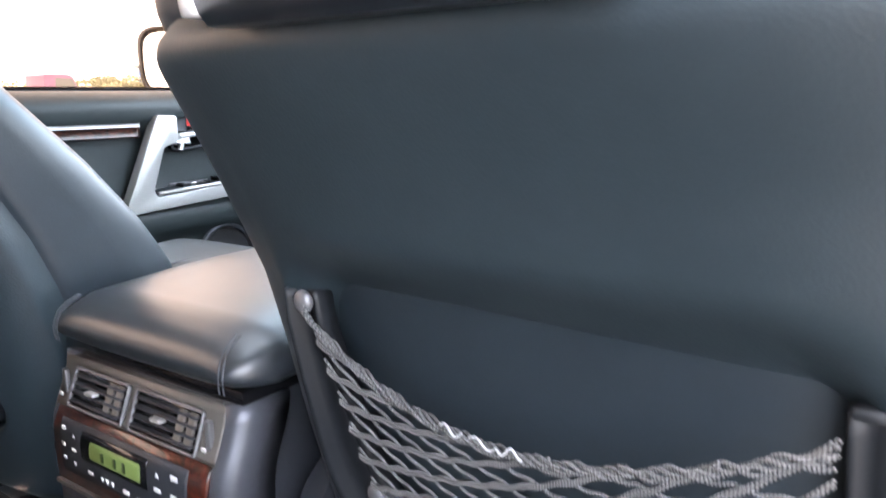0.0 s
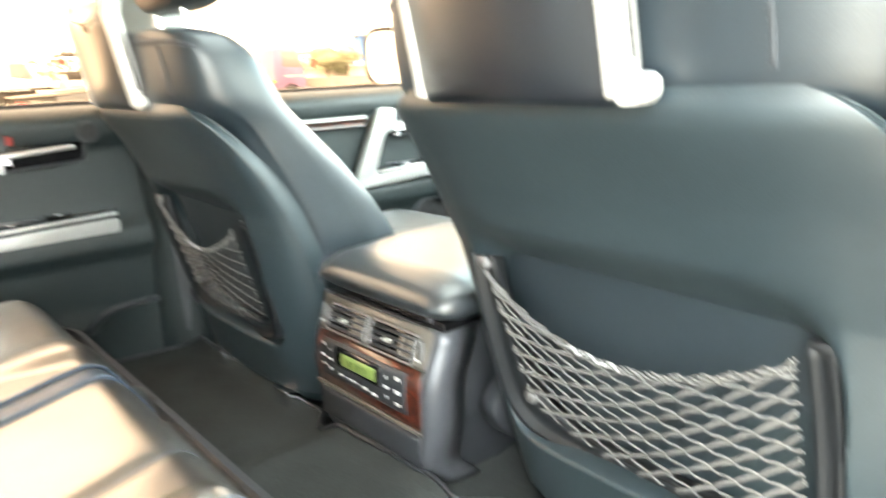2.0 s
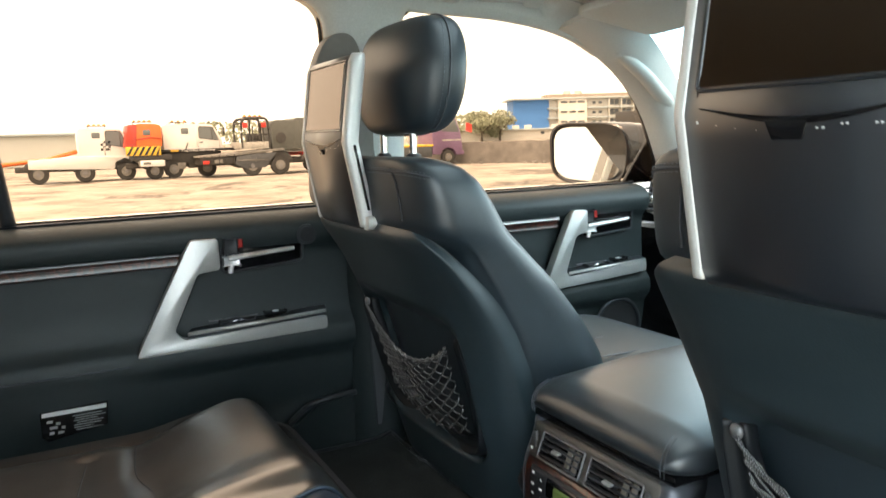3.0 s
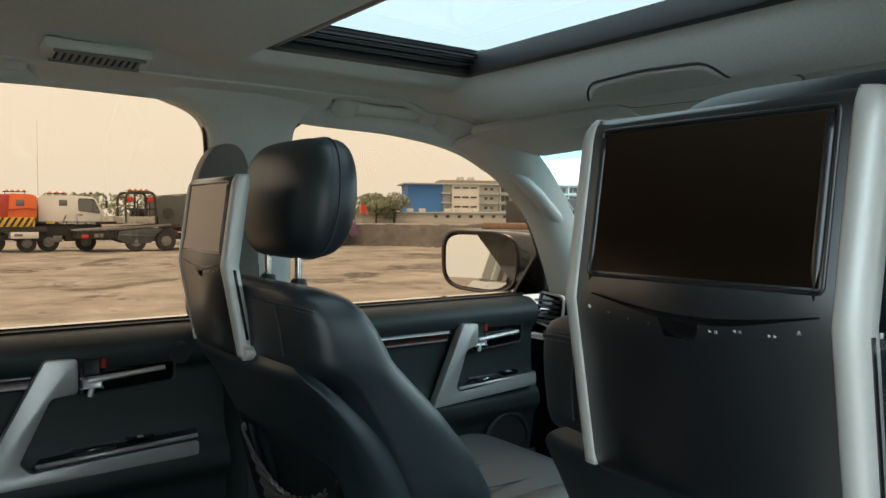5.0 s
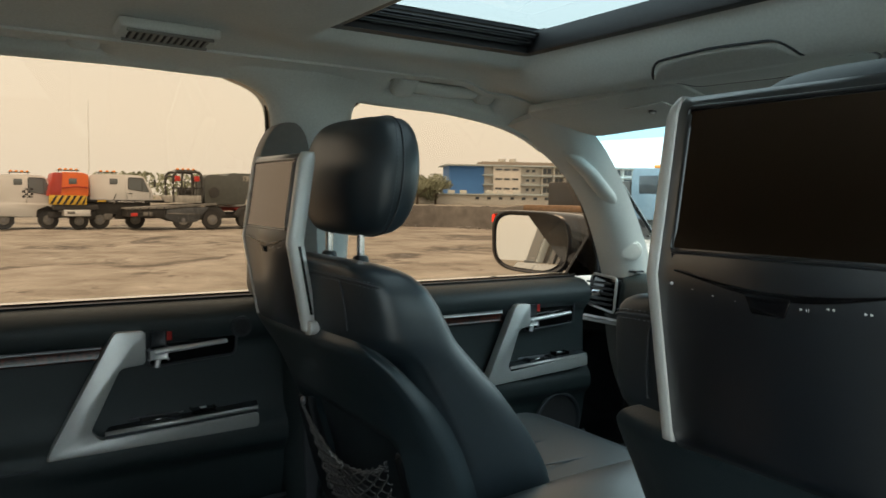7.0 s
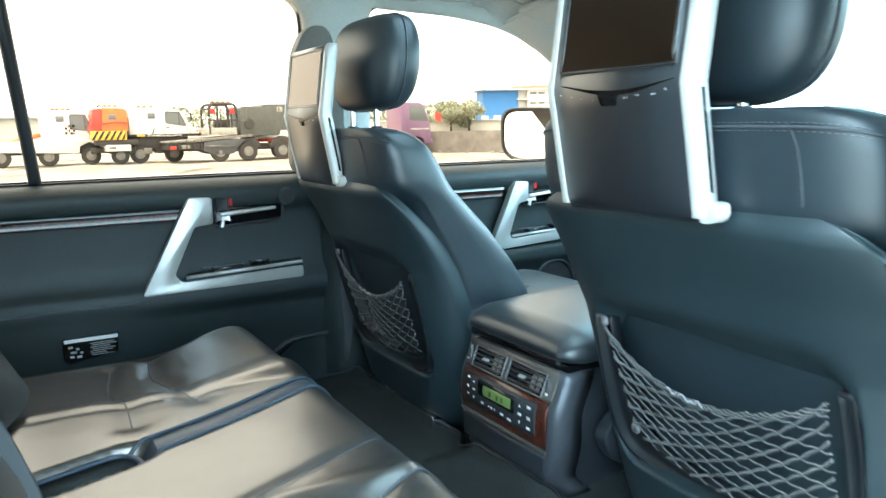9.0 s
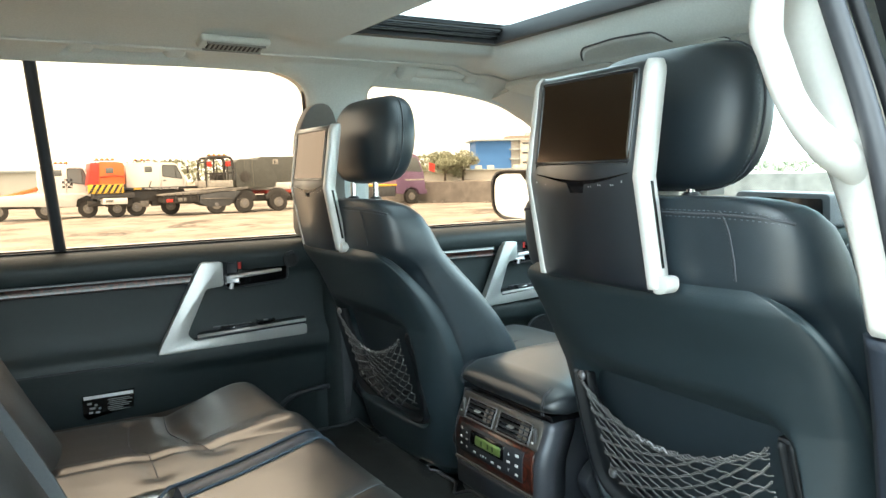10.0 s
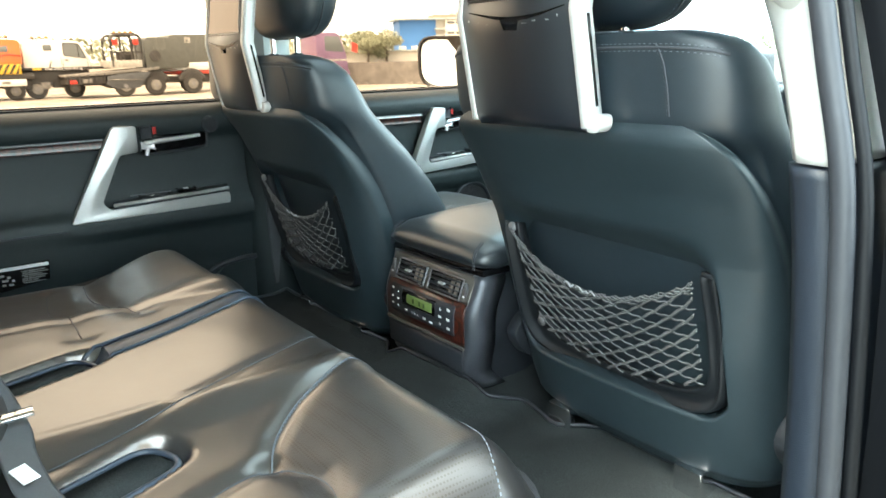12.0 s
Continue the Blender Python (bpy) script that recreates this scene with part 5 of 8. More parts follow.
def build_door(s, front, y0, y1):
    nm = "front" if front else "rear"
    t = thing(f"door_{1 + (not front) + (2 if s > 0 else 0)}", f"dark {nm} car door with satin silver pull handle and tinted glass", "car door", "car doors", kind="structure")
    trim_skin(s, y0, y1, "trim_panel", t)
    if front:
        pts = [(0.641, 1.060), (0.735, 1.262), (0.781, 1.260), (0.781, 1.205), (0.745, 1.196), (0.712, 1.105), (0.722, 1.090), (0.985, 1.108), (0.985, 1.078)]
        oy, arm1 = 0.93, 0.985
    else:
        pts = [(-0.330, 1.048), (-0.212, 1.272), (-0.158, 1.270), (-0.158, 1.207), (-0.203, 1.203), (-0.255, 1.092), (-0.238, 1.072), (0.062, 1.083), (0.062, 1.054)]
        oy, arm1 = 0.0, 0.062
    xf = 0.742
    build_pull(s, t, pts, xf, arm1)
    # strip of wood with a bright line above it
    a, b = y0 + 0.01, (0.705 if front else -0.232)
    part("wood_strip", bm_box(s * 0.770, s * 0.790, a, b, 1.219, 1.239, 0.004), WOOD, t, "narrow dark wood strip")
    part("bright_line", bm_box(s * 0.764, s * 0.782, a, b, 1.2395, 1.2465 if front else 1.2445, 0.002), SILVER if front else SILVERDARK, t, "thin satin bright line")
    # handle well and lever
    h0, h1 = (-0.150 + oy, 0.020 + oy)
    zo = 0.0 if not front else -0.010
    well = part("handle_well", bm_prism(rounded([(s * 0.768, h0, 1.196 + zo), (s * 0.768, h1, 1.206 + zo), (s * 0.768, h1 + 0.004, 1.272 + zo), (s * 0.768, h0, 1.274 + zo)], 0.012), (s * 0.02, 0, 0), 0.002), GLOSSBLACK, t, "black door handle well")
    part("well_rim", bm_tube([Vector((s * 0.766, p.y, p.z)) for p in rounded([(0, h0, 1.196 + zo), (0, h1, 1.206 + zo), (0, h1 + 0.004, 1.272 + zo), (0, h0, 1.274 + zo)], 0.012)], 0.003, 6, closed=True, up=(1, 0, 0)), PLASTIC, well)
    lev = part("inner_lever", bm_tube(spline([(s * 0.760, h0 + 0.012, 1.226 + zo), (s * 0.755, h0 + 0.06, 1.230 + zo), (s * 0.757, h1 - 0.02, 1.236 + zo)], 8), 0.0115, 12, flat=0.6, taper=lambda q: 1.0 - 0.3 * q), BRIGHTCHROME, t, "chrome inner door lever")
    part("lever_root", bm_box(s * 0.752, s * 0.772, h0 + 0.001, h0 + 0.034, 1.212 + zo, 1.230 + zo, 0.004), BRIGHTCHROME, lev)
    part("lever_link", bm_cyl((s * 0.756, h0 + 0.014, 1.196 + zo), (s * 0.756, h0 + 0.018, 1.214 + zo), 0.006, n=12), BRIGHTCHROME, lev)
    lock = part("lock_knob", bm_box(s * 0.757, s * 0.770, h0 + 0.004, h0 + 0.032, 1.236 + zo, 1.266 + zo, 0.004), PLASTIC, t, "black lock knob with red mark")
    part("red_mark", bm_box(s * 0.7565, s * 0.766, h0 + 0.034, h0 + 0.043, 1.247 + zo, 1.264 + zo, 0.001, 1), RED, lock)
    # armrest tray with switch and bright edge
    z0 = 1.082 if not front else 1.098
    ya = (-0.232 if not front else 0.722)
    tray = part("armrest_tray", bm_prism(rounded([(s * 0.748, ya, z0 + 0.002), (s * 0.748, arm1, z0 + 0.014), (s * 0.792, arm1 + 0.01, z0 + 0.018), (s * 0.792, ya + 0.02, z0 + 0.008)], 0.006), (0, 0, -0.03), 0.003), PLASTIC, t, "dark grey armrest tray")
    part("tray_edge", bm_tube([(s * 0.746, ya + 0.002, z0 + 0.001), (s * 0.745, (ya + arm1) / 2, z0 + 0.006), (s * 0.746, arm1 - 0.002, z0 + 0.011)], 0.0042, 8), SILVER, tray)
    part("ashtray_lid", bm_box(s * 0.757, s * 0.785, ya + 0.07, ya + 0.14, z0 + 0.006, z0 + 0.0125, 0.003), PLASTIC, tray)
    part("ashtray_tab", bm_tube([(s * 0.756, ya + 0.085, z0 + 0.011), (s * 0.753, ya + 0.10, z0 + 0.014), (s * 0.756, ya + 0.118, z0 + 0.0125)], 0.0022, 6), CHROME, tray)
    part("tray_line", bm_box(s * 0.776, s * 0.779, ya + 0.05, ya + 0.15, z0 + 0.0135, z0 + 0.016, 0.0008, 1), SILVERDARK, tray)
    sw = part("window_switch", bm_box(s * 0.762, s * 0.784, ya + 0.165, ya + 0.21, z0 + 0.009, z0 + 0.019, 0.003), GLOSSBLACK, tray, "black window switch")
    part("switch_mark", bm_box(s * 0.768, s * 0.778, ya + 0.183, ya + 0.194, z0 + 0.0188, z0 + 0.0198, 0.0003, 1), WHITE, sw)
    # seam under the armrest roll
    part("armrest_seam", bm_tube([(s * 0.7475, y0 + 0.01, 1.040), (s * 0.7465, (y0 + pts[0][0]) / 2, 1.036), (s * 0.748, pts[0][0] - 0.01, 1.034)], 0.002, 6), SEAM, t)
    # pocket lip at the foot of the door
    ly = 0.0 + (0.0 if not front else 0.86)
    part("pocket_lip", bm_tube(spline([(s * 0.765, ly - 0.03, 0.845), (s * 0.745, ly + 0.01, 0.885), (s * 0.735, ly + 0.06, 0.897), (s * 0.742, ly + 0.118, 0.897)], 8), 0.007, 8), PLASTIC, t)
    part("pocket_wall", bm_sheet(lambda u, v: (s * (0.765 - 0.02 * math.sin(math.pi * min(1, u + 0.2)) * v), ly - 0.03 + 0.15 * u, 0.77 + (0.075 + 0.045 * smooth01(u, 0, 0.5)) * v), 14, 8, 0.006), TRIM, t)
    if front:
        pts = [Vector((s * 0.762, 0.90 + 0.075 * math.cos(a), 0.93 + 0.075 * math.sin(a))) for a in [2 * math.pi * k / 40 for k in range(40)]]
        spk = part("speaker_ring", bm_tube(pts, 0.006, 8, closed=True, up=(1, 0, 0)), PLASTIC, t, "round speaker ring")
        part("speaker_grille", bm_cyl((s * 0.764, 0.90, 0.93), (s * 0.78, 0.90, 0.93), 0.073, n=32), GRILLE, spk)
    else:
        tw = part("tweeter", bm_cyl((s * 0.750, 0.030, 1.262), (s * 0.775, 0.030, 1.262), 0.021, 0.024, 24, 0.003), PLASTIC, t, "round door tweeter")
        part("tweeter_grille", bm_cyl((s * 0.7485, 0.030, 1.262), (s * 0.752, 0.030, 1.262), 0.015, n=20), GRILLE, tw)
    # outer skin below the belt
    part("outer_skin", bm_sheet(lambda u, v: (s * (0.955 + 0.025 * math.sin(math.pi * v) - 0.085 * smooth01(v, 0.86, 1.0)), y0 + (y1 - y0) * u, 0.55 + 0.765 * v), 12, 24, 0.01), PAINT, t, "glossy black outer door skin")
    part("belt_moulding", bm_box(s * 0.848, s * 0.868, y0, y1, 1.306, 1.322, 0.004), CHROME, t, "chrome belt moulding")
    part("belt_seal", bm_box(s * 0.824, s * 0.848, y0 + 0.002, y1 - 0.002, 1.302, 1.318, 0.005), RUBBER, t)
    return t


GRILLE = material("speaker_mesh", (0.02, 0.02, 0.022), 0.7, bump=0.9, bump_scale=900)


def glass_pane(name, s, outline, mat, t, x_off=0.0):
    bm = bmesh.new()
    bm.faces.new([bm.verts.new((s * (side_x(z) + x_off), y, z)) for y, z in outline])
    bmesh.ops.triangulate(bm, faces=bm.faces)
    ob = part(name, bm, mat, t)
    return ob


def frame_tube(name, s, pts, w, d, mat, t, lean=0.0, label=""):
    p = spline([(s * (side_x(z) + lean), y, z) for y, z in pts], 8)
    return part(name, bm_tube(p, w, 8, flat=d / w, up=(1, 0, 0.3)), mat, t, label)


FRONT_EDGE = [(0.330, 1.750), (0.50, 1.745), (0.63, 1.730), (0.762, 1.690), (0.882, 1.614), (0.990, 1.518), (1.078, 1.39), (1.105, 1.315)]


def build_left_side():
    rear = build_door(-1, False, -1.02, 0.128)
    front = build_door(-1, True, 0.200, 1.005)
    glass_pane("glass", -1, [(-1.02, 1.31), (0.105, 1.31), (0.085, 1.73), (0.04, 1.786), (-1.02, 1.786)], GLASS_SIDE, rear)
    glass_pane("glass", -1, [(0.22, 1.31)] + [(1.105, 1.315)] + FRONT_EDGE[-2::-1] + [(0.20, 1.75)], GLASS_SIDE, front)
    frame_tube("window_frame", -1, [(-1.02, 1.774), (-0.4, 1.774), (-0.01, 1.769), (0.058, 1.740), (0.082, 1.68), (0.094, 1.5), (0.106, 1.31)], 0.009, 0.008, RUBBER, rear, 0.012, "dark window seal")
    frame_tube("glass_divider", -1, [(-0.565, 1.762), (-0.545, 1.55), (-0.522, 1.31)], 0.0135, 0.010, PLASTIC, rear, -0.002, "black upright bar dividing the glass")
    frame_tube("window_frame", -1, [(0.285, 1.31), (0.27, 1.5), (0.246, 1.68), (0.262, 1.732), (0.33, 1.750)] + [(y, z + 0.008) for y, z in FRONT_EDGE[1:]], 0.012, 0.010, RUBBER, front, 0.012, "dark window seal")
    # warning label on the rear door
    lab = thing("warning_label", "small black and white printed label on the rear door trim", "label")
    o = [(-0.7515, y, z) for y, z in ((-0.505, 0.925), (-0.495, 0.915), (-0.392, 0.930), (-0.388, 0.975), (-0.505, 0.972))]
    part("label_card", bm_prism(o, (0.004, 0, 0), 0.0005, 1), GLOSSBLACK, lab)
    def lab_bar(y0, y1, z0, z1, ink):
        part("print_bar", bm_box(-0.7475, -0.7465, y0, y1, z0, z1, 0.0002, 1), ink, lab)
    lab_bar(-0.502, -0.391, 0.9635, 0.9715, WHITE)
    for k, (a, b) in enumerate(((0.0, 0.9), (0.05, 1.0), (0.0, 0.75), (0.1, 0.95), (0.0, 0.85), (0.0, 0.6), (0.05, 0.9))):
        lab_bar(-0.450 + 0.055 * a, -0.450 + 0.056 * b, 0.9565 - 0.0046 * k, 0.9580 - 0.0046 * k, PRINTGREY)
    for y, z, w in ((-0.490, 0.953, 0.010), (-0.476, 0.948, 0.007), (-0.484, 0.941, 0.013), (-0.468, 0.939, 0.006), (-0.488, 0.931, 0.008), (-0.473, 0.930, 0.010)):
        lab_bar(y - w / 2, y + w / 2, z - 0.0024, z + 0.0024, PRINTGREY)


build_left_side()

# ---- pillars, rails and windscreen ----


def pillar(name, rows, label, mat=None):
    """A lofted pillar trim from rows of (outer rear, inner rear, inner front, outer front) corner points."""
    rings = []
    for a, b, c, d in rows:
        a, b, c, d = Vector(a), Vector(b), Vector(c), Vector(d)
        m = (b + c) / 2 + ((b - a) + (c - d)) * 0.10
        rings.append([a, a.lerp(b, 0.7), b.lerp(m, 0.25) * 1.0, m, c.lerp(m, 0.25), d.lerp(c, 0.7), d])
    out = []
    for k in range(len(rings[0])):
        out.append(spline([r[k] for r in rings], 6))
    rings = [[col[i] for col in out] for i in range(len(out[0]))]
    p = part(name, bm_loft(rings), mat or PILLAR, None, angle=60)
    return tagged(p, label, "pillar", kind="structure")


def b_pillar(s):
    def row(z, y0, y1, depth):
        x = side_x(z)
        return ((s * (x + 0.02), y0, z), (s * (x - depth), y0 + 0.012, z), (s * (x - depth), y1 - 0.012, z), (s * (x + 0.02), y1, z))
    if s < 0:
        pillar("pillar_left", [row(1.31, 0.098, 0.293, 0.05), row(1.45, 0.092, 0.283, 0.045), row(1.60, 0.083, 0.267, 0.04), row(1.675, 0.076, 0.257, 0.036), row(1.712, 0.064, 0.259, 0.034), row(1.735, 0.036, 0.274, 0.036), row(1.752, -0.015, 0.305, 0.042), row(1.77, -0.06, 0.36, 0.05)],
               "pale grey upper door pillar trim", HEADLINER)
        pillar("pillar_foot_left", [((-0.87, 0.13, z), (-0.775, 0.145, z), (-0.775, 0.29, z), (-0.87, 0.30, z)) for z in (0.74, 0.9, 1.1, 1.31)], "dark lower door pillar trim", TRIM)


b_pillar(-1)


BELTCOVER = material("taupe_belt_cover", (0.21, 0.195, 0.175), 0.55, noise_scale=90, amount=0.08, large=0.1, bump=0.1, bump_scale=700)


def belt_cover():
    t = thing("belt_guide_cover", "dark rounded seat belt guide cover on the door pillar", "belt guide")
    o = rounded([(-0.785, 0.048, 1.312), (-0.785, 0.19, 1.312), (-0.745, 0.175, 1.54), (-0.722, 0.135, 1.676), (-0.722, 0.074, 1.672), (-0.745, 0.046, 1.60)], 0.045, 6)
    part("cover", bm_prism(o, (0.040, 0, 0), 0.018, 4), BELTCOVER, t)
    part("belt", bm_tube(spline([(-0.735, 0.16, 1.50), (-0.752, 0.18, 1.2), (-0.765, 0.20, 0.80)], 8), 0.024, 10, flat=0.06, up=(1, 0, 0)), BELT, t, "grey woven seat belt")


belt_cover()


def a_pillar(s):
    outer = [Vector((s * 0.712, 0.66, 1.712)), Vector((s * 0.714, 0.70, 1.700)), Vector((s * 0.719, 0.755, 1.677)), Vector((s * 0.738, 0.876, 1.608)), Vector((s * 0.766, 0.984, 1.515)), Vector((s * 0.800, 1.074, 1.390)), Vector((s * 0.815, 1.12, 1.30))]
    inner = [Vector((s * 0.56, 0.70, 1.755)), Vector((s * 0.585, 0.77, 1.735)), Vector((s * 0.615, 0.845, 1.705)), Vector((s * 0.655, 0.945, 1.645)), Vector((s * 0.69, 1.06, 1.54)), Vector((s * 0.712, 1.16, 1.40)), Vector((s * 0.715, 1.20, 1.29))]
    bulge = Vector((-s * 0.75, -0.62, -0.18)).normalized()

    def f(u, v):
        o, i = so[int(round(v * (len(so) - 1)))], si[int(round(v * (len(si) - 1)))]
        return o.lerp(i, u) + bulge * (0.030 * math.sin(math.pi * u))
    so, si = spline(outer, 8), spline(inner, 8)
    p = part("pillar_front_left" if s < 0 else "pillar_front_right", bm_sheet(f, 12, len(so) - 1, 0.012), PILLAR)
    tagged(p, "pale grey windscreen pillar trim", "pillar", kind="structure")
    # grab handle moulded on the pillar
    g = thing("pillar_grab_handle", "pale grey moulded grab handle on the windscreen pillar", "grab handle")
    def on(v, u, out):
        return Vector(f(u, v)) + bulge * out
    part("grip", bm_tube(spline([on(0.41, 0.32, -0.014), on(0.45, 0.36, 0.006), on(0.50, 0.41, 0.018), on(0.55, 0.47, 0.022), on(0.60, 0.53, 0.016), on(0.645, 0.59, 0.0), on(0.665, 0.62, -0.012)], 10), 0.022, 16, flat=0.75), PILLAR, g)
    for v, u in ((0.42, 0.33), (0.655, 0.61)):
        part("mount_cover", bm_tube([on(v - 0.015, u - 0.02, 0.002), on(v, u, 0.006), on(v + 0.015, u + 0.02, 0.002)], 0.013, 12, flat=0.7), PILLAR, g)
    sp = thing("pillar_tweeter", "round pale grey speaker on the pillar foot", "speaker")
    c = on(0.83, 0.68, 0.0)
    part("housing", bm_cyl(c - bulge * 0.01, c + bulge * 0.016, 0.034, 0.029, 28, 0.004), PILLAR, sp)
    part("grille", bm_cyl(c + bulge * 0.0155, c + bulge * 0.018, 0.021, n=24), PILLAR, sp)


a_pillar(-1)
a_pillar(1)


def build_windscreen():
    t = thing("windscreen", "curved windscreen with a blue shade band at its top", "windscreen")

    def f(u, v):
        x = (-0.665 - 0.11 * v) + 2 * (0.665 + 0.11 * v) * u
        y = 0.86 + 0.52 * v + 0.05 * (1 - (2 * u - 1) ** 2)
        return (x, y, 1.735 - 0.425 * v)
    part("pane", bm_sheet(lambda u, v: f(u, 0.19 + 0.81 * v), 16, 10), GLASS_FRONT, t)
    part("shade_band", bm_sheet(lambda u, v: f(u, 0.13 * v), 16, 3), GLASS_BAND, t, "blue tinted shade band")
    part("shade_edge", bm_sheet(lambda u, v: f(u, 0.13 + 0.06 * v), 16, 2), GLASS_FADE, t)
    for u in (0.0, 1.0):
        part("black_border", bm_tube([f(u, v / 12) for v in range(13)], 0.006, 6), GLOSSBLACK, t)
    part("black_border", bm_tube([f(u / 12, 1.0) for u in range(13)], 0.02, 6), GLOSSBLACK, t)


build_windscreen()


def build_visor(s):
    t = thing("sun_visor", "grey fabric sun visor folded against the roof", "sun visor", "sun visors")
    m = Matrix.Translation((s * 0.385, 0.735, 1.708)) @ pose(0, 0, 0, -11, s * 2.0, 0)
    o = rounded([(-0.215, -0.110, 0), (0.215, -0.110, 0), (0.205, 0.10, 0), (-0.205, 0.112, 0)], 0.03, 5)
    bm = bm_prism(o, (0, 0, 0.018), 0.006, 3)
    bm.transform(m)
    part("flap", bm, HEADLINER, t)
    o = rounded([(0.02, -0.045, 0), (0.13, -0.045, 0), (0.13, 0.045, 0), (0.02, 0.045, 0)], 0.008, 3)
    bm = bm_prism([Vector((p.x, p.y, -0.004)) for p in o], (0, 0, 0.003))
    bm.transform(m)
    part("mirror_cover", bm, HEADLINER, t)
    bm = bm_cyl((0.075, -0.01, -0.008), (0.075, -0.01, -0.004), 0.008, n=14)
    bm.transform(m)
    part("warning_print", bm, SILVERDARK, t)


build_visor(-1)
build_visor(1)


def roof_fitting():
    # folding grab handles over the windows, each lying in its hollow between two hinge blocks
    for y, h in ((0.452, 0.128), (-0.368, 0.120)):
        t = thing("roof_grab_handle", "grey folding grab handle above the window", "grab handle", "roof grab handles")
        dz = 0.0 if y > 0 else 0.022
        dx = 0.0 if y > 0 else 0.022
        pts = [(-0.648, y - h, 1.780), (-0.651, y - h + 0.02, 1.769), (-0.655, y - h + 0.05, 1.763), (-0.657, y, 1.760), (-0.655, y + h - 0.05, 1.763), (-0.651, y + h - 0.02, 1.769), (-0.648, y + h, 1.780)]
        part("grip", bm_tube([p + Vector((dx, 0, 0.002 + dz)) for p in spline(pts, 8)], 0.0165, 12, flat=0.6, up=(0.55, 0, -0.83)), HEADLINER, t)
        for e in (-1, 1):
            c = Vector((-0.652 + dx, y + e * (h - 0.022), 1.772 + dz))
            bm = bm_box(-0.030, 0.028, -0.026, 0.026, -0.022, 0.016, 0.014, 4)
            bm.transform(Matrix.Translation(c) @ pose(0, 0, 0, 0, -34, 0))
            part("hinge_block", bm, HEADLINER, t)
    # ceiling air outlet
    for s in (-1, 1):
        v = thing("ceiling_vent", "grey ceiling air outlet with slanted grey louvres", "air vent", "ceiling vents")
        x, zc = s * 0.532, 1.784
        m = pose(x, -0.160, zc, 0, s * 14, s * -4)
        bm = bm_box(-0.024, 0.024, -0.080, 0.080, -0.0055, 0.012, 0.006, 3)
        bm.transform(m)
        part("frame", bm, HEADLINER, v)
        bm = bm_box(-0.015, 0.015, -0.062, 0.062, -0.0085, -0.004, 0.001, 1)
        bm.transform(m)
        part("throat", bm, GRILLE, v)
        for k in range(12):
            bm = bm_box(-0.015, 0.015, -0.0036, 0.0036, -0.0098, -0.0085, 0.0004, 1)
            bm.transform(m @ Matrix.Translation((0, -0.058 + 0.0105 * k, 0)) @ pose(0, 0, 0, 14, 0, 0))
            part("louvre", bm, VENTGREY, v)
        for e in (-1, 1):
            bm = bm_box(e * 0.018 - 0.002, e * 0.018 + 0.002, -0.068, 0.068, -0.0112, -0.006, 0.001, 1)
            bm.transform(m)
            part("rim", bm, VENTGREY, v)
    # storage lid and lamp housing in front of the sunroof
    c = thing("overhead_console", "grey overhead console with a closed storage lid", "overhead console")
    o = rounded([(-0.115, 0.498, 0), (0.0, 0.492, 0), (0.115, 0.498, 0), (0.175, 0.60, 0), (0.165, 0.665, 0), (0.0, 0.675, 0), (-0.165, 0.665, 0), (-0.175, 0.60, 0)], 0.025, 5)
    def ceil_z(x, y):
        # underside of the thick headliner where it slopes
        k = (head_z(x, y + 0.004) - head_z(x, y - 0.004)) / 0.008
        return head_z(x, y) - 0.012 * (math.sqrt(1 + k * k) - 1)
    rings = []
    for k, (g, dz) in enumerate(((1.0, 0.012), (1.0, 0.002), (0.985, 0.0), (0.95, -0.0005))):
        rings.append([Vector((p.x * g, 0.59 + (p.y - 0.59) * g, ceil_z(p.x * g, 0.59 + (p.y - 0.59) * g) + dz - 0.002)) for p in o])
    part("lid", bm_loft(rings), HEADLINER, c)
    part("lid_gap", bm_tube([Vector((p.x * 1.01, 0.59 + (p.y - 0.59) * 1.015, ceil_z(p.x * 1.01, 0.59 + (p.y - 0.59) * 1.015))) for p in o], 0.0022, 6, closed=True), PLASTIC, c)
    part("lamp_bar", bm_box(-0.10, 0.10, 0.765, 0.80, 1.700, 1.725, 0.008, 3), HEADLINER, c)


roof_fitting()

# ---- dashboard ----


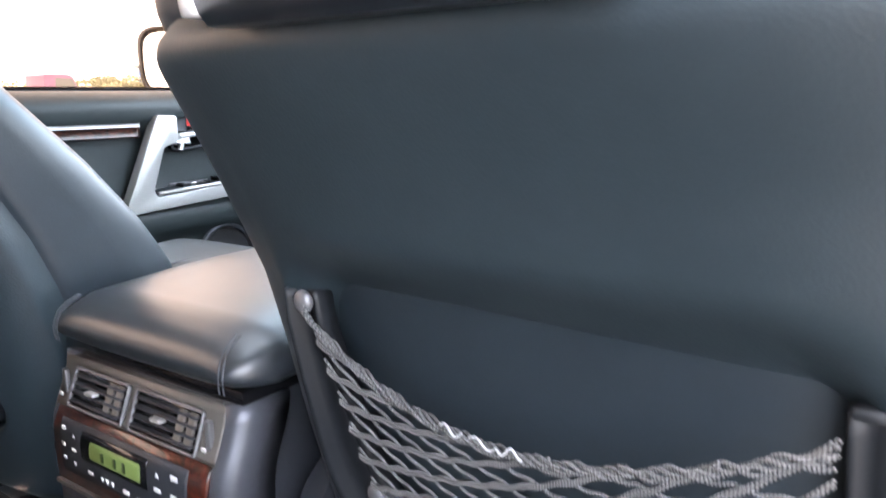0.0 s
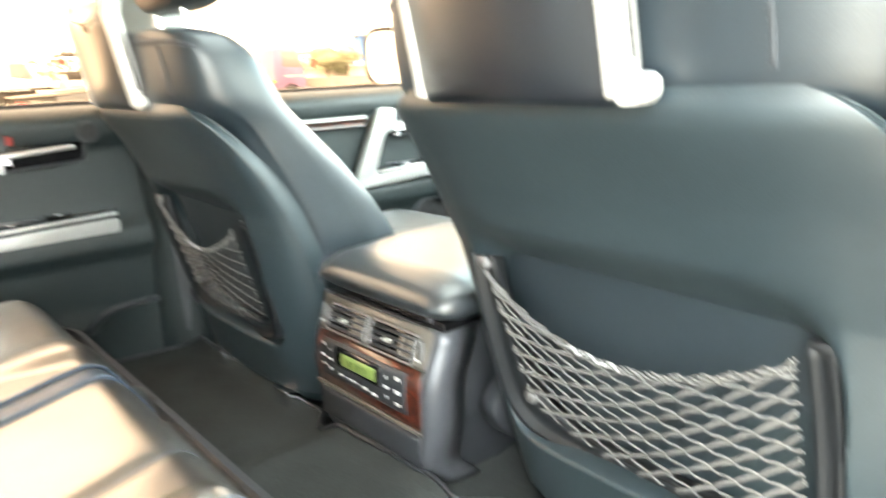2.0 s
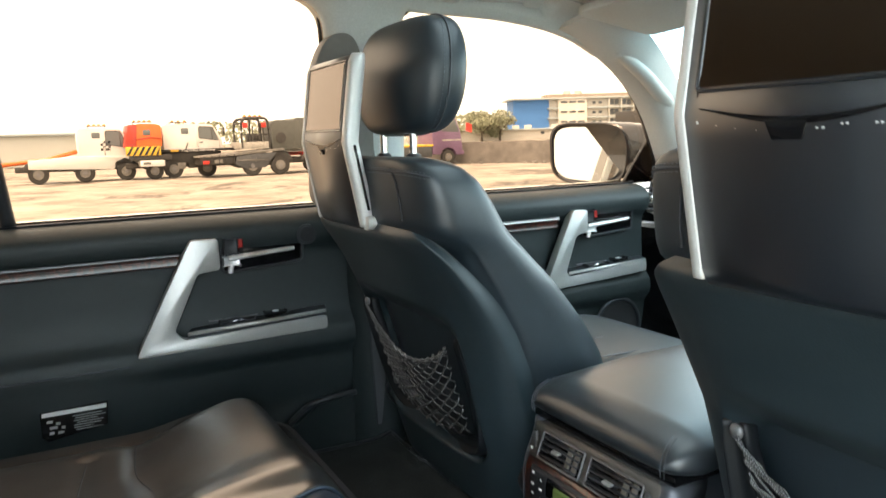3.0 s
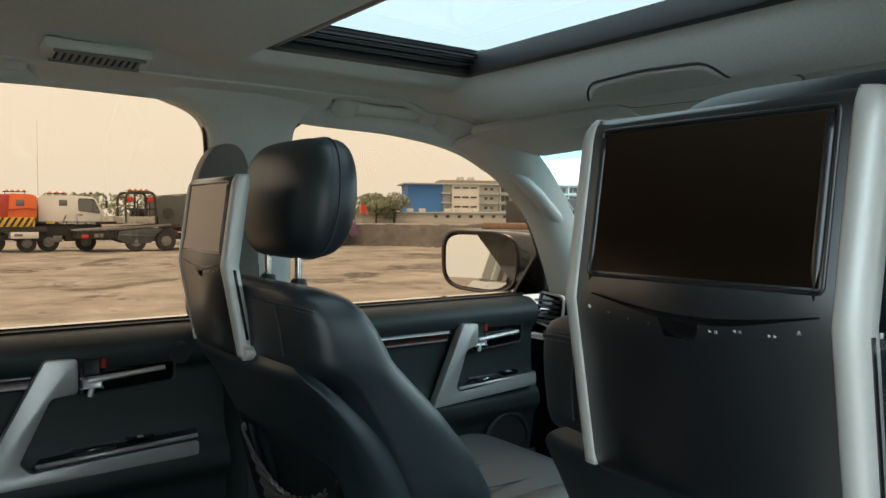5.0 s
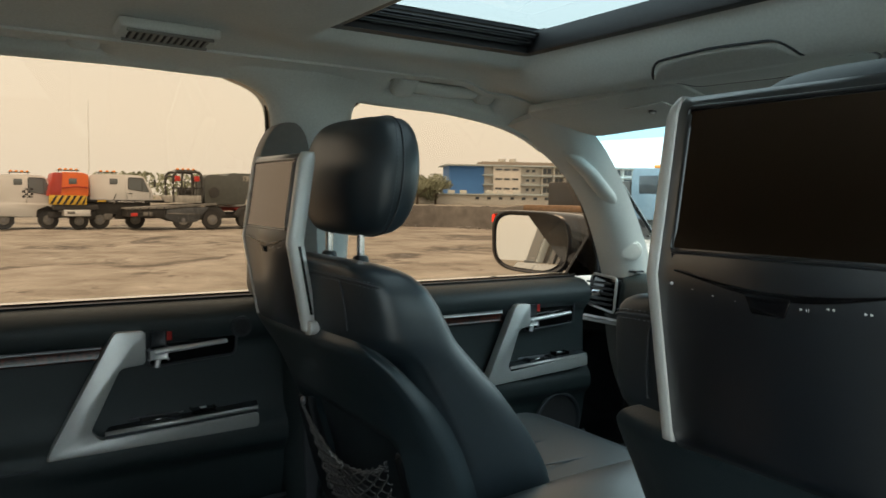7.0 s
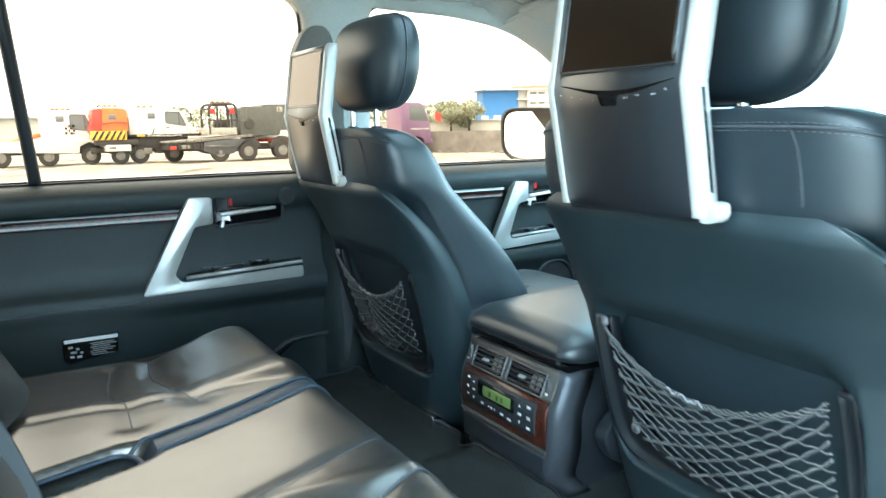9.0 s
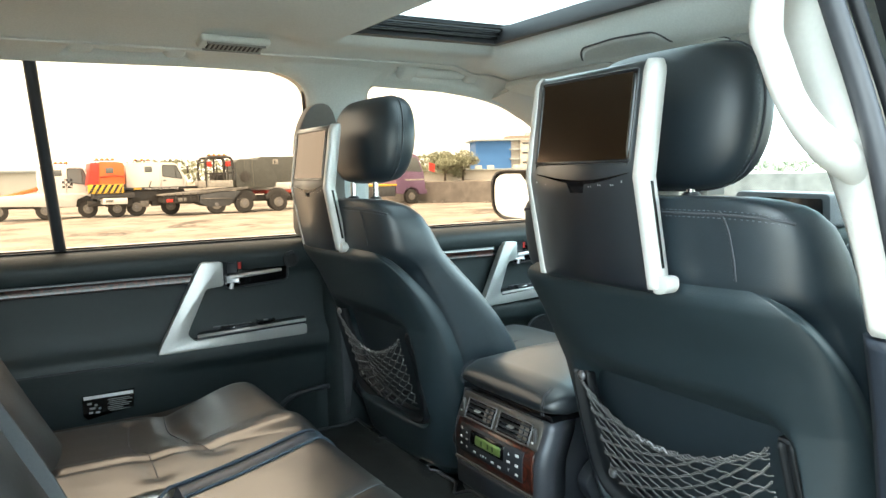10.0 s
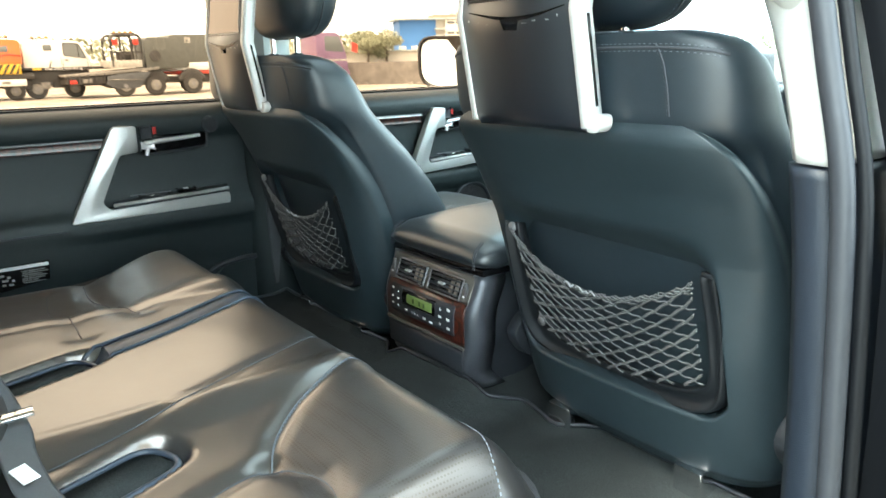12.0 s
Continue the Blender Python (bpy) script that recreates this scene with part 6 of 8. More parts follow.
def build_dash():
    t = thing("dashboard", "dark soft-touch dashboard with silver-rimmed vents", "dashboard")

    def f(u, v):
        x = -0.80 + 1.60 * u
        prof = spl[int(round(v * (len(spl) - 1)))]
        hood = 0.05 * math.exp(-((x - 0.44) / 0.17) ** 2) * smooth01(prof.y, 1.24, 1.30)
        return (x, prof.x + 0.03 * (2 * u - 1) ** 2, prof.y + hood)
    spl = spline([Vector((1.30, 0.80, 0)), Vector((1.16, 0.95, 0)), Vector((1.10, 1.08, 0)), Vector((1.075, 1.20, 0)), Vector((1.075, 1.28, 0)), Vector((1.10, 1.318, 0)), Vector((1.20, 1.328, 0)), Vector((1.40, 1.31, 0)), Vector((1.46, 1.28, 0))], 6)
    part("panel", bm_sheet(f, 60, len(spl) - 1, 0.01), TRIM, t, angle=70)
    for s in (-1, 1):
        o = rounded([(s * 0.745, 1.085, 1.214), (s * 0.86, 1.095, 1.228), (s * 0.84, 1.095, 1.318), (s * 0.735, 1.085, 1.312)], 0.012, 4)
        v = part("vent", bm_prism(o, (0, 0.03, 0), 0.002), GLOSSBLACK, t, "square black side vent")
        part("vent_rim", bm_tube([Vector((p.x, p.y - 0.002, p.z)) for p in o], 0.004, 6, closed=True, up=(0, 1, 0)), SILVER, v, "satin silver vent rim")
        for k in range(5):
            z = 1.233 + 0.015 * k
            part("slat", bm_box(s * 0.752, s * 0.846, 1.076, 1.088, z, z + 0.004, 0.001, 1), PLASTIC, v)
        part("vent_tab", bm_box(s * 0.785, s * 0.815, 1.070, 1.08, 1.265, 1.271, 0.002), CHROME, v)
        part("silver_strip", bm_box(s * 0.60, s * 0.86, 1.074, 1.084, 1.185, 1.195, 0.003), SILVER, t, "satin silver strip under the vent")
        part("defrost_slot", bm_box(s * 0.70, s * 0.78, 1.12, 1.15, 1.330, 1.334, 0.001, 1), PLASTIC, t)
    cd = part("centre_display", bm_prism(rounded([(-0.165, 1.07, 1.325), (0.13, 1.07, 1.325), (0.12, 1.08, 1.410), (-0.145, 1.08, 1.416)], 0.014, 4), (0, 0.09, 0.0), 0.006, 2), PLASTIC, t, "dark centre display hood on the dashboard")
    part("display_glass", bm_prism(rounded([(-0.145, 1.0665, 1.345), (0.11, 1.0665, 1.345), (0.103, 1.0735, 1.398), (-0.13, 1.0735, 1.402)], 0.006, 3), (0, 0.004, 0)), GLOSSBLACK, cd)
    for x, w in ((-0.11, 0.018), (-0.075, 0.010), (0.0, 0.016)):
        part("display_mark", bm_box(x, x + w, 1.069, 1.072, 1.384, 1.388, 0.0004, 1), SILVERDARK, cd)
    part("display_hood", bm_box(0.30, 0.60, 1.05, 1.14, 1.325, 1.375, 0.015, 3), PLASTIC, t, "instrument hood")
    part("instrument_glass", bm_box(0.32, 0.58, 1.044, 1.05, 1.29, 1.36, 0.004), GLOSSBLACK, t)
    # steering wheel
    w = thing("steering_wheel", "dark leather steering wheel with silver spokes", "steering wheel")
    c, nrm = Vector((0.44, 0.86, 1.20)), Vector((0, -0.92, 0.38)).normalized()
    a1 = Vector((1, 0, 0))
    a2 = nrm.cross(a1).normalized()
    part("rim", bm_tube([c + a1 * 0.19 * math.cos(q) + a2 * 0.19 * math.sin(q) for q in [2 * math.pi * k / 48 for k in range(48)]], 0.015, 10, closed=True, up=nrm), LEATHER, w)
    part("hub", bm_cyl(c - nrm * 0.05, c + nrm * 0.01, 0.075, 0.065, 24, 0.01), PLASTIC, w)
    for q in (0.1, math.pi - 0.1, -math.pi / 2):
        part("spoke", bm_tube([c + a1 * 0.06 * math.cos(q) + a2 * 0.06 * math.sin(q), c + a1 * 0.18 * math.cos(q) + a2 * 0.18 * math.sin(q)], 0.016, 8, flat=0.5, up=nrm), SILVERDARK, w)
    part("column", bm_cyl(c - nrm * 0.05, c - nrm * 0.28, 0.05, n=20), PLASTIC, w)


build_dash()


def build_mirror(s):
    t = thing("door_mirror", "black door mirror reflecting the car's flank", "door mirror", "door mirrors")
    turn = radians(MIRROR_TURN)
    o, du = Vector((-1.245, 1.030, 0)), Vector((math.cos(turn), math.sin(turn), 0))
    fwd = Vector((0.30, 0.95, 0)).normalized()
    pts2 = [(0.0, 1.335), (0.045, 1.297), (0.205, 1.284), (0.262, 1.315), (0.275, 1.40), (0.258, 1.468), (0.205, 1.489), (0.03, 1.493), (-0.004, 1.462)]
    prof = rounded([(u, 0, z) for u, z in pts2], 0.04, 5)
    cen = Vector((0.135, 0, 1.39))

    def at(p, g, dep, side=0.0):
        u, z = cen.x + (p.x - cen.x) * g + side, cen.z + (p.z - cen.z) * g
        q = o + du * u + fwd * dep
        return Vector((s * -1 * q.x, q.y, z))
    rings = [[at(p, g, d, w) for p in prof] for g, d, w in ((0.86, 0.016, 0), (0.93, 0.002, 0), (0.985, 0.0, 0), (1.0, 0.012, 0), (1.0, 0.05, 0.004), (0.95, 0.10, 0.015), (0.82, 0.15, 0.03), (0.55, 0.19, 0.045), (0.15, 0.205, 0.05))]
    part("housing", bm_loft(rings), PAINT, t, "glossy black mirror housing", angle=60)
    part("stalk", bm_tube(spline([(s * 0.99, 1.17, 1.34), (s * 0.92, 1.15, 1.335), (s * 0.84, 1.13, 1.33)], 6), 0.034, 12, flat=0.8), PLASTIC, t)
    # the glass looks back along the flank
    glass_pts = [at(p, 0.85, 0.012, -0.012) for p in prof]
    c = sum(glass_pts, Vector()) / len(glass_pts)
    bm = bm_prism(glass_pts, Vector((0, 0.004, 0)))
    bm.transform(Matrix.Translation(c) @ Matrix.Rotation(radians(s * -3.0), 4, 'Z') @ Matrix.Rotation(radians(MIRROR_TILT), 4, Vector((s * -du.x, du.y, 0))) @ Matrix.Translation(-c))
    part("glass", bm, MIRRORGLASS, t, "mirror glass")
    sail = [(s * 0.84, 0.985, 1.312), (s * 0.84, 1.12, 1.312), (s * 0.815, 1.10, 1.40), (s * 0.805, 1.06, 1.455)]
    part("sail", bm_prism(sail, (s * 0.012, 0, 0), 0.002), GLOSSBLACK, t)


MIRROR_TILT, MIRROR_TURN = -2.5, 25.0
build_mirror(-1)

# ---- near side of the car: pillar, open rear door, front door ----


def near_pillar():
    rows = []
    for z in (1.308, 1.40, 1.50, 1.60, 1.70, 1.775):
        xo = table([(1.308, 0.822), (1.40, 0.800), (1.50, 0.777), (1.60, 0.745), (1.70, 0.718), (1.80, 0.690)], z)[0]
        k = 0.10 * smooth01(z, 1.70, 1.775)
        w = 0.058 + 0.034 * smooth01(z, 1.42, 1.60)
        rows.append(((xo, 0.082 - k, z), (xo - w, 0.094 - k, z), (xo - w + 0.008, 0.27 + k, z), (xo, 0.285 + k, z)))
    pillar("pillar_right", rows, "pale grey upper door pillar trim")
    rows = [((xo + 0.022, 0.080, z), (xo + 0.022 - w, 0.092, z), (xo + 0.022 - w, 0.27, z), (xo + 0.022, 0.285, z)) for z, xo, w in ((0.70, 0.835, 0.062), (0.93, 0.828, 0.060), (1.06, 0.822, 0.058), (1.20, 0.814, 0.060), (1.304, 0.800, 0.060))]
    pillar("pillar_foot_right", rows, "dark blue-grey lower door pillar trim", LOWERTRIM)
    s = thing("door_seal", "grey rubber weatherstrip round the open doorway", "weatherstrip", kind="structure")
    pts = [(0.870, 0.070, 0.70), (0.862, 0.068, 0.93), (0.856, 0.068, 1.06), (0.848, 0.068, 1.20), (0.838, 0.068, 1.305), (0.816, 0.068, 1.40), (0.793, 0.066, 1.50), (0.762, 0.062, 1.60), (0.734, 0.045, 1.69), (0.712, -0.02, 1.745), (0.705, -0.30, 1.757), (0.700, -0.95, 1.752)]
    part("strip", bm_tube(spline(pts, 6), 0.012, 10, flat=0.8, up=(0, 1, 0)), RUBBER, s)
    part("strip_lip", bm_tube([Vector(p) + Vector((0.016, 0.012, 0)) for p in spline(pts, 6)], 0.007, 8), JAMB, s)
    g = thing("pillar_grab_handle", "pale grey upright grab handle on the door pillar", "grab handle")
    part("grip", bm_tube(spline([(0.735, 0.115, 1.700), (0.712, 0.070, 1.694), (0.694, 0.047, 1.665), (0.695, 0.036, 1.62), (0.707, 0.032, 1.592), (0.727, 0.032, 1.545), (0.743, 0.044, 1.512), (0.754, 0.068, 1.490), (0.762, 0.100, 1.472)], 10), 0.0165, 18, flat=0.9, taper=lambda q: 1.0 + 0.22 * smooth01(q, 0.6, 0.95)), PILLAR, g)
    part("upper_mount", bm_tube(spline([(0.706, 0.064, 1.690), (0.724, 0.092, 1.698), (0.738, 0.12, 1.702)], 6), 0.024, 14, flat=0.8), PILLAR, g)
    part("lower_mount", bm_tube(spline([(0.750, 0.060, 1.496), (0.757, 0.082, 1.482), (0.763, 0.110, 1.470)], 6), 0.021, 14, flat=0.85), PILLAR, g)
    # painted jamb outside the seal
    rows = []
    for z in (0.55, 0.8, 1.05, 1.30, 1.45, 1.60, 1.75):
        xo = (0.88 if z < 1.30 else side_x(z) + 0.036)
        xb = (0.965 if z < 1.2 else side_x(z) + 0.085)
        rows.append([(xo, 0.092, z), (xb, 0.125, z), (xb + 0.004, 0.17, z), (xo, 0.26, z)])
    p = part("door_jamb", bm_loft(rows), JAMB)
    tagged(p, "glossy black painted door jamb", "car body", kind="structure")
    h = thing("door_hinge", "black steel door hinge on the jamb", "hinge", "door hinges", kind="structure")
    part("leaf", bm_box(0.90, 0.97, 0.085, 0.115, 0.86, 0.93, 0.006), PAINT, h)
    part("pin", bm_cyl((0.965, 0.09, 0.85), (0.965, 0.09, 0.94), 0.009, n=12), SILVERDARK, h)
    copy_thing(h, pose(0, 0, 0.30))


LOWERTRIM = material("blue_grey_lower_trim", (0.012, 0.018, 0.029), 0.5, noise_scale=90, amount=0.08, large=0.12, bump=0.12, bump_scale=700)
near_pillar()


def build_right_side():
    front = build_door(1, True, 0.200, 1.005)
    glass_pane("glass", 1, [(0.25, 1.31)] + [(1.105, 1.315)] + FRONT_EDGE[-2::-1] + [(0.27, 1.75)], GLASS_CLEAR, front)
    frame_tube("window_frame", 1, [(0.30, 1.31), (0.285, 1.5), (0.275, 1.70), (0.30, 1.755), (0.36, 1.766)] + [(y, z + 0.012) for y, z in FRONT_EDGE[1:]], 0.013, 0.014, RUBBER, front, 0.004)
    rear = build_door(1, False, -0.95, 0.118)
    glass_pane("glass", 1, [(-0.95, 1.31), (0.11, 1.31), (0.09, 1.71), (0.05, 1.748), (-0.95, 1.748)], GLASS_SIDE, rear)
    frame_tube("window_frame", 1, [(-0.95, 1.757), (-0.4, 1.757), (0.02, 1.755), (0.085, 1.735), (0.11, 1.68), (0.115, 1.5), (0.118, 1.31)], 0.03, 0.03, PAINT, rear, 0.01, "black painted window frame")
    frame_tube("frame_seal", 1, [(-0.95, 1.745), (-0.4, 1.745), (0.0, 1.742), (0.06, 1.722), (0.085, 1.67), (0.09, 1.5), (0.095, 1.31)], 0.012, 0.02, CHROME, rear, -0.012, "bright window trim")
    hinge = Vector((0.968, 0.125, 0))
    rear.matrix_world = Matrix.Translation(hinge + Vector((0.045, 0.0, 0))) @ pose(0, 0, 0, 0, 0, 77) @ Matrix.Translation(-hinge)
    tagged(rear, "dark rear car door standing wide open with satin handle")


GLASS_CLEAR = glass("front_side_glass", (0.84, 0.88, 0.85))
build_right_side()

# ---- rear quarters and tail of the car ----


def build_tail():
    for s in (-1, 1):
        y1 = -1.02 if s < 0 else -0.97
        nm = "left" if s < 0 else "right"
        p = part(f"quarter_trim_{nm}", bm_sheet(lambda u, v: (s * (0.80 + 0.02 * v), -2.30 + (y1 + 2.30) * u, 0.70 + 0.61 * v), 10, 8, 0.05), TRIM)
        tagged(p, "dark luggage bay side trim", "car trim", kind="structure")
        p = part(f"quarter_panel_{nm}", bm_sheet(lambda u, v: (s * (0.955 + 0.025 * math.sin(math.pi * v) - 0.085 * smooth01(v, 0.86, 1.0)), -2.35 + (y1 + 2.35) * u, 0.55 + 0.765 * v), 10, 20, 0.01), PAINT)
        tagged(p, "glossy black rear body side", "car body", kind="structure")
        q = thing("quarter_window", "tinted fixed rear side window", "car window", "quarter windows")
        glass_pane("glass", s, [(-2.1, 1.31), (y1 - 0.13, 1.31), (y1 - 0.11, 1.748), (-2.1, 1.748)], GLASS_DARK, q)
        frame_tube("seal", s, [(-2.1, 1.32), (-1.6, 1.32), (y1 - 0.13, 1.32), (y1 - 0.12, 1.5), (y1 - 0.11, 1.745), (-1.6, 1.755), (-2.1, 1.755)], 0.012, 0.012, RUBBER, q)
        pillar(f"pillar_rear_{nm}", [((s * (side_x(z) + 0.03), y1 - 0.14, z), (s * (side_x(z) - 0.04), y1 - 0.13, z), (s * (side_x(z) - 0.04), y1 - 0.005, z), (s * (side_x(z) + 0.03), y1, z)) for z in (1.30, 1.45, 1.6, 1.77)], "grey rear pillar trim", HEADLINER)
        p = part(f"front_wing_{nm}", bm_sheet(lambda u, v: (s * (0.955 + 0.025 * math.sin(math.pi * v) - 0.10 * smooth01(v, 0.8, 1.0) - 0.12 * u), 1.07 + 1.15 * u, 0.55 + (0.70 - 0.12 * u) * v), 10, 16, 0.01), PAINT)
        tagged(p, "glossy black front wing", "car body", kind="structure")
    p = part("bonnet", bm_sheet(lambda u, v: (-0.88 + 1.76 * u, 1.40 + 0.85 * v, 1.27 - 0.13 * v ** 1.6 - 0.05 * (2 * u - 1) ** 4), 16, 10, 0.02), PAINT)
    tagged(p, "glossy black bonnet", "car body", kind="structure")
    p = part("tailgate", bm_box(-0.82, 0.82, -2.40, -2.32, 0.60, 1.30, 0.03), PAINT)
    tagged(p, "dark tailgate", "car body", kind="structure")
    q = thing("rear_window", "tinted rear window of the tailgate", "car window")
    bm = bmesh.new()
    bm.faces.new([bm.verts.new(v) for v in ((-0.74, -2.36, 1.30), (0.74, -2.36, 1.30), (0.62, -2.28, 1.76), (-0.62, -2.28, 1.76))])
    part("glass", bm, GLASS_DARK, q)
    # bulkhead under the dashboard, and wheels that carry the car
    p = part("bulkhead", bm_box(-0.86, 0.86, 1.40, 1.46, 0.60, 1.27, 0.01), PLASTIC)
    tagged(p, "dark bulkhead under the dashboard", "bulkhead", kind="structure")
    for sx in (-1, 1):
        for y in (1.55, -1.35):
            w = thing("car_wheel", "black tyre on an alloy rim", "wheel", "car wheels", kind="structure")
            part("tyre", bm_cyl((sx * 0.72, y, 0.385), (sx * 0.96, y, 0.385), 0.385, n=40, bevel=0.04), TYRE, w)
            part("rim", bm_cyl((sx * 0.95, y, 0.385), (sx * 0.965, y, 0.385), 0.235, 0.22, 32, 0.006), SILVERDARK, w)


# tyre black lifted a little to imitate haze over the far trucks
TYRE = material("tyre_rubber", (0.04, 0.039, 0.037), 0.85, noise_scale=40, amount=0.2, large=0.2)
build_tail()

# ---- recovery trucks across the lot ----
TRUCKWHITE = material("white_truck_paint", (0.72, 0.72, 0.70), 0.4, noise_scale=3, amount=0.08, large=0.14, large_scale=1.1)
TRUCKORANGE = material("orange_truck_paint", (0.75, 0.15, 0.03), 0.4, noise_scale=3, amount=0.1, large=0.12)
TRUCKRED = material("red_truck_paint", (0.45, 0.05, 0.03), 0.45, large=0.15)
TRUCKDARK = material("dark_green_grey_paint", (0.085, 0.092, 0.085), 0.5, noise_scale=3, amount=0.15, large=0.2)
# chassis black and bed steel: grime and wear, base lightened to imitate haze
CHASSIS = material("hazed_grimy_chassis", (0.055, 0.053, 0.050), 0.75, noise_scale=8, amount=0.3, large=0.2)
BEDGREY = material("worn_bed_steel", (0.23, 0.225, 0.21), 0.55, metal=0.2, noise_scale=6, amount=0.2, large=0.25)
SKIRT = material("dark_blue_grey_steel", (0.075, 0.082, 0.09), 0.55, noise_scale=6, amount=0.2, large=0.2)
BEDPALE = material("scuffed_pale_paint", (0.50, 0.49, 0.45), 0.6, noise_scale=9, amount=0.45, large=0.35, large_scale=3)
CABGLASS = material("truck_window_glass", (0.11, 0.125, 0.13), 0.10, specular=0.8)
DARKGLASS = material("dark_window", (0.03, 0.035, 0.04), 0.08)
YELLOW = material("hazard_yellow", (0.65, 0.42, 0.04), 0.5, large=0.1)
BLACKPAINT = material("hazard_black", (0.015, 0.015, 0.015), 0.5)
AMBER = material("amber_beacon", (0.75, 0.26, 0.04), 0.3)
PURPLE = material("purple_van_paint", (0.17, 0.105, 0.19), 0.4, large=0.15)


def truck_wheel(t, x, y, r=0.40, w=0.24):
    tyre = part("tyre", bm_cyl((x - w / 2, y, r), (x + w / 2, y, r), r, n=28, bevel=0.03), TYRE, t)
    part("rim", bm_cyl((x + w / 2 - 0.02, y, r), (x + w / 2 + 0.008, y, r), r * 0.58, r * 0.5, 20), BEDGREY, tyre)
    part("hub", bm_cyl((x + w / 2, y, r), (x + w / 2 + 0.05, y, r), r * 0.2, n=12), SILVERDARK, tyre)


def cab(t, xf, y0, y1, z0, z1, paint, crew=0.0):
    """A forward-control cab that faces along +y, its near side at xf: raked screen, door with its window, mirror, roof bar.
    crew: how much of its length, from the rear, is a second row with a small square window."""
    w, L = 1.85, y1 - y0
    side = [(y0, z0), (y1 - 0.03, z0), (y1, z0 + 0.30), (y1 - 0.05, z0 + 0.46), (y1 - 0.36, z1 - 0.10), (y1 - 0.50, z1 - 0.02), (y1 - 1.1, z1 + 0.02), (y0 + 0.10, z1), (y0, z1 - 0.08)]
    o = rounded([(xf, y, z) for y, z in side], 0.09, 4)
    c = part("cab", bm_prism(o, (-w, 0, 0), 0.05, 3), paint, t, angle=50)
    h = z1 - z0
    win = [(y1 - 1.02, z0 + 0.45 * h), (y1 - 0.16, z0 + 0.34 * h), (y1 - 0.42, z1 - 0.13), (y1 - 1.02, z1 - 0.11)]
    pane = part("side_window", bm_prism(rounded([(xf + 0.006, y, z) for y, z in win], 0.07, 4), (-0.03, 0, 0)), CABGLASS, c, "side window")
    part("window_seal", bm_tube([Vector((xf + 0.006, p.y, p.z)) for p in rounded([(0, y, z) for y, z in win], 0.07, 4)], 0.016, 6, closed=True, up=(1, 0, 0)), CHASSIS, pane)
    part("window_post", bm_tube([(xf + 0.012, y1 - 0.44, z0 + 0.40 * h), (xf + 0.012, y1 - 0.47, z1 - 0.14)], 0.014, 6), CHASSIS, pane)
    screen = [(y1 - 0.075, z0 + 0.40 * h), (y1 - 0.365, z1 - 0.13)]
    part("windscreen", bm_prism([(xf - 0.15, screen[0][0] + 0.02, screen[0][1]), (xf - w + 0.15, screen[0][0] + 0.02, screen[0][1]), (xf - w + 0.22, screen[1][0] + 0.02, screen[1][1]), (xf - 0.22, screen[1][0] + 0.02, screen[1][1])], (0, -0.03, -0.01)), CABGLASS, c)
    for y in (y1 - 1.08, y1 - 0.13):
        part("door_gap", bm_tube([(xf + 0.001, y, z0 + 0.04), (xf + 0.001, y, z0 + 0.34 * h)], 0.008, 5), CHASSIS, c)
    part("door_handle", bm_box(xf, xf + 0.03, y1 - 1.02, y1 - 0.86, z0 + 0.26 * h, z0 + 0.30 * h, 0.008), CHASSIS, c)
    mirror = part("wing_mirror", bm_box(xf + 0.03, xf + 0.15, y1 + 0.02, y1 + 0.10, z0 + 0.55 * h, z0 + 0.85 * h, 0.02), CHASSIS, c)
    part("mirror_arm", bm_tube([(xf + 0.0, y1 - 0.25, z1 - 0.25), (xf + 0.09, y1 + 0.05, z0 + 0.8 * h)], 0.012, 6), CHASSIS, mirror)
    if crew:
        part("rear_side_window", bm_box(xf - 0.01, xf + 0.006, y0 + 0.55 * crew, y0 + 0.55 * crew + 0.32, z1 - 0.42, z1 - 0.17, 0.01), CABGLASS, c)
        part("panel_rib", bm_tube([(xf + 0.002, y0 + crew, z0 + 0.05), (xf + 0.002, y0 + crew, z1 - 0.06)], 0.012, 6), paint, c)
    beacon_bar(t, xf - 0.95, y0 + 0.42, y0 + 1.22 if L > 1.6 else y1 - 0.15, z1 + 0.03)
    return c


def beacon_bar(t, xc, y0, y1, z):
    """Lamps on a stand over the roof."""
    bar = part("beacon_bar", bm_box(xc - 0.30, xc + 0.30, y0, y1, z + 0.07, z + 0.095, 0.01), CHASSIS, t, "dark beacon stand")
    for y in (y0 + 0.06, y1 - 0.06):
        part("stand_leg", bm_cyl((xc, y, z - 0.05), (xc, y, z + 0.08), 0.015, n=8), CHASSIS, bar)
    n = max(2, int((y1 - y0) / 0.2))
    for k in range(n):
        y = y0 + (y1 - y0) * (k + 0.5) / n
        part("beacon", bm_cyl((xc + 0.12, y, z + 0.095), (xc + 0.12, y, z + 0.165), 0.075, 0.055, 12, 0.012), AMBER, bar, "amber beacon")


def hazard_board(t, x, y0, y1, z0, z1, n):
    b = part("hazard_board", bm_box(x - 0.03, x, y0, y1, z0, z1, 0.008), YELLOW, t, "yellow and black striped board")
    st = (y1 - y0) / n
    for k in range(n):
        ya = y0 + st * k
        h = z1 - z0
        lean = min(h * 0.8, st)
        part("stripe", bm_prism([(x + 0.003, ya + a, z) for a, z in ((0.02, z0 + 0.01), (0.02 + st * 0.45, z0 + 0.01), (min(st * 0.45 + lean, y1 - ya - 0.01), z1 - 0.01), (min(lean, y1 - ya - 0.02), z1 - 0.01))], (-0.006, 0, 0)), BLACKPAINT, b)


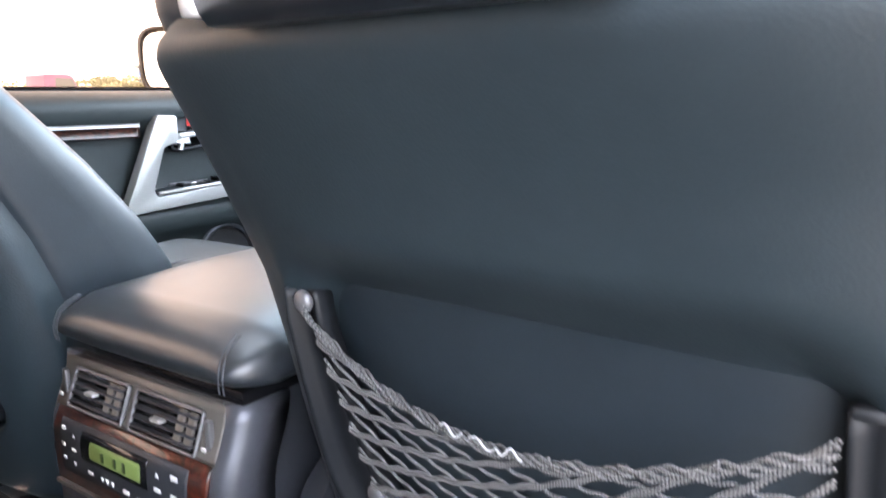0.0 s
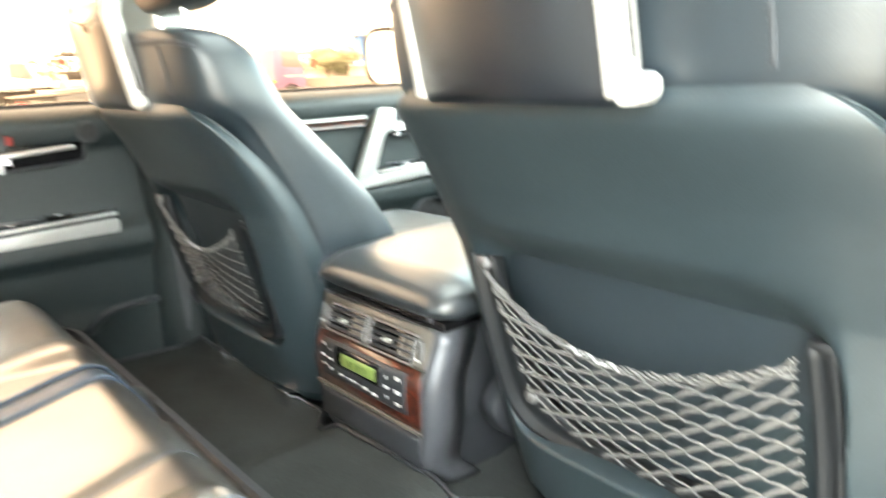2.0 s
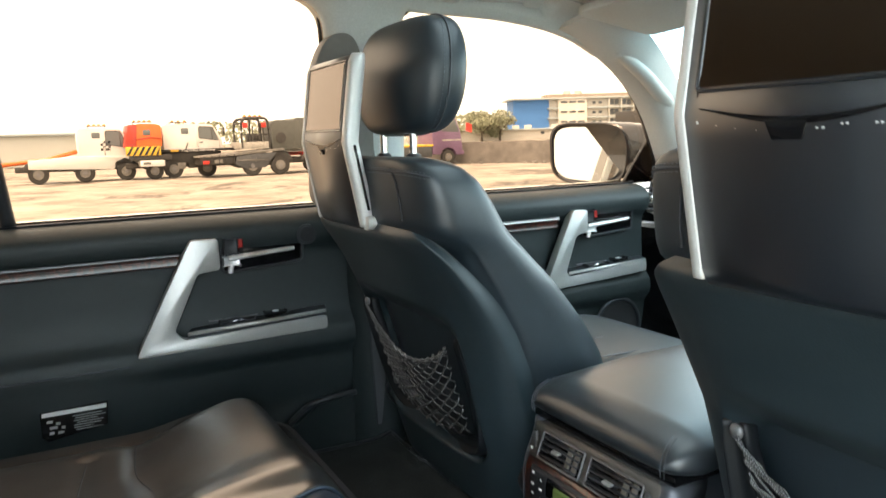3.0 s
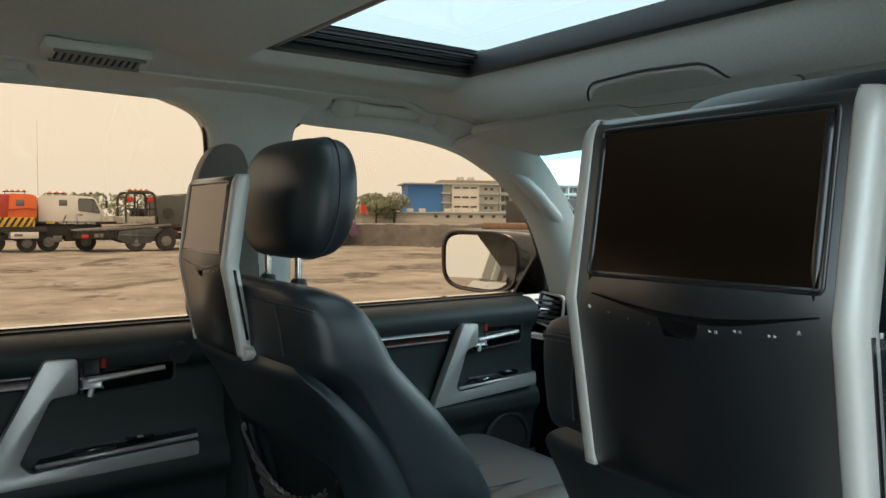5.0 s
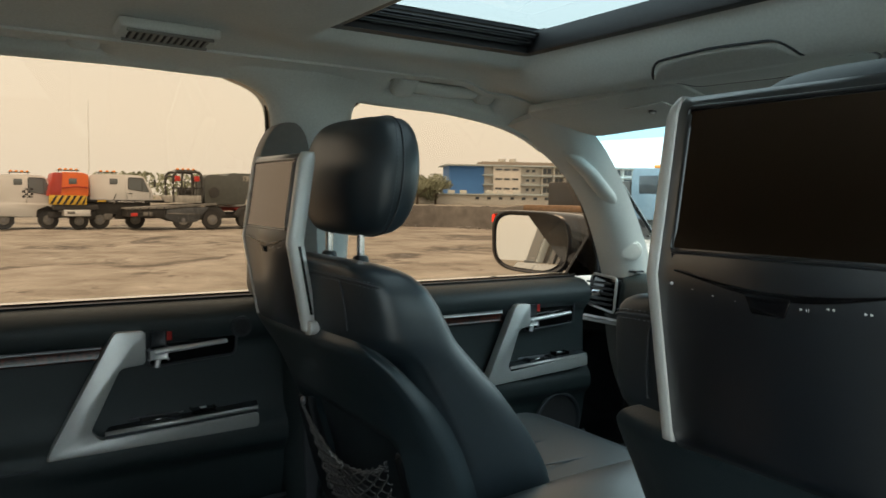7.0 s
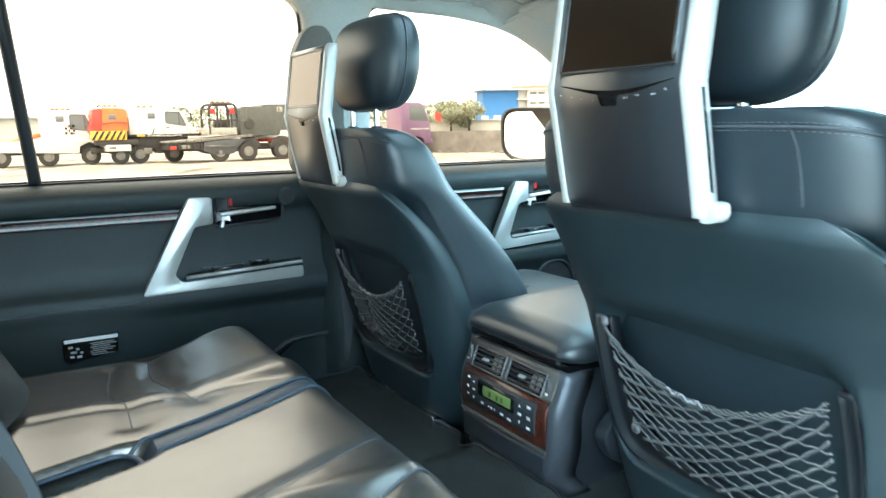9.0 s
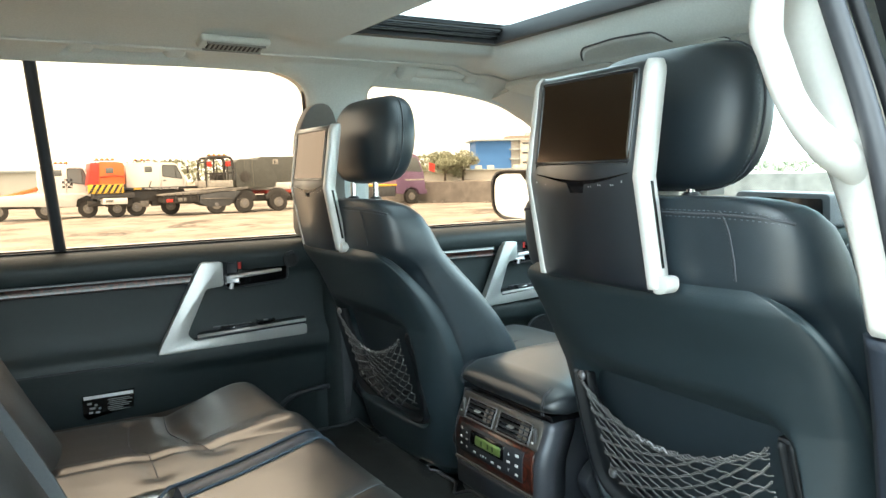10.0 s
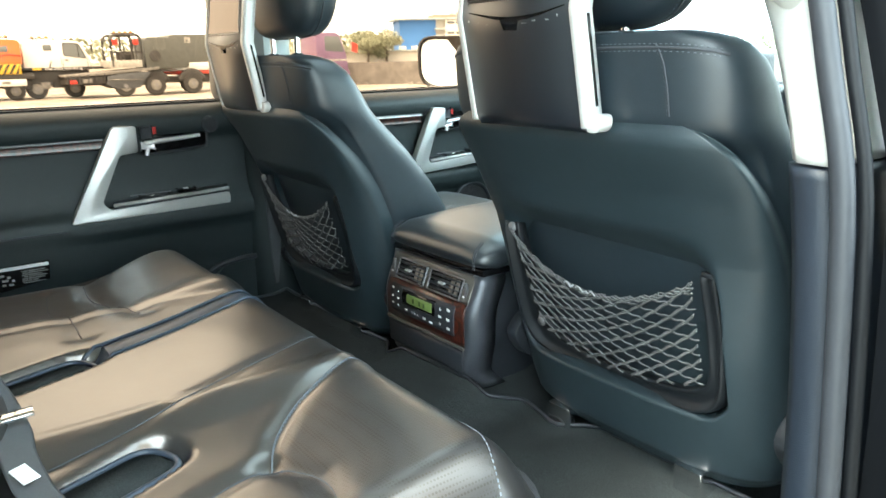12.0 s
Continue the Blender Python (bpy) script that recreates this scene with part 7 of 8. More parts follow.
def text_bar(t, words, x, y, z, size, mat):
    cu = bpy.data.curves.new("lettering", "FONT")
    cu.body, cu.size, cu.extrude = words, size, 0.004
    tmp = bpy.data.objects.new("lettering_tmp", cu)
    me = bpy.data.meshes.new_from_object(tmp)
    bpy.data.objects.remove(tmp)
    bm = bmesh.new()
    bm.from_mesh(me)
    bm.transform(Matrix.Translation((x, y, z)) @ Matrix(((0, 0, 1, 0), (1, 0, 0, 0), (0, 1, 0, 0), (0, 0, 0, 1))))
    part("lettering", bm, mat, t)


def truck_chassis(t, xf, y0, y1, wheels, r=0.39):
    """Ladder frame, tanks and wheels under a truck whose near side is at xf."""
    part("chassis", bm_box(xf - 1.35, xf - 0.45, y0, y1, 0.48, 0.72, 0.03), CHASSIS, t)
    part("fuel_tank", bm_box(xf - 0.55, xf - 0.12, (y0 + y1) / 2 - 0.35, (y0 + y1) / 2 + 0.35, 0.42, 0.80, 0.06), CHASSIS, t)
    for y in wheels:
        truck_wheel(t, xf - 0.14, y, r)
        part("mudguard", bm_tube([(xf - 0.14, y + (r + 0.09) * math.cos(a), r + (r + 0.09) * math.sin(a)) for a in [math.pi * (0.08 + 0.84 * k / 12) for k in range(13)]], 0.15, 6, flat=0.15, up=(1, 0, 0)), CHASSIS, t)


def tow_trucks():
    # white crew cab with a chequered patch and a low wheel-lift body
    t = thing("tow_truck", "white tow truck with chequered patch and amber beacons", "tow truck", "recovery trucks")
    x = -34.4
    cab(t, x, 1.02, 3.12, 0.98, 2.24, TRUCKWHITE, crew=1.0)
    part("body", bm_prism(rounded([(x + 0.02, y, z) for y, z in ((-0.9, 0.62), (2.36, 0.50), (2.40, 0.80), (2.80, 0.98), (3.20, 0.80), (3.28, 0.52), (3.86, 0.52), (3.86, 0.86), (3.3, 1.04), (0.9, 1.10), (-0.9, 0.98))], 0.05), (-1.85, 0, 0), 0.02), TRUCKWHITE, t, "white lower body side")
    for i in range(4):
        for j in range(4):
            if (i + j) % 2 == 0:
                part("chequer", bm_box(x - 0.005, x + 0.006, 1.88 + 0.10 * i, 1.98 + 0.10 * i, 1.30 + 0.1 * j, 1.40 + 0.1 * j, 0.001, 1), BLACKPAINT, t)
    part("lift_boom", bm_tube([(x - 0.9, -2.2, 0.80), (x - 0.9, -0.2, 0.98), (x - 0.9, 1.0, 1.30)], 0.09, 8), TRUCKORANGE, t, "orange lifting boom")
    truck_chassis(t, x, -1.4, 3.6, (-0.55, 1.20, 2.82))
    # orange rescue body with a red end and a striped board
    t = thing("tow_truck", "orange tow truck with hazard stripes and amber beacons", "tow truck", "recovery trucks")
    x = -33.5
    part("body", bm_prism(rounded([(x, y, z) for y, z in ((3.18, 1.40), (4.24, 1.40), (4.24, 2.28), (4.05, 2.36), (3.26, 2.38))], 0.07), (-1.8, 0, 0), 0.04, 3), TRUCKORANGE, t, "orange equipment body", angle=50)
    part("red_end", bm_prism(rounded([(x + 0.02, y, z) for y, z in ((2.74, 1.38), (3.20, 1.38), (3.27, 2.34), (2.93, 2.34))], 0.05), (-1.78, 0, 0), 0.03), TRUCKRED, t, "red sloping end panel")
    part("body_window", bm_box(x - 0.02, x + 0.008, 3.50, 3.80, 1.88, 2.12, 0.008), CABGLASS, t)
    part("body_rail", bm_tube([(x + 0.03, 3.24, 1.72), (x + 0.03, 3.75, 1.80), (x + 0.03, 4.22, 1.74)], 0.025, 6), TRUCKRED, t)
    hazard_board(t, x + 0.06, 2.76, 4.16, 1.04, 1.42, 6)
    part("rear_skirt", bm_box(x - 1.8, x + 0.02, 2.95, 4.6, 0.82, 1.04, 0.03), CHASSIS, t)
    part("white_locker", bm_box(x - 1.7, x + 0.03, 3.30, 4.30, 0.56, 0.84, 0.04), TRUCKWHITE, t, "white side locker")
    part("locker_lamp", bm_box(x + 0.02, x + 0.05, 3.42, 3.72, 0.66, 0.76, 0.01), BEDGREY, t)
    beacon_bar(t, x - 0.8, 3.15, 3.98, 2.38)
    truck_chassis(t, x - 0.25, 2.8, 5.6, (3.90,), 0.36)
    # white flatbed with lettering along its deck
    t = thing("flatbed_truck", "white flatbed truck with lettering along a black deck edge", "flatbed truck", "recovery trucks")
    x = -34.0
    cab(t, x, 4.36, 6.90, 1.22, 2.33, TRUCKWHITE, crew=1.40)
    part("deck_edge", bm_box(x - 1.9, x + 0.10, 3.72, 7.75, 1.14, 1.25, 0.02), BLACKPAINT, t)
    text_bar(t, "Keep smiling, keep shining", x + 0.106, 5.08, 1.155, 0.135, WHITE)
    part("yellow_plate", bm_box(x + 0.09, x + 0.108, 4.62, 4.95, 1.155, 1.235, 0.004), YELLOW, t)
    part("under_frame", bm_box(x - 1.6, x - 0.05, 4.3, 6.8, 0.62, 1.13, 0.03), CHASSIS, t)
    part("lift_arm", bm_tube([(x - 0.1, 3.5, 0.95), (x - 0.1, 4.6, 1.05)], 0.06, 8), CHASSIS, t)
    part("winch_post", bm_tube([(x + 0.02, 5.28, 1.25), (x + 0.05, 5.38, 1.52)], 0.022, 6), CHASSIS, t)
    part("tail_lamp", bm_box(x + 0.0, x + 0.06, 3.98, 4.30, 0.86, 0.98, 0.01), LENS, t)
    part("number_plate", bm_box(x + 0.03, x + 0.05, 4.88, 5.22, 0.40, 0.66, 0.01), BEDGREY, t)
    truck_chassis(t, x + 0.05, 4.0, 7.4, (4.72, 6.15), 0.40)
    # grey tilt bed in front, with a dark winch frame
    t = thing("flatbed_truck", "grey tilt-bed recovery truck with dark winch frame", "flatbed truck", "recovery trucks")
    x = -32.6
    part("tilt_bed", bm_prism([(x, y, z) for y, z in ((5.55, 0.86), (5.58, 0.93), (8.10, 1.10), (9.30, 1.17), (9.30, 1.06), (8.0, 0.98), (7.2, 0.90))], (-2.0, 0, 0), 0.015), BEDGREY, t, "worn steel tilt bed")
    for k in range(5):
        y = 5.75 + 0.32 * k
        part("bed_stake", bm_box(x - 0.03, x + 0.012, y, y + 0.05, 0.52, 0.90 + 0.02 * k, 0.006), CHASSIS, t)
    part("rear_cross_member", bm_box(x - 1.9, x - 0.06, 5.62, 7.1, 0.55, 0.86, 0.03), CHASSIS, t)
    part("bed_skirt", bm_prism(rounded([(x - 0.01, y, z) for y, z in ((7.10, 0.50), (7.15, 0.86), (8.00, 0.96), (8.95, 0.98), (8.62, 0.62), (8.45, 0.34), (7.55, 0.32))], 0.05), (-1.8, 0, 0), 0.02), SKIRT, t, "dark grey body skirt")
    part("skirt_rail", bm_tube([(x + 0.01, 7.18, 0.70), (x + 0.01, 8.55, 0.66)], 0.02, 6), BEDGREY, t)
    part("plate_bar", bm_box(x - 0.02, x + 0.01, 6.20, 6.56, 0.60, 0.76, 0.01), BEDGREY, t)
    part("tail_lamp", bm_box(x - 0.02, x + 0.02, 5.72, 5.98, 0.58, 0.72, 0.01), LENS, t)
    truck_chassis(t, x, 6.4, 11.0, (7.85, 9.10, 10.7), 0.42)
    part("head_board", bm_box(x - 1.8, x - 0.06, 7.34, 8.66, 1.17, 1.48, 0.02), BEDPALE, t, "pale scuffed headboard")
    loop = [(7.46, 1.20), (7.46, 2.20), (7.56, 2.44), (7.72, 2.50), (8.42, 2.50), (8.58, 2.44), (8.66, 2.20), (8.66, 1.20)]
    fr = part("winch_frame", bm_join(*[bm_tube(q, r, 8) for q, r in (
        (spline([(x - 0.1, y, z) for y, z in loop], 5), 0.055), (spline([(x - 1.5, y, z) for y, z in loop], 5), 0.055),
        ([(x - 0.12, 7.80, 1.2), (x - 0.12, 7.84, 2.46)], 0.045), ([(x - 0.12, 8.28, 1.2), (x - 0.12, 8.24, 2.46)], 0.045),
        ([(x - 0.12, 7.95, 1.2), (x - 0.12, 7.95, 2.2)], 0.03), ([(x - 0.12, 8.45, 1.2), (x - 0.12, 8.42, 2.3)], 0.03),
        ([(x - 0.12, 7.46, 1.80), (x - 0.12, 8.66, 1.80)], 0.03), ([(x - 0.1, 8.62, 2.3), (x - 1.5, 8.62, 2.3)], 0.04), ([(x - 0.1, 7.5, 2.3), (x - 1.5, 7.5, 2.3)], 0.04))]), CHASSIS, t, "dark tubular winch frame")
    part("winch_drum", bm_cyl((x - 0.5, 7.75, 1.62), (x - 0.5, 8.35, 1.62), 0.20, n=20, bevel=0.02), CHASSIS, t)
    for y in (7.62, 8.44):
        part("work_lamp", bm_box(x - 0.08, x + 0.02, y - 0.11, y + 0.11, 2.09, 2.32, 0.03), LENS, fr, "red rear lamp")
    beacon_bar(t, x - 0.6, 7.62, 8.52, 2.50)
    part("cab", bm_prism(rounded([(x - 0.08, y, z) for y, z in ((8.80, 1.10), (10.6, 1.10), (10.7, 1.6), (10.2, 2.36), (9.0, 2.42), (8.80, 2.30))], 0.12, 4), (-1.8, 0, 0), 0.05, 3), TRUCKDARK, t, "dark grey cab")
    part("hose_reel", bm_cyl((x - 0.02, 9.2, 1.62), (x - 0.22, 9.2, 1.62), 0.24, n=24, bevel=0.03), CHASSIS, t)
    # dark truck with a canvas box and a red and white bed
    t = thing("cargo_truck", "dark boxed truck with a red and white lower body", "truck", "recovery trucks")
    x = -34.0
    part("box", bm_prism(rounded([(x - 0.02, y, z) for y, z in ((9.75, 1.32), (14.2, 1.32), (14.2, 2.56), (10.35, 2.54), (10.2, 2.42))], 0.06), (-1.8, 0, 0), 0.03), TRUCKDARK, t, "dark canvas-covered box")
    part("box_notice", bm_box(x - 0.02, x - 0.01, 10.95, 11.22, 2.18, 2.42, 0.003), BEDPALE, t)
    part("notice_bar", bm_box(x - 0.012, x - 0.006, 11.03, 11.07, 2.22, 2.38, 0.001, 1), BLACKPAINT, t)
    part("bed_side", bm_box(x - 1.85, x + 0.04, 9.65, 14.2, 0.98, 1.31, 0.03), TRUCKWHITE, t)
    part("red_rail", bm_box(x - 1.80, x + 0.02, 9.60, 14.2, 0.80, 0.95, 0.02), TRUCKRED, t)
    for y in (9.85, 10.62, 11.34):
        part("tail_lamp", bm_box(x + 0.02, x + 0.07, y - 0.15, y + 0.15, 0.80, 0.93, 0.01), LENS, t)
    truck_chassis(t, x, 9.4, 14.0, (11.05, 13.2), 0.42)
    # purple truck by the wall, its low bed towards the others
    t = thing("pickup_truck", "purple cab truck with a dark dropside bed", "truck")
    x = -34.0
    side = [(17.55, 0.55), (18.02, 0.52), (18.10, 0.75), (18.48, 0.88), (18.86, 0.75), (18.94, 0.48), (19.28, 0.48), (19.34, 0.85), (19.24, 1.60), (18.92, 2.48), (18.70, 2.62), (17.55, 2.62)]
    c = part("cab", bm_prism(rounded([(x, y, z) for y, z in side], 0.08, 3), (-1.7, 0, 0), 0.04, 2), PURPLE, t, "purple cab", angle=50)
    part("side_window", bm_prism(rounded([(x + 0.006, y, z) for y, z in ((18.05, 1.72), (19.14, 1.66), (18.86, 2.42), (18.05, 2.46))], 0.06), (-0.03, 0, 0)), CABGLASS, c)
    part("stripe", bm_box(x - 0.01, x + 0.006, 18.1, 19.3, 1.22, 1.30, 0.003), BEDPALE, c)
    part("bumper", bm_box(x - 1.7, x + 0.02, 19.26, 19.42, 0.48, 0.72, 0.04), PURPLE, c)
    part("bed_side", bm_box(x - 1.7, x + 0.02, 15.0, 17.50, 0.42, 0.96, 0.02), SKIRT, t, "dark dropside")
    part("bed_rail", bm_box(x - 1.7, x + 0.04, 15.0, 17.6, 0.96, 1.06, 0.02), YELLOW, t, "ochre top rail")
    part("white_box", bm_box(x - 1.6, x - 0.02, 14.3, 15.3, 0.42, 0.98, 0.04), TRUCKWHITE, t)
    for y in (18.48, 15.8):
        truck_wheel(t, x - 0.12, y, 0.38)
    # truck tail beside the wall
    t = thing("flatbed_truck", "low truck bed with a bright red tail lamp", "flatbed truck", "recovery trucks")
    x, y = -24.6, 19.55
    part("bed", bm_box(x - 0.1, x + 5.4, y - 0.9, y + 0.9, 0.92, 1.05, 0.03), BEDGREY, t)
    part("tail_board", bm_box(x - 0.14, x - 0.08, y - 0.9, y + 0.9, 0.55, 0.9, 0.02), TRUCKRED, t)
    for dy in (-0.62, 0.62):
        part("tail_lamp", bm_box(x - 0.20, x - 0.12, y + dy - 0.22, y + dy + 0.22, 0.56, 0.82, 0.02), LAMPON, t, "lit red tail lamp")
    part("load", bm_box(x + 1.5, x + 4.8, y - 0.6, y + 0.6, 1.05, 1.30, 0.05), CRATE, t, "brown crates")
    part("rear_side_lamp", bm_box(x - 0.10, x + 0.02, y - 0.97, y - 0.88, 0.54, 0.86, 0.02), LAMPON, t)
    part("chassis", bm_box(x, x + 5.2, y - 0.4, y + 0.4, 0.45, 0.9, 0.03), CHASSIS, t)
    for dx in (0.9, 4.2):
        truck_wheel_x(t, x + dx, y - 0.78)
    # blue-grey lorry further round, seen through the windscreen
    t = thing("lorry", "blue-grey lorry cab with an amber beacon", "truck")
    x, y = -19.2, 23.2
    part("cab", bm_prism(rounded([(x + a, y - 1.1, z) for a, z in ((-1.0, 0.8), (1.0, 0.8), (1.05, 1.7), (0.8, 2.75), (-0.9, 2.8), (-1.0, 2.6))], 0.12), (0, 2.2, 0), 0.05), LORRYBLUE, t)
    part("window", bm_box(x - 0.6, x + 0.5, y - 1.115, y - 1.09, 1.8, 2.5, 0.05), DARKGLASS, t)
    part("beacon", bm_box(x - 0.5, x + 0.1, y - 0.4, y + 0.4, 2.82, 2.95, 0.03), AMBER, t)
    part("chassis", bm_box(x - 5.0, x + 1.0, y - 0.5, y + 0.5, 0.45, 0.8, 0.03), CHASSIS, t)
    part("dark_box", bm_box(x - 6.0, x - 1.1, y - 1.1, y + 1.1, 0.85, 2.3, 0.05), CHASSIS, t)
    for dx in (0.3, -2.6, -4.0):
        truck_wheel_x(t, x + dx, y - 0.9, 0.46)


def truck_wheel_x(t, x, y, r=0.4):
    tyre = part("tyre", bm_cyl((x, y - 0.12, r), (x, y + 0.12, r), r, n=26, bevel=0.03), TYRE, t)
    part("rim", bm_cyl((x, y - 0.13, r), (x, y - 0.10, r), r * 0.5, n=18), BEDGREY, tyre)


LAMPON = glow("lit_red_lamp", (0.9, 0.04, 0.02), 0.6)
CRATE = material("brown_crate", (0.22, 0.14, 0.08), 0.8, noise_scale=6, amount=0.2, large=0.2)
LORRYBLUE = material("blue_grey_paint", (0.16, 0.22, 0.27), 0.45, large=0.15)
tow_trucks()

# ---- boundary wall, building, trees ----
WALLC = material("weathered_concrete", (0.25, 0.24, 0.225), 0.9, noise_scale=2.2, amount=0.35, large=0.45, large_scale=0.6, bump=0.4, bump_scale=20)
CREAM = material("cream_render", (0.66, 0.645, 0.60), 0.8, noise_scale=0.6, amount=0.08, large=0.10, large_scale=0.15)
BLUEWALL = material("blue_cladding", (0.07, 0.22, 0.56), 0.6, noise_scale=0.5, amount=0.1, large=0.12, large_scale=0.1)
ROOFSLAB = material("pale_blue_grey_slab", (0.38, 0.44, 0.46), 0.7, large=0.12, large_scale=0.2)
ROOFTILE = material("brown_grey_roof", (0.28, 0.24, 0.20), 0.8, large=0.15, large_scale=0.3)
FARGLASS = material("far_window_glass", (0.07, 0.08, 0.09), 0.15)
# far foliage: green paled in the base colour to imitate distance haze
LEAF = material("haze_paled_leaf_green", (0.33, 0.36, 0.25), 0.7, noise_scale=2, amount=0.35, large=0.25, large_scale=0.4)
BARK = material("bark", (0.10, 0.075, 0.05), 0.9, noise_scale=8, amount=0.3, large=0.2)
FENCEWHITE = material("pale_fence", (0.55, 0.56, 0.52), 0.7, large=0.1)


def build_wall():
    a, b = Vector((-38.0, 18.6, 0)), Vector((-8.0, 31.5, 0))
    d = (b - a).normalized()
    nrm = Vector((-d.y, d.x, 0))

    def f(u, v):
        p = a + (b - a) * u
        top = 1.16 + 0.03 * noise.noise(Vector((u * 40, 0, 0))) + 0.10 * smooth01(u, 0.30, 0.34)
        return p + nrm * (0.02 * noise.noise(Vector((u * 60, v * 6, 1)))) + Vector((0, 0, top * v - 0.05))
    bm = bm_sheet(f, 140, 10, 0.22)
    p = part("boundary_wall", bm, WALLC)
    tagged(p, "weathered brown concrete boundary wall", "wall", kind="structure")
    w = thing("wall_buttress", "weathered concrete pier in the boundary wall", "pier", "wall piers")
    part("pier", bm_box(-0.14, 0.14, -0.2, 0.12, -0.05, 1.16, 0.02), WALLC, w)
    ang = math.degrees(math.atan2(d.y, d.x))
    for k in range(9):
        p = a + d * (2.2 + 3.3 * k)
        m = pose(p.x, p.y, 0, 0, 0, ang)
        if k == 0:
            w.matrix_world = m
        else:
            copy_thing(w, m)
    # rubble at its foot
    rnd = random.Random(5)
    bms = []
    for k in range(120):
        q = a + d * rnd.uniform(0, 30) - nrm * rnd.uniform(0.25, 0.8)
        s = rnd.uniform(0.03, 0.12)
        bms.append(bm_box(q.x - s, q.x + s, q.y - s * 0.8, q.y + s * 0.8, -0.03, s * 0.9, 0.01, 1, None))
    r = part("rubble", bm_join(*bms), WALLC)
    tagged(r, "broken concrete rubble along the wall", "rubble", kind="stuff")


def build_block():
    """Four-storey block across the wall: a blue gable end, cream wings, long window bands."""
    t = thing("school_block", "cream four-storey block with a blue end and flat roofs", "building")
    X, y0 = -176.0, 116.5
    u = Vector((0.42, 0.907, 0)).normalized()   # along the front
    n = Vector((u.y, -u.x, 0))                   # towards the lot
    base = Vector((X, y0, 0))
    R = Matrix(((u.x, -n.x, 0, base.x), (u.y, -n.y, 0, base.y), (0, 0, 1, 0), (0, 0, 0, 1)))

    def box(name, a0, a1, b0, b1, z0, z1, mat, parent, bev=0.0, label=""):
        bm = bm_box(a0, a1, b0, b1, z0, z1, bev, 1)
        bm.transform(R)
        return part(name, bm, mat, parent, label)
    H, storey = 10.6, 2.68
    wall = box("wall", 10.0, 62.0, 0, 12, 0, H, CREAM, t)
    box("blue_end", 0, 10.0, -0.4, 12, 0, H, BLUEWALL, t, 0, "blue clad end")
    box("stair_tower", 12.4, 20.4, -1.6, 2, 0, H + 0.2, CREAM, t)
    r = box("roof", -1.2, 63, -2.0, 13, H, H + 0.45, ROOFSLAB, t, 0.05, "pale flat roof slab")
    box("upper_roof", 10, 34, 2.0, 11, H + 0.45, H + 1.5, ROOFTILE, r)
    for a in (16.0, 19.2):
        bm = bm_cyl((a, 4, H + 0.4), (a, 4, H + 2.4), 1.1, n=16, bevel=0.1)
        bm.transform(R)
        part("water_tank", bm, FENCEWHITE, r)
    for k in range(1, 4):
        z = k * storey
        for a0, a1 in ((9.5, 12.5), (20.4, 62.5)):
            box("sun_shade", a0, a1, -1.9, 0.1, z - 0.10, z + 0.28, ROOFSLAB, wall, 0.03, "pale blue-grey floor slab")
    for k in range(4):
        z = k * storey + 0.82
        for a in [22.3 + 1.75 * j for j in range(2)]:
            w = box("window", a, a + 0.9, -0.06, 0.1, z + 0.3, z + 1.0, FARGLASS, t)
        for j in range(10):
            a = 27.2 + 3.45 * j
            w = box("window", a, a + 2.5, -0.07, 0.1, z - 0.1, z + 1.45, FARGLASS, t, 0, "dark window band")
            box("frame_bar", a + 1.18, a + 1.30, -0.12, 0.02, z - 0.1, z + 1.45, FENCEWHITE, w)
            box("pillar", a - 0.62, a - 0.25, -1.2, 0.1, k * storey, (k + 1) * storey, CREAM, t)
        for j in range(3):
            a = 13.0 + 2.4 * j
            box("window", a, a + 1.9, -1.67, -1.5, z + 0.65, z + 1.15, FARGLASS, t)
    # low pale annexe in front
    an = thing("annexe", "long low pale building with small dark windows", "building")
    bm = bm_box(-30, 52, -30, -24, 0, 2.35, 0.05)
    bm.transform(R)
    part("wall", bm, CREAM, an)
    bm = bm_box(-31, 53, -31, -23, 2.35, 2.65, 0.05)
    bm.transform(R)
    part("roof", bm, ROOFSLAB, an)
    for k in range(16):
        bm = bm_box(2 + 2.9 * k, 2.9 + 2.9 * k, -30.1, -29.9, 1.3, 1.95, 0.02)
        bm.transform(R)
        part("window", bm, FARGLASS, an)
    for k in range(9):
        a = -22 + 4.3 * k + 1.2 * math.sin(k * 2.3)
        bm = bm_box(a, a + 1.5, -29.5, -28.0, 2.6, 3.5, 0.05)
        bm.transform(R)
        part("cooling_unit", bm, FENCEWHITE, an)


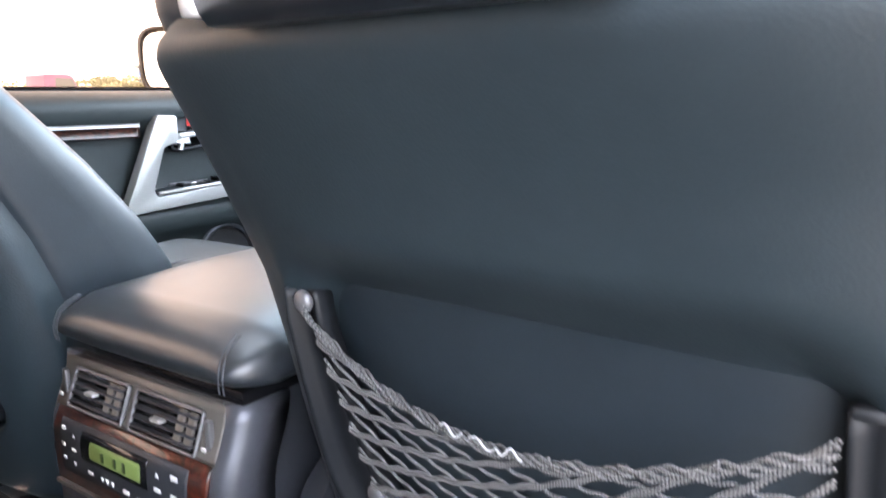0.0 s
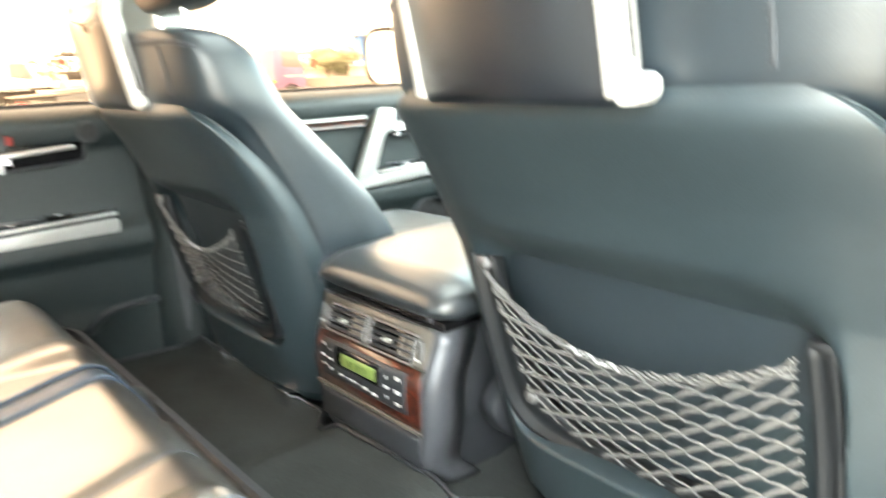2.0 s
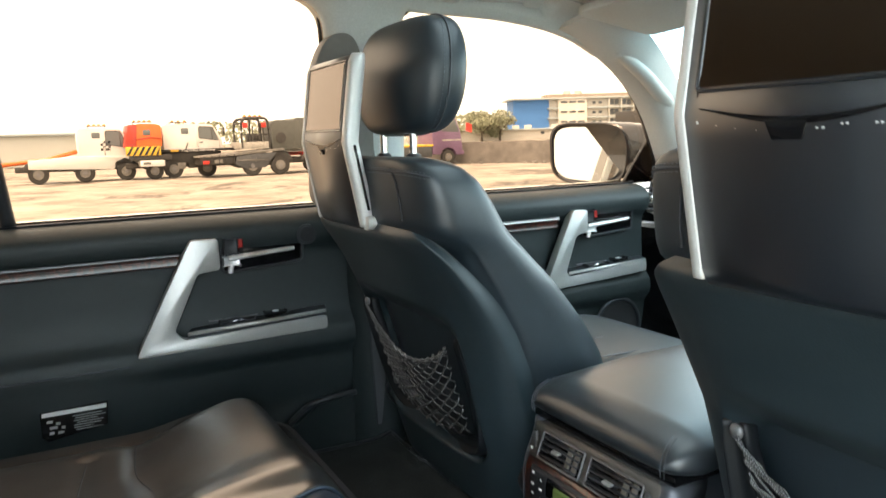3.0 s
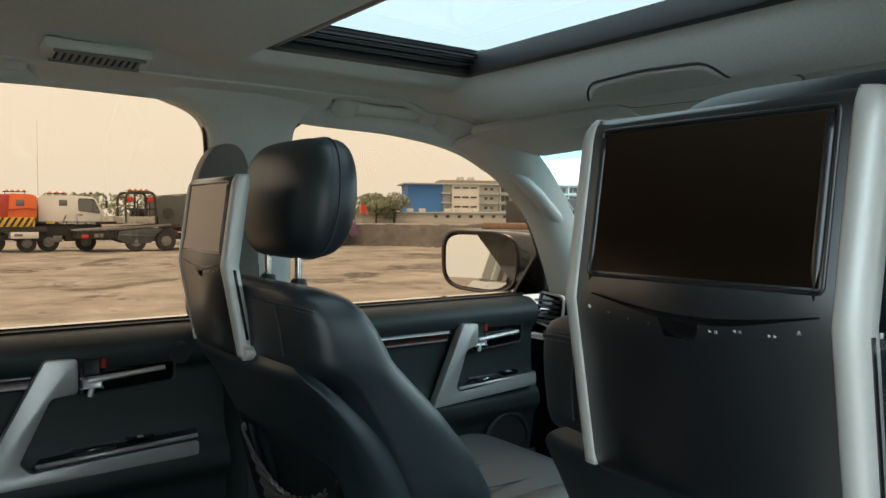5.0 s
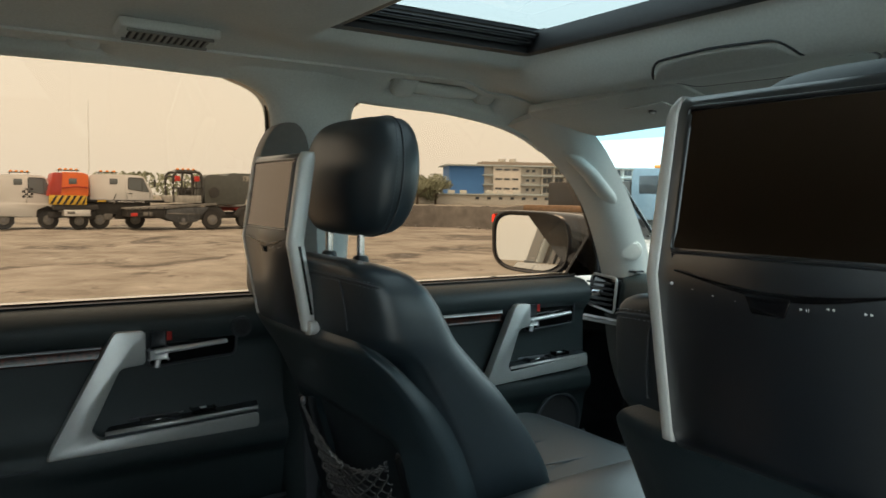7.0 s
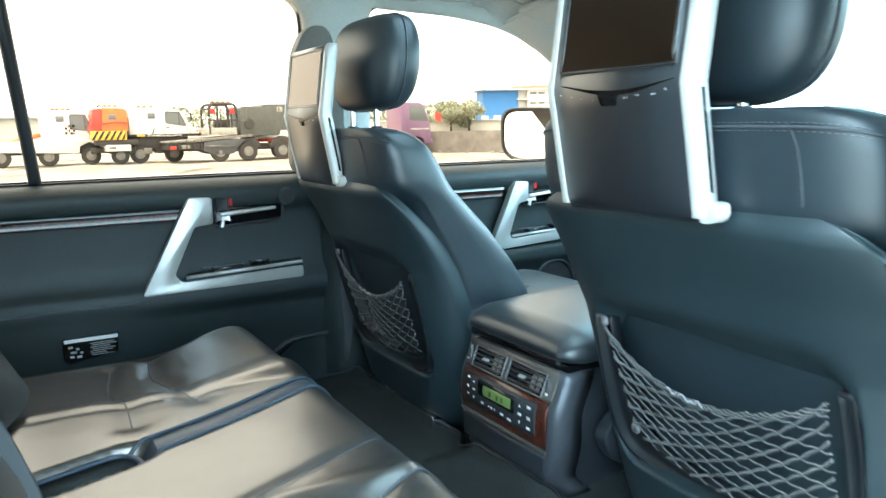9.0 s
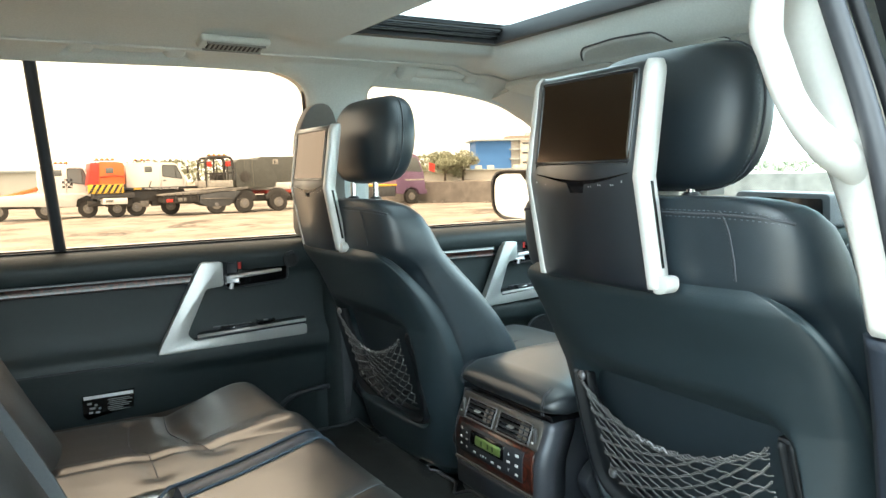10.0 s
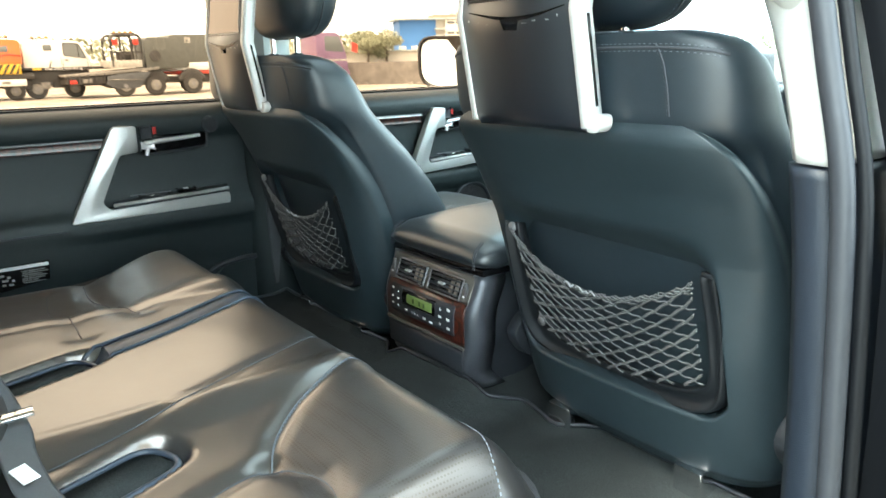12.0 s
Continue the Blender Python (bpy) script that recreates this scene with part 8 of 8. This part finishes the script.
def leaf_crown(centre, spread, count, size, seed):
    """A crown of many small leaf clumps with an uneven outline and gaps."""
    rnd = random.Random(seed)
    lobes = [(Vector(centre) + Vector((rnd.gauss(0, spread[0] * 0.45), rnd.gauss(0, spread[1] * 0.45), rnd.gauss(0, spread[2] * 0.4))), rnd.uniform(0.35, 0.7)) for _ in range(11)]
    vs, fs = [], []
    for _ in range(count):
        c, k = rnd.choice(lobes)
        while True:
            q = Vector((rnd.uniform(-1, 1), rnd.uniform(-1, 1), rnd.uniform(-1, 1)))
            if 0.35 < q.length < 1:
                break
        p = c + Vector((q.x * spread[0] * k, q.y * spread[1] * k, q.z * spread[2] * k * 0.9))
        e = Euler((rnd.uniform(0, 6.28), rnd.uniform(0, 6.28), rnd.uniform(0, 6.28))).to_matrix()
        s = size * rnd.uniform(0.5, 1.3)
        b = len(vs)
        for w in ((-1, 0, 0), (0, -0.5, 0.15), (1, 0, 0), (0, 0.5, 0.15)):
            vs.append(p + e @ Vector(w) * s)
        fs.append((b, b + 1, b + 2, b + 3))
    bm = bmesh.new()
    me = bpy.data.meshes.new("tmp")
    me.from_pydata(vs, [], fs)
    bm.from_mesh(me)
    bpy.data.meshes.remove(me)
    return bm


def build_tree(x, y, h, w, seed, count=2600):
    t = thing("tree", "leafy green tree beyond the boundary wall", "tree", "trees")
    rnd = random.Random(seed)
    trunk = [bm_tube(spline([(x, y, -0.2), (x + 0.1, y, h * 0.25), (x - 0.1, y + 0.2, h * 0.6)], 4), 0.35, 8, taper=lambda q: 1 - 0.6 * q)]
    for k in range(5):
        a = 6.28 * k / 5 + rnd.uniform(-0.3, 0.3)
        trunk.append(bm_tube(spline([(x, y, h * (0.3 + 0.05 * k)), (x + w * 0.2 * math.cos(a), y + w * 0.2 * math.sin(a), h * 0.55), (x + w * 0.4 * math.cos(a), y + w * 0.4 * math.sin(a), h * 0.72)], 3), 0.14, 6, taper=lambda q: 1 - 0.7 * q))
    part("trunk", bm_join(*trunk), BARK, t)
    ob = part("crown", leaf_crown((x, y, h * 0.64), (w * 0.5, w * 0.5, h * 0.36), count, h * 0.045, seed), LEAF, t)
    return t


def build_far():
    build_wall()
    build_block()
    # trees by the block and the line of woods along the horizon
    for k, (x, y, h, w) in enumerate(((-150, 95.5, 6.4, 9), (-155, 92.5, 6.2, 8), (-150, 90.5, 5.4, 8), (-157, 88.0, 4.6, 8), (-163, 99.0, 7.0, 8))):
        build_tree(x, y, h, w, 20 + k)
    rnd = random.Random(9)
    vs, fs = [], []
    for _ in range(20000):
        a = rnd.uniform(math.radians(118), math.radians(262))
        r = rnd.uniform(230, 260)
        top = 4.5 + 2.5 * noise.noise(Vector((a * 14, 0, 0))) + 1.5 * noise.noise(Vector((a * 60, 3, 0)))
        if math.radians(136) < a < math.radians(172):
            top = 7.6 + 0.8 * noise.noise(Vector((a * 9, 1, 0)))
        p = Vector((r * math.cos(a), r * math.sin(a), rnd.uniform(0, 1) ** 0.7 * max(1.5, top)))
        e = Euler((rnd.uniform(0, 6.28), rnd.uniform(0, 6.28), rnd.uniform(0, 6.28))).to_matrix()
        s = rnd.uniform(0.35, 0.9)
        b = len(vs)
        for w in ((-1, 0, 0), (0, -0.6, 0.2), (1, 0, 0), (0, 0.6, 0.2)):
            vs.append(p + e @ Vector(w) * s)
        fs.append((b, b + 1, b + 2, b + 3))
    me = bpy.data.meshes.new("woods")
    me.from_pydata(vs, [], fs)
    me.materials.append(LEAF)
    tagged(new("woods", me), "hazy line of far green woods", "woods", kind="stuff")
    # woods and fence in front of the car, seen past the driver's seat
    vs, fs = [], []
    for _ in range(5000):
        a = rnd.uniform(math.radians(62), math.radians(118))
        r = rnd.uniform(70, 90)
        top = 3.2 + 1.6 * noise.noise(Vector((a * 20, 0, 5)))
        p = Vector((r * math.cos(a), r * math.sin(a), rnd.uniform(0, 1) ** 0.7 * max(1.0, top)))
        e = Euler((rnd.uniform(0, 6.28), rnd.uniform(0, 6.28), rnd.uniform(0, 6.28))).to_matrix()
        s = rnd.uniform(0.3, 0.7)
        b = len(vs)
        for w in ((-1, 0, 0), (0, -0.6, 0.2), (1, 0, 0), (0, 0.6, 0.2)):
            vs.append(p + e @ Vector(w) * s)
        fs.append((b, b + 1, b + 2, b + 3))
    me = bpy.data.meshes.new("woods")
    me.from_pydata(vs, [], fs)
    me.materials.append(LEAF)
    tagged(new("woods", me), "hazy green scrub ahead of the car", "woods", kind="stuff")
    m = thing("radio_mast", "thin pale radio mast on the horizon", "mast")
    part("pole", bm_cyl((-120, 16.2, 0), (-120, 16.2, 15), 0.06, 0.025, 8), FENCEWHITE, m)
    fl = thing("red_flag", "small red flag on a thin pole over the wall", "flag")
    part("pole", bm_cyl((-57.9, 33.3, 0), (-57.9, 33.3, 2.75), 0.02, n=8), FENCEWHITE, fl)
    part("cloth", bm_sheet(lambda u, v: (-57.9 + 0.30 * u, 33.3 + 0.45 * u, 1.85 + 0.75 * v - 0.10 * u + 0.04 * math.sin(6 * u)), 10, 4, 0.01), LENS, fl, "red cloth")
    # pale low shed behind the trucks
    s = thing("low_shed", "long low pale shed behind the trucks", "shed")
    part("wall", bm_box(-76, -70, -12, 3.6, 0, 2.5, 0.05), FENCEWHITE, s)
    part("roof", bm_box(-76.5, -69.5, -12.5, 4.0, 2.5, 2.7, 0.05), ROOFSLAB, s)
    # tower block behind, seen only in the door mirror
    b = thing("tower_block", "pale grey apartment tower far behind the car", "building")
    bx, by = -62.0, -175.0
    part("wall", bm_box(bx - 12, bx + 12, by - 8, by + 8, 0, 44, 0.1), CREAM, b)
    for k in range(13):
        for j in range(6):
            part("window", bm_box(bx - 10.5 + 3.6 * j, bx - 8.3 + 3.6 * j, by + 7.95, by + 8.08, 2.0 + 3.2 * k, 3.7 + 3.2 * k, 0.02, 1), FARGLASS, b)


build_far()
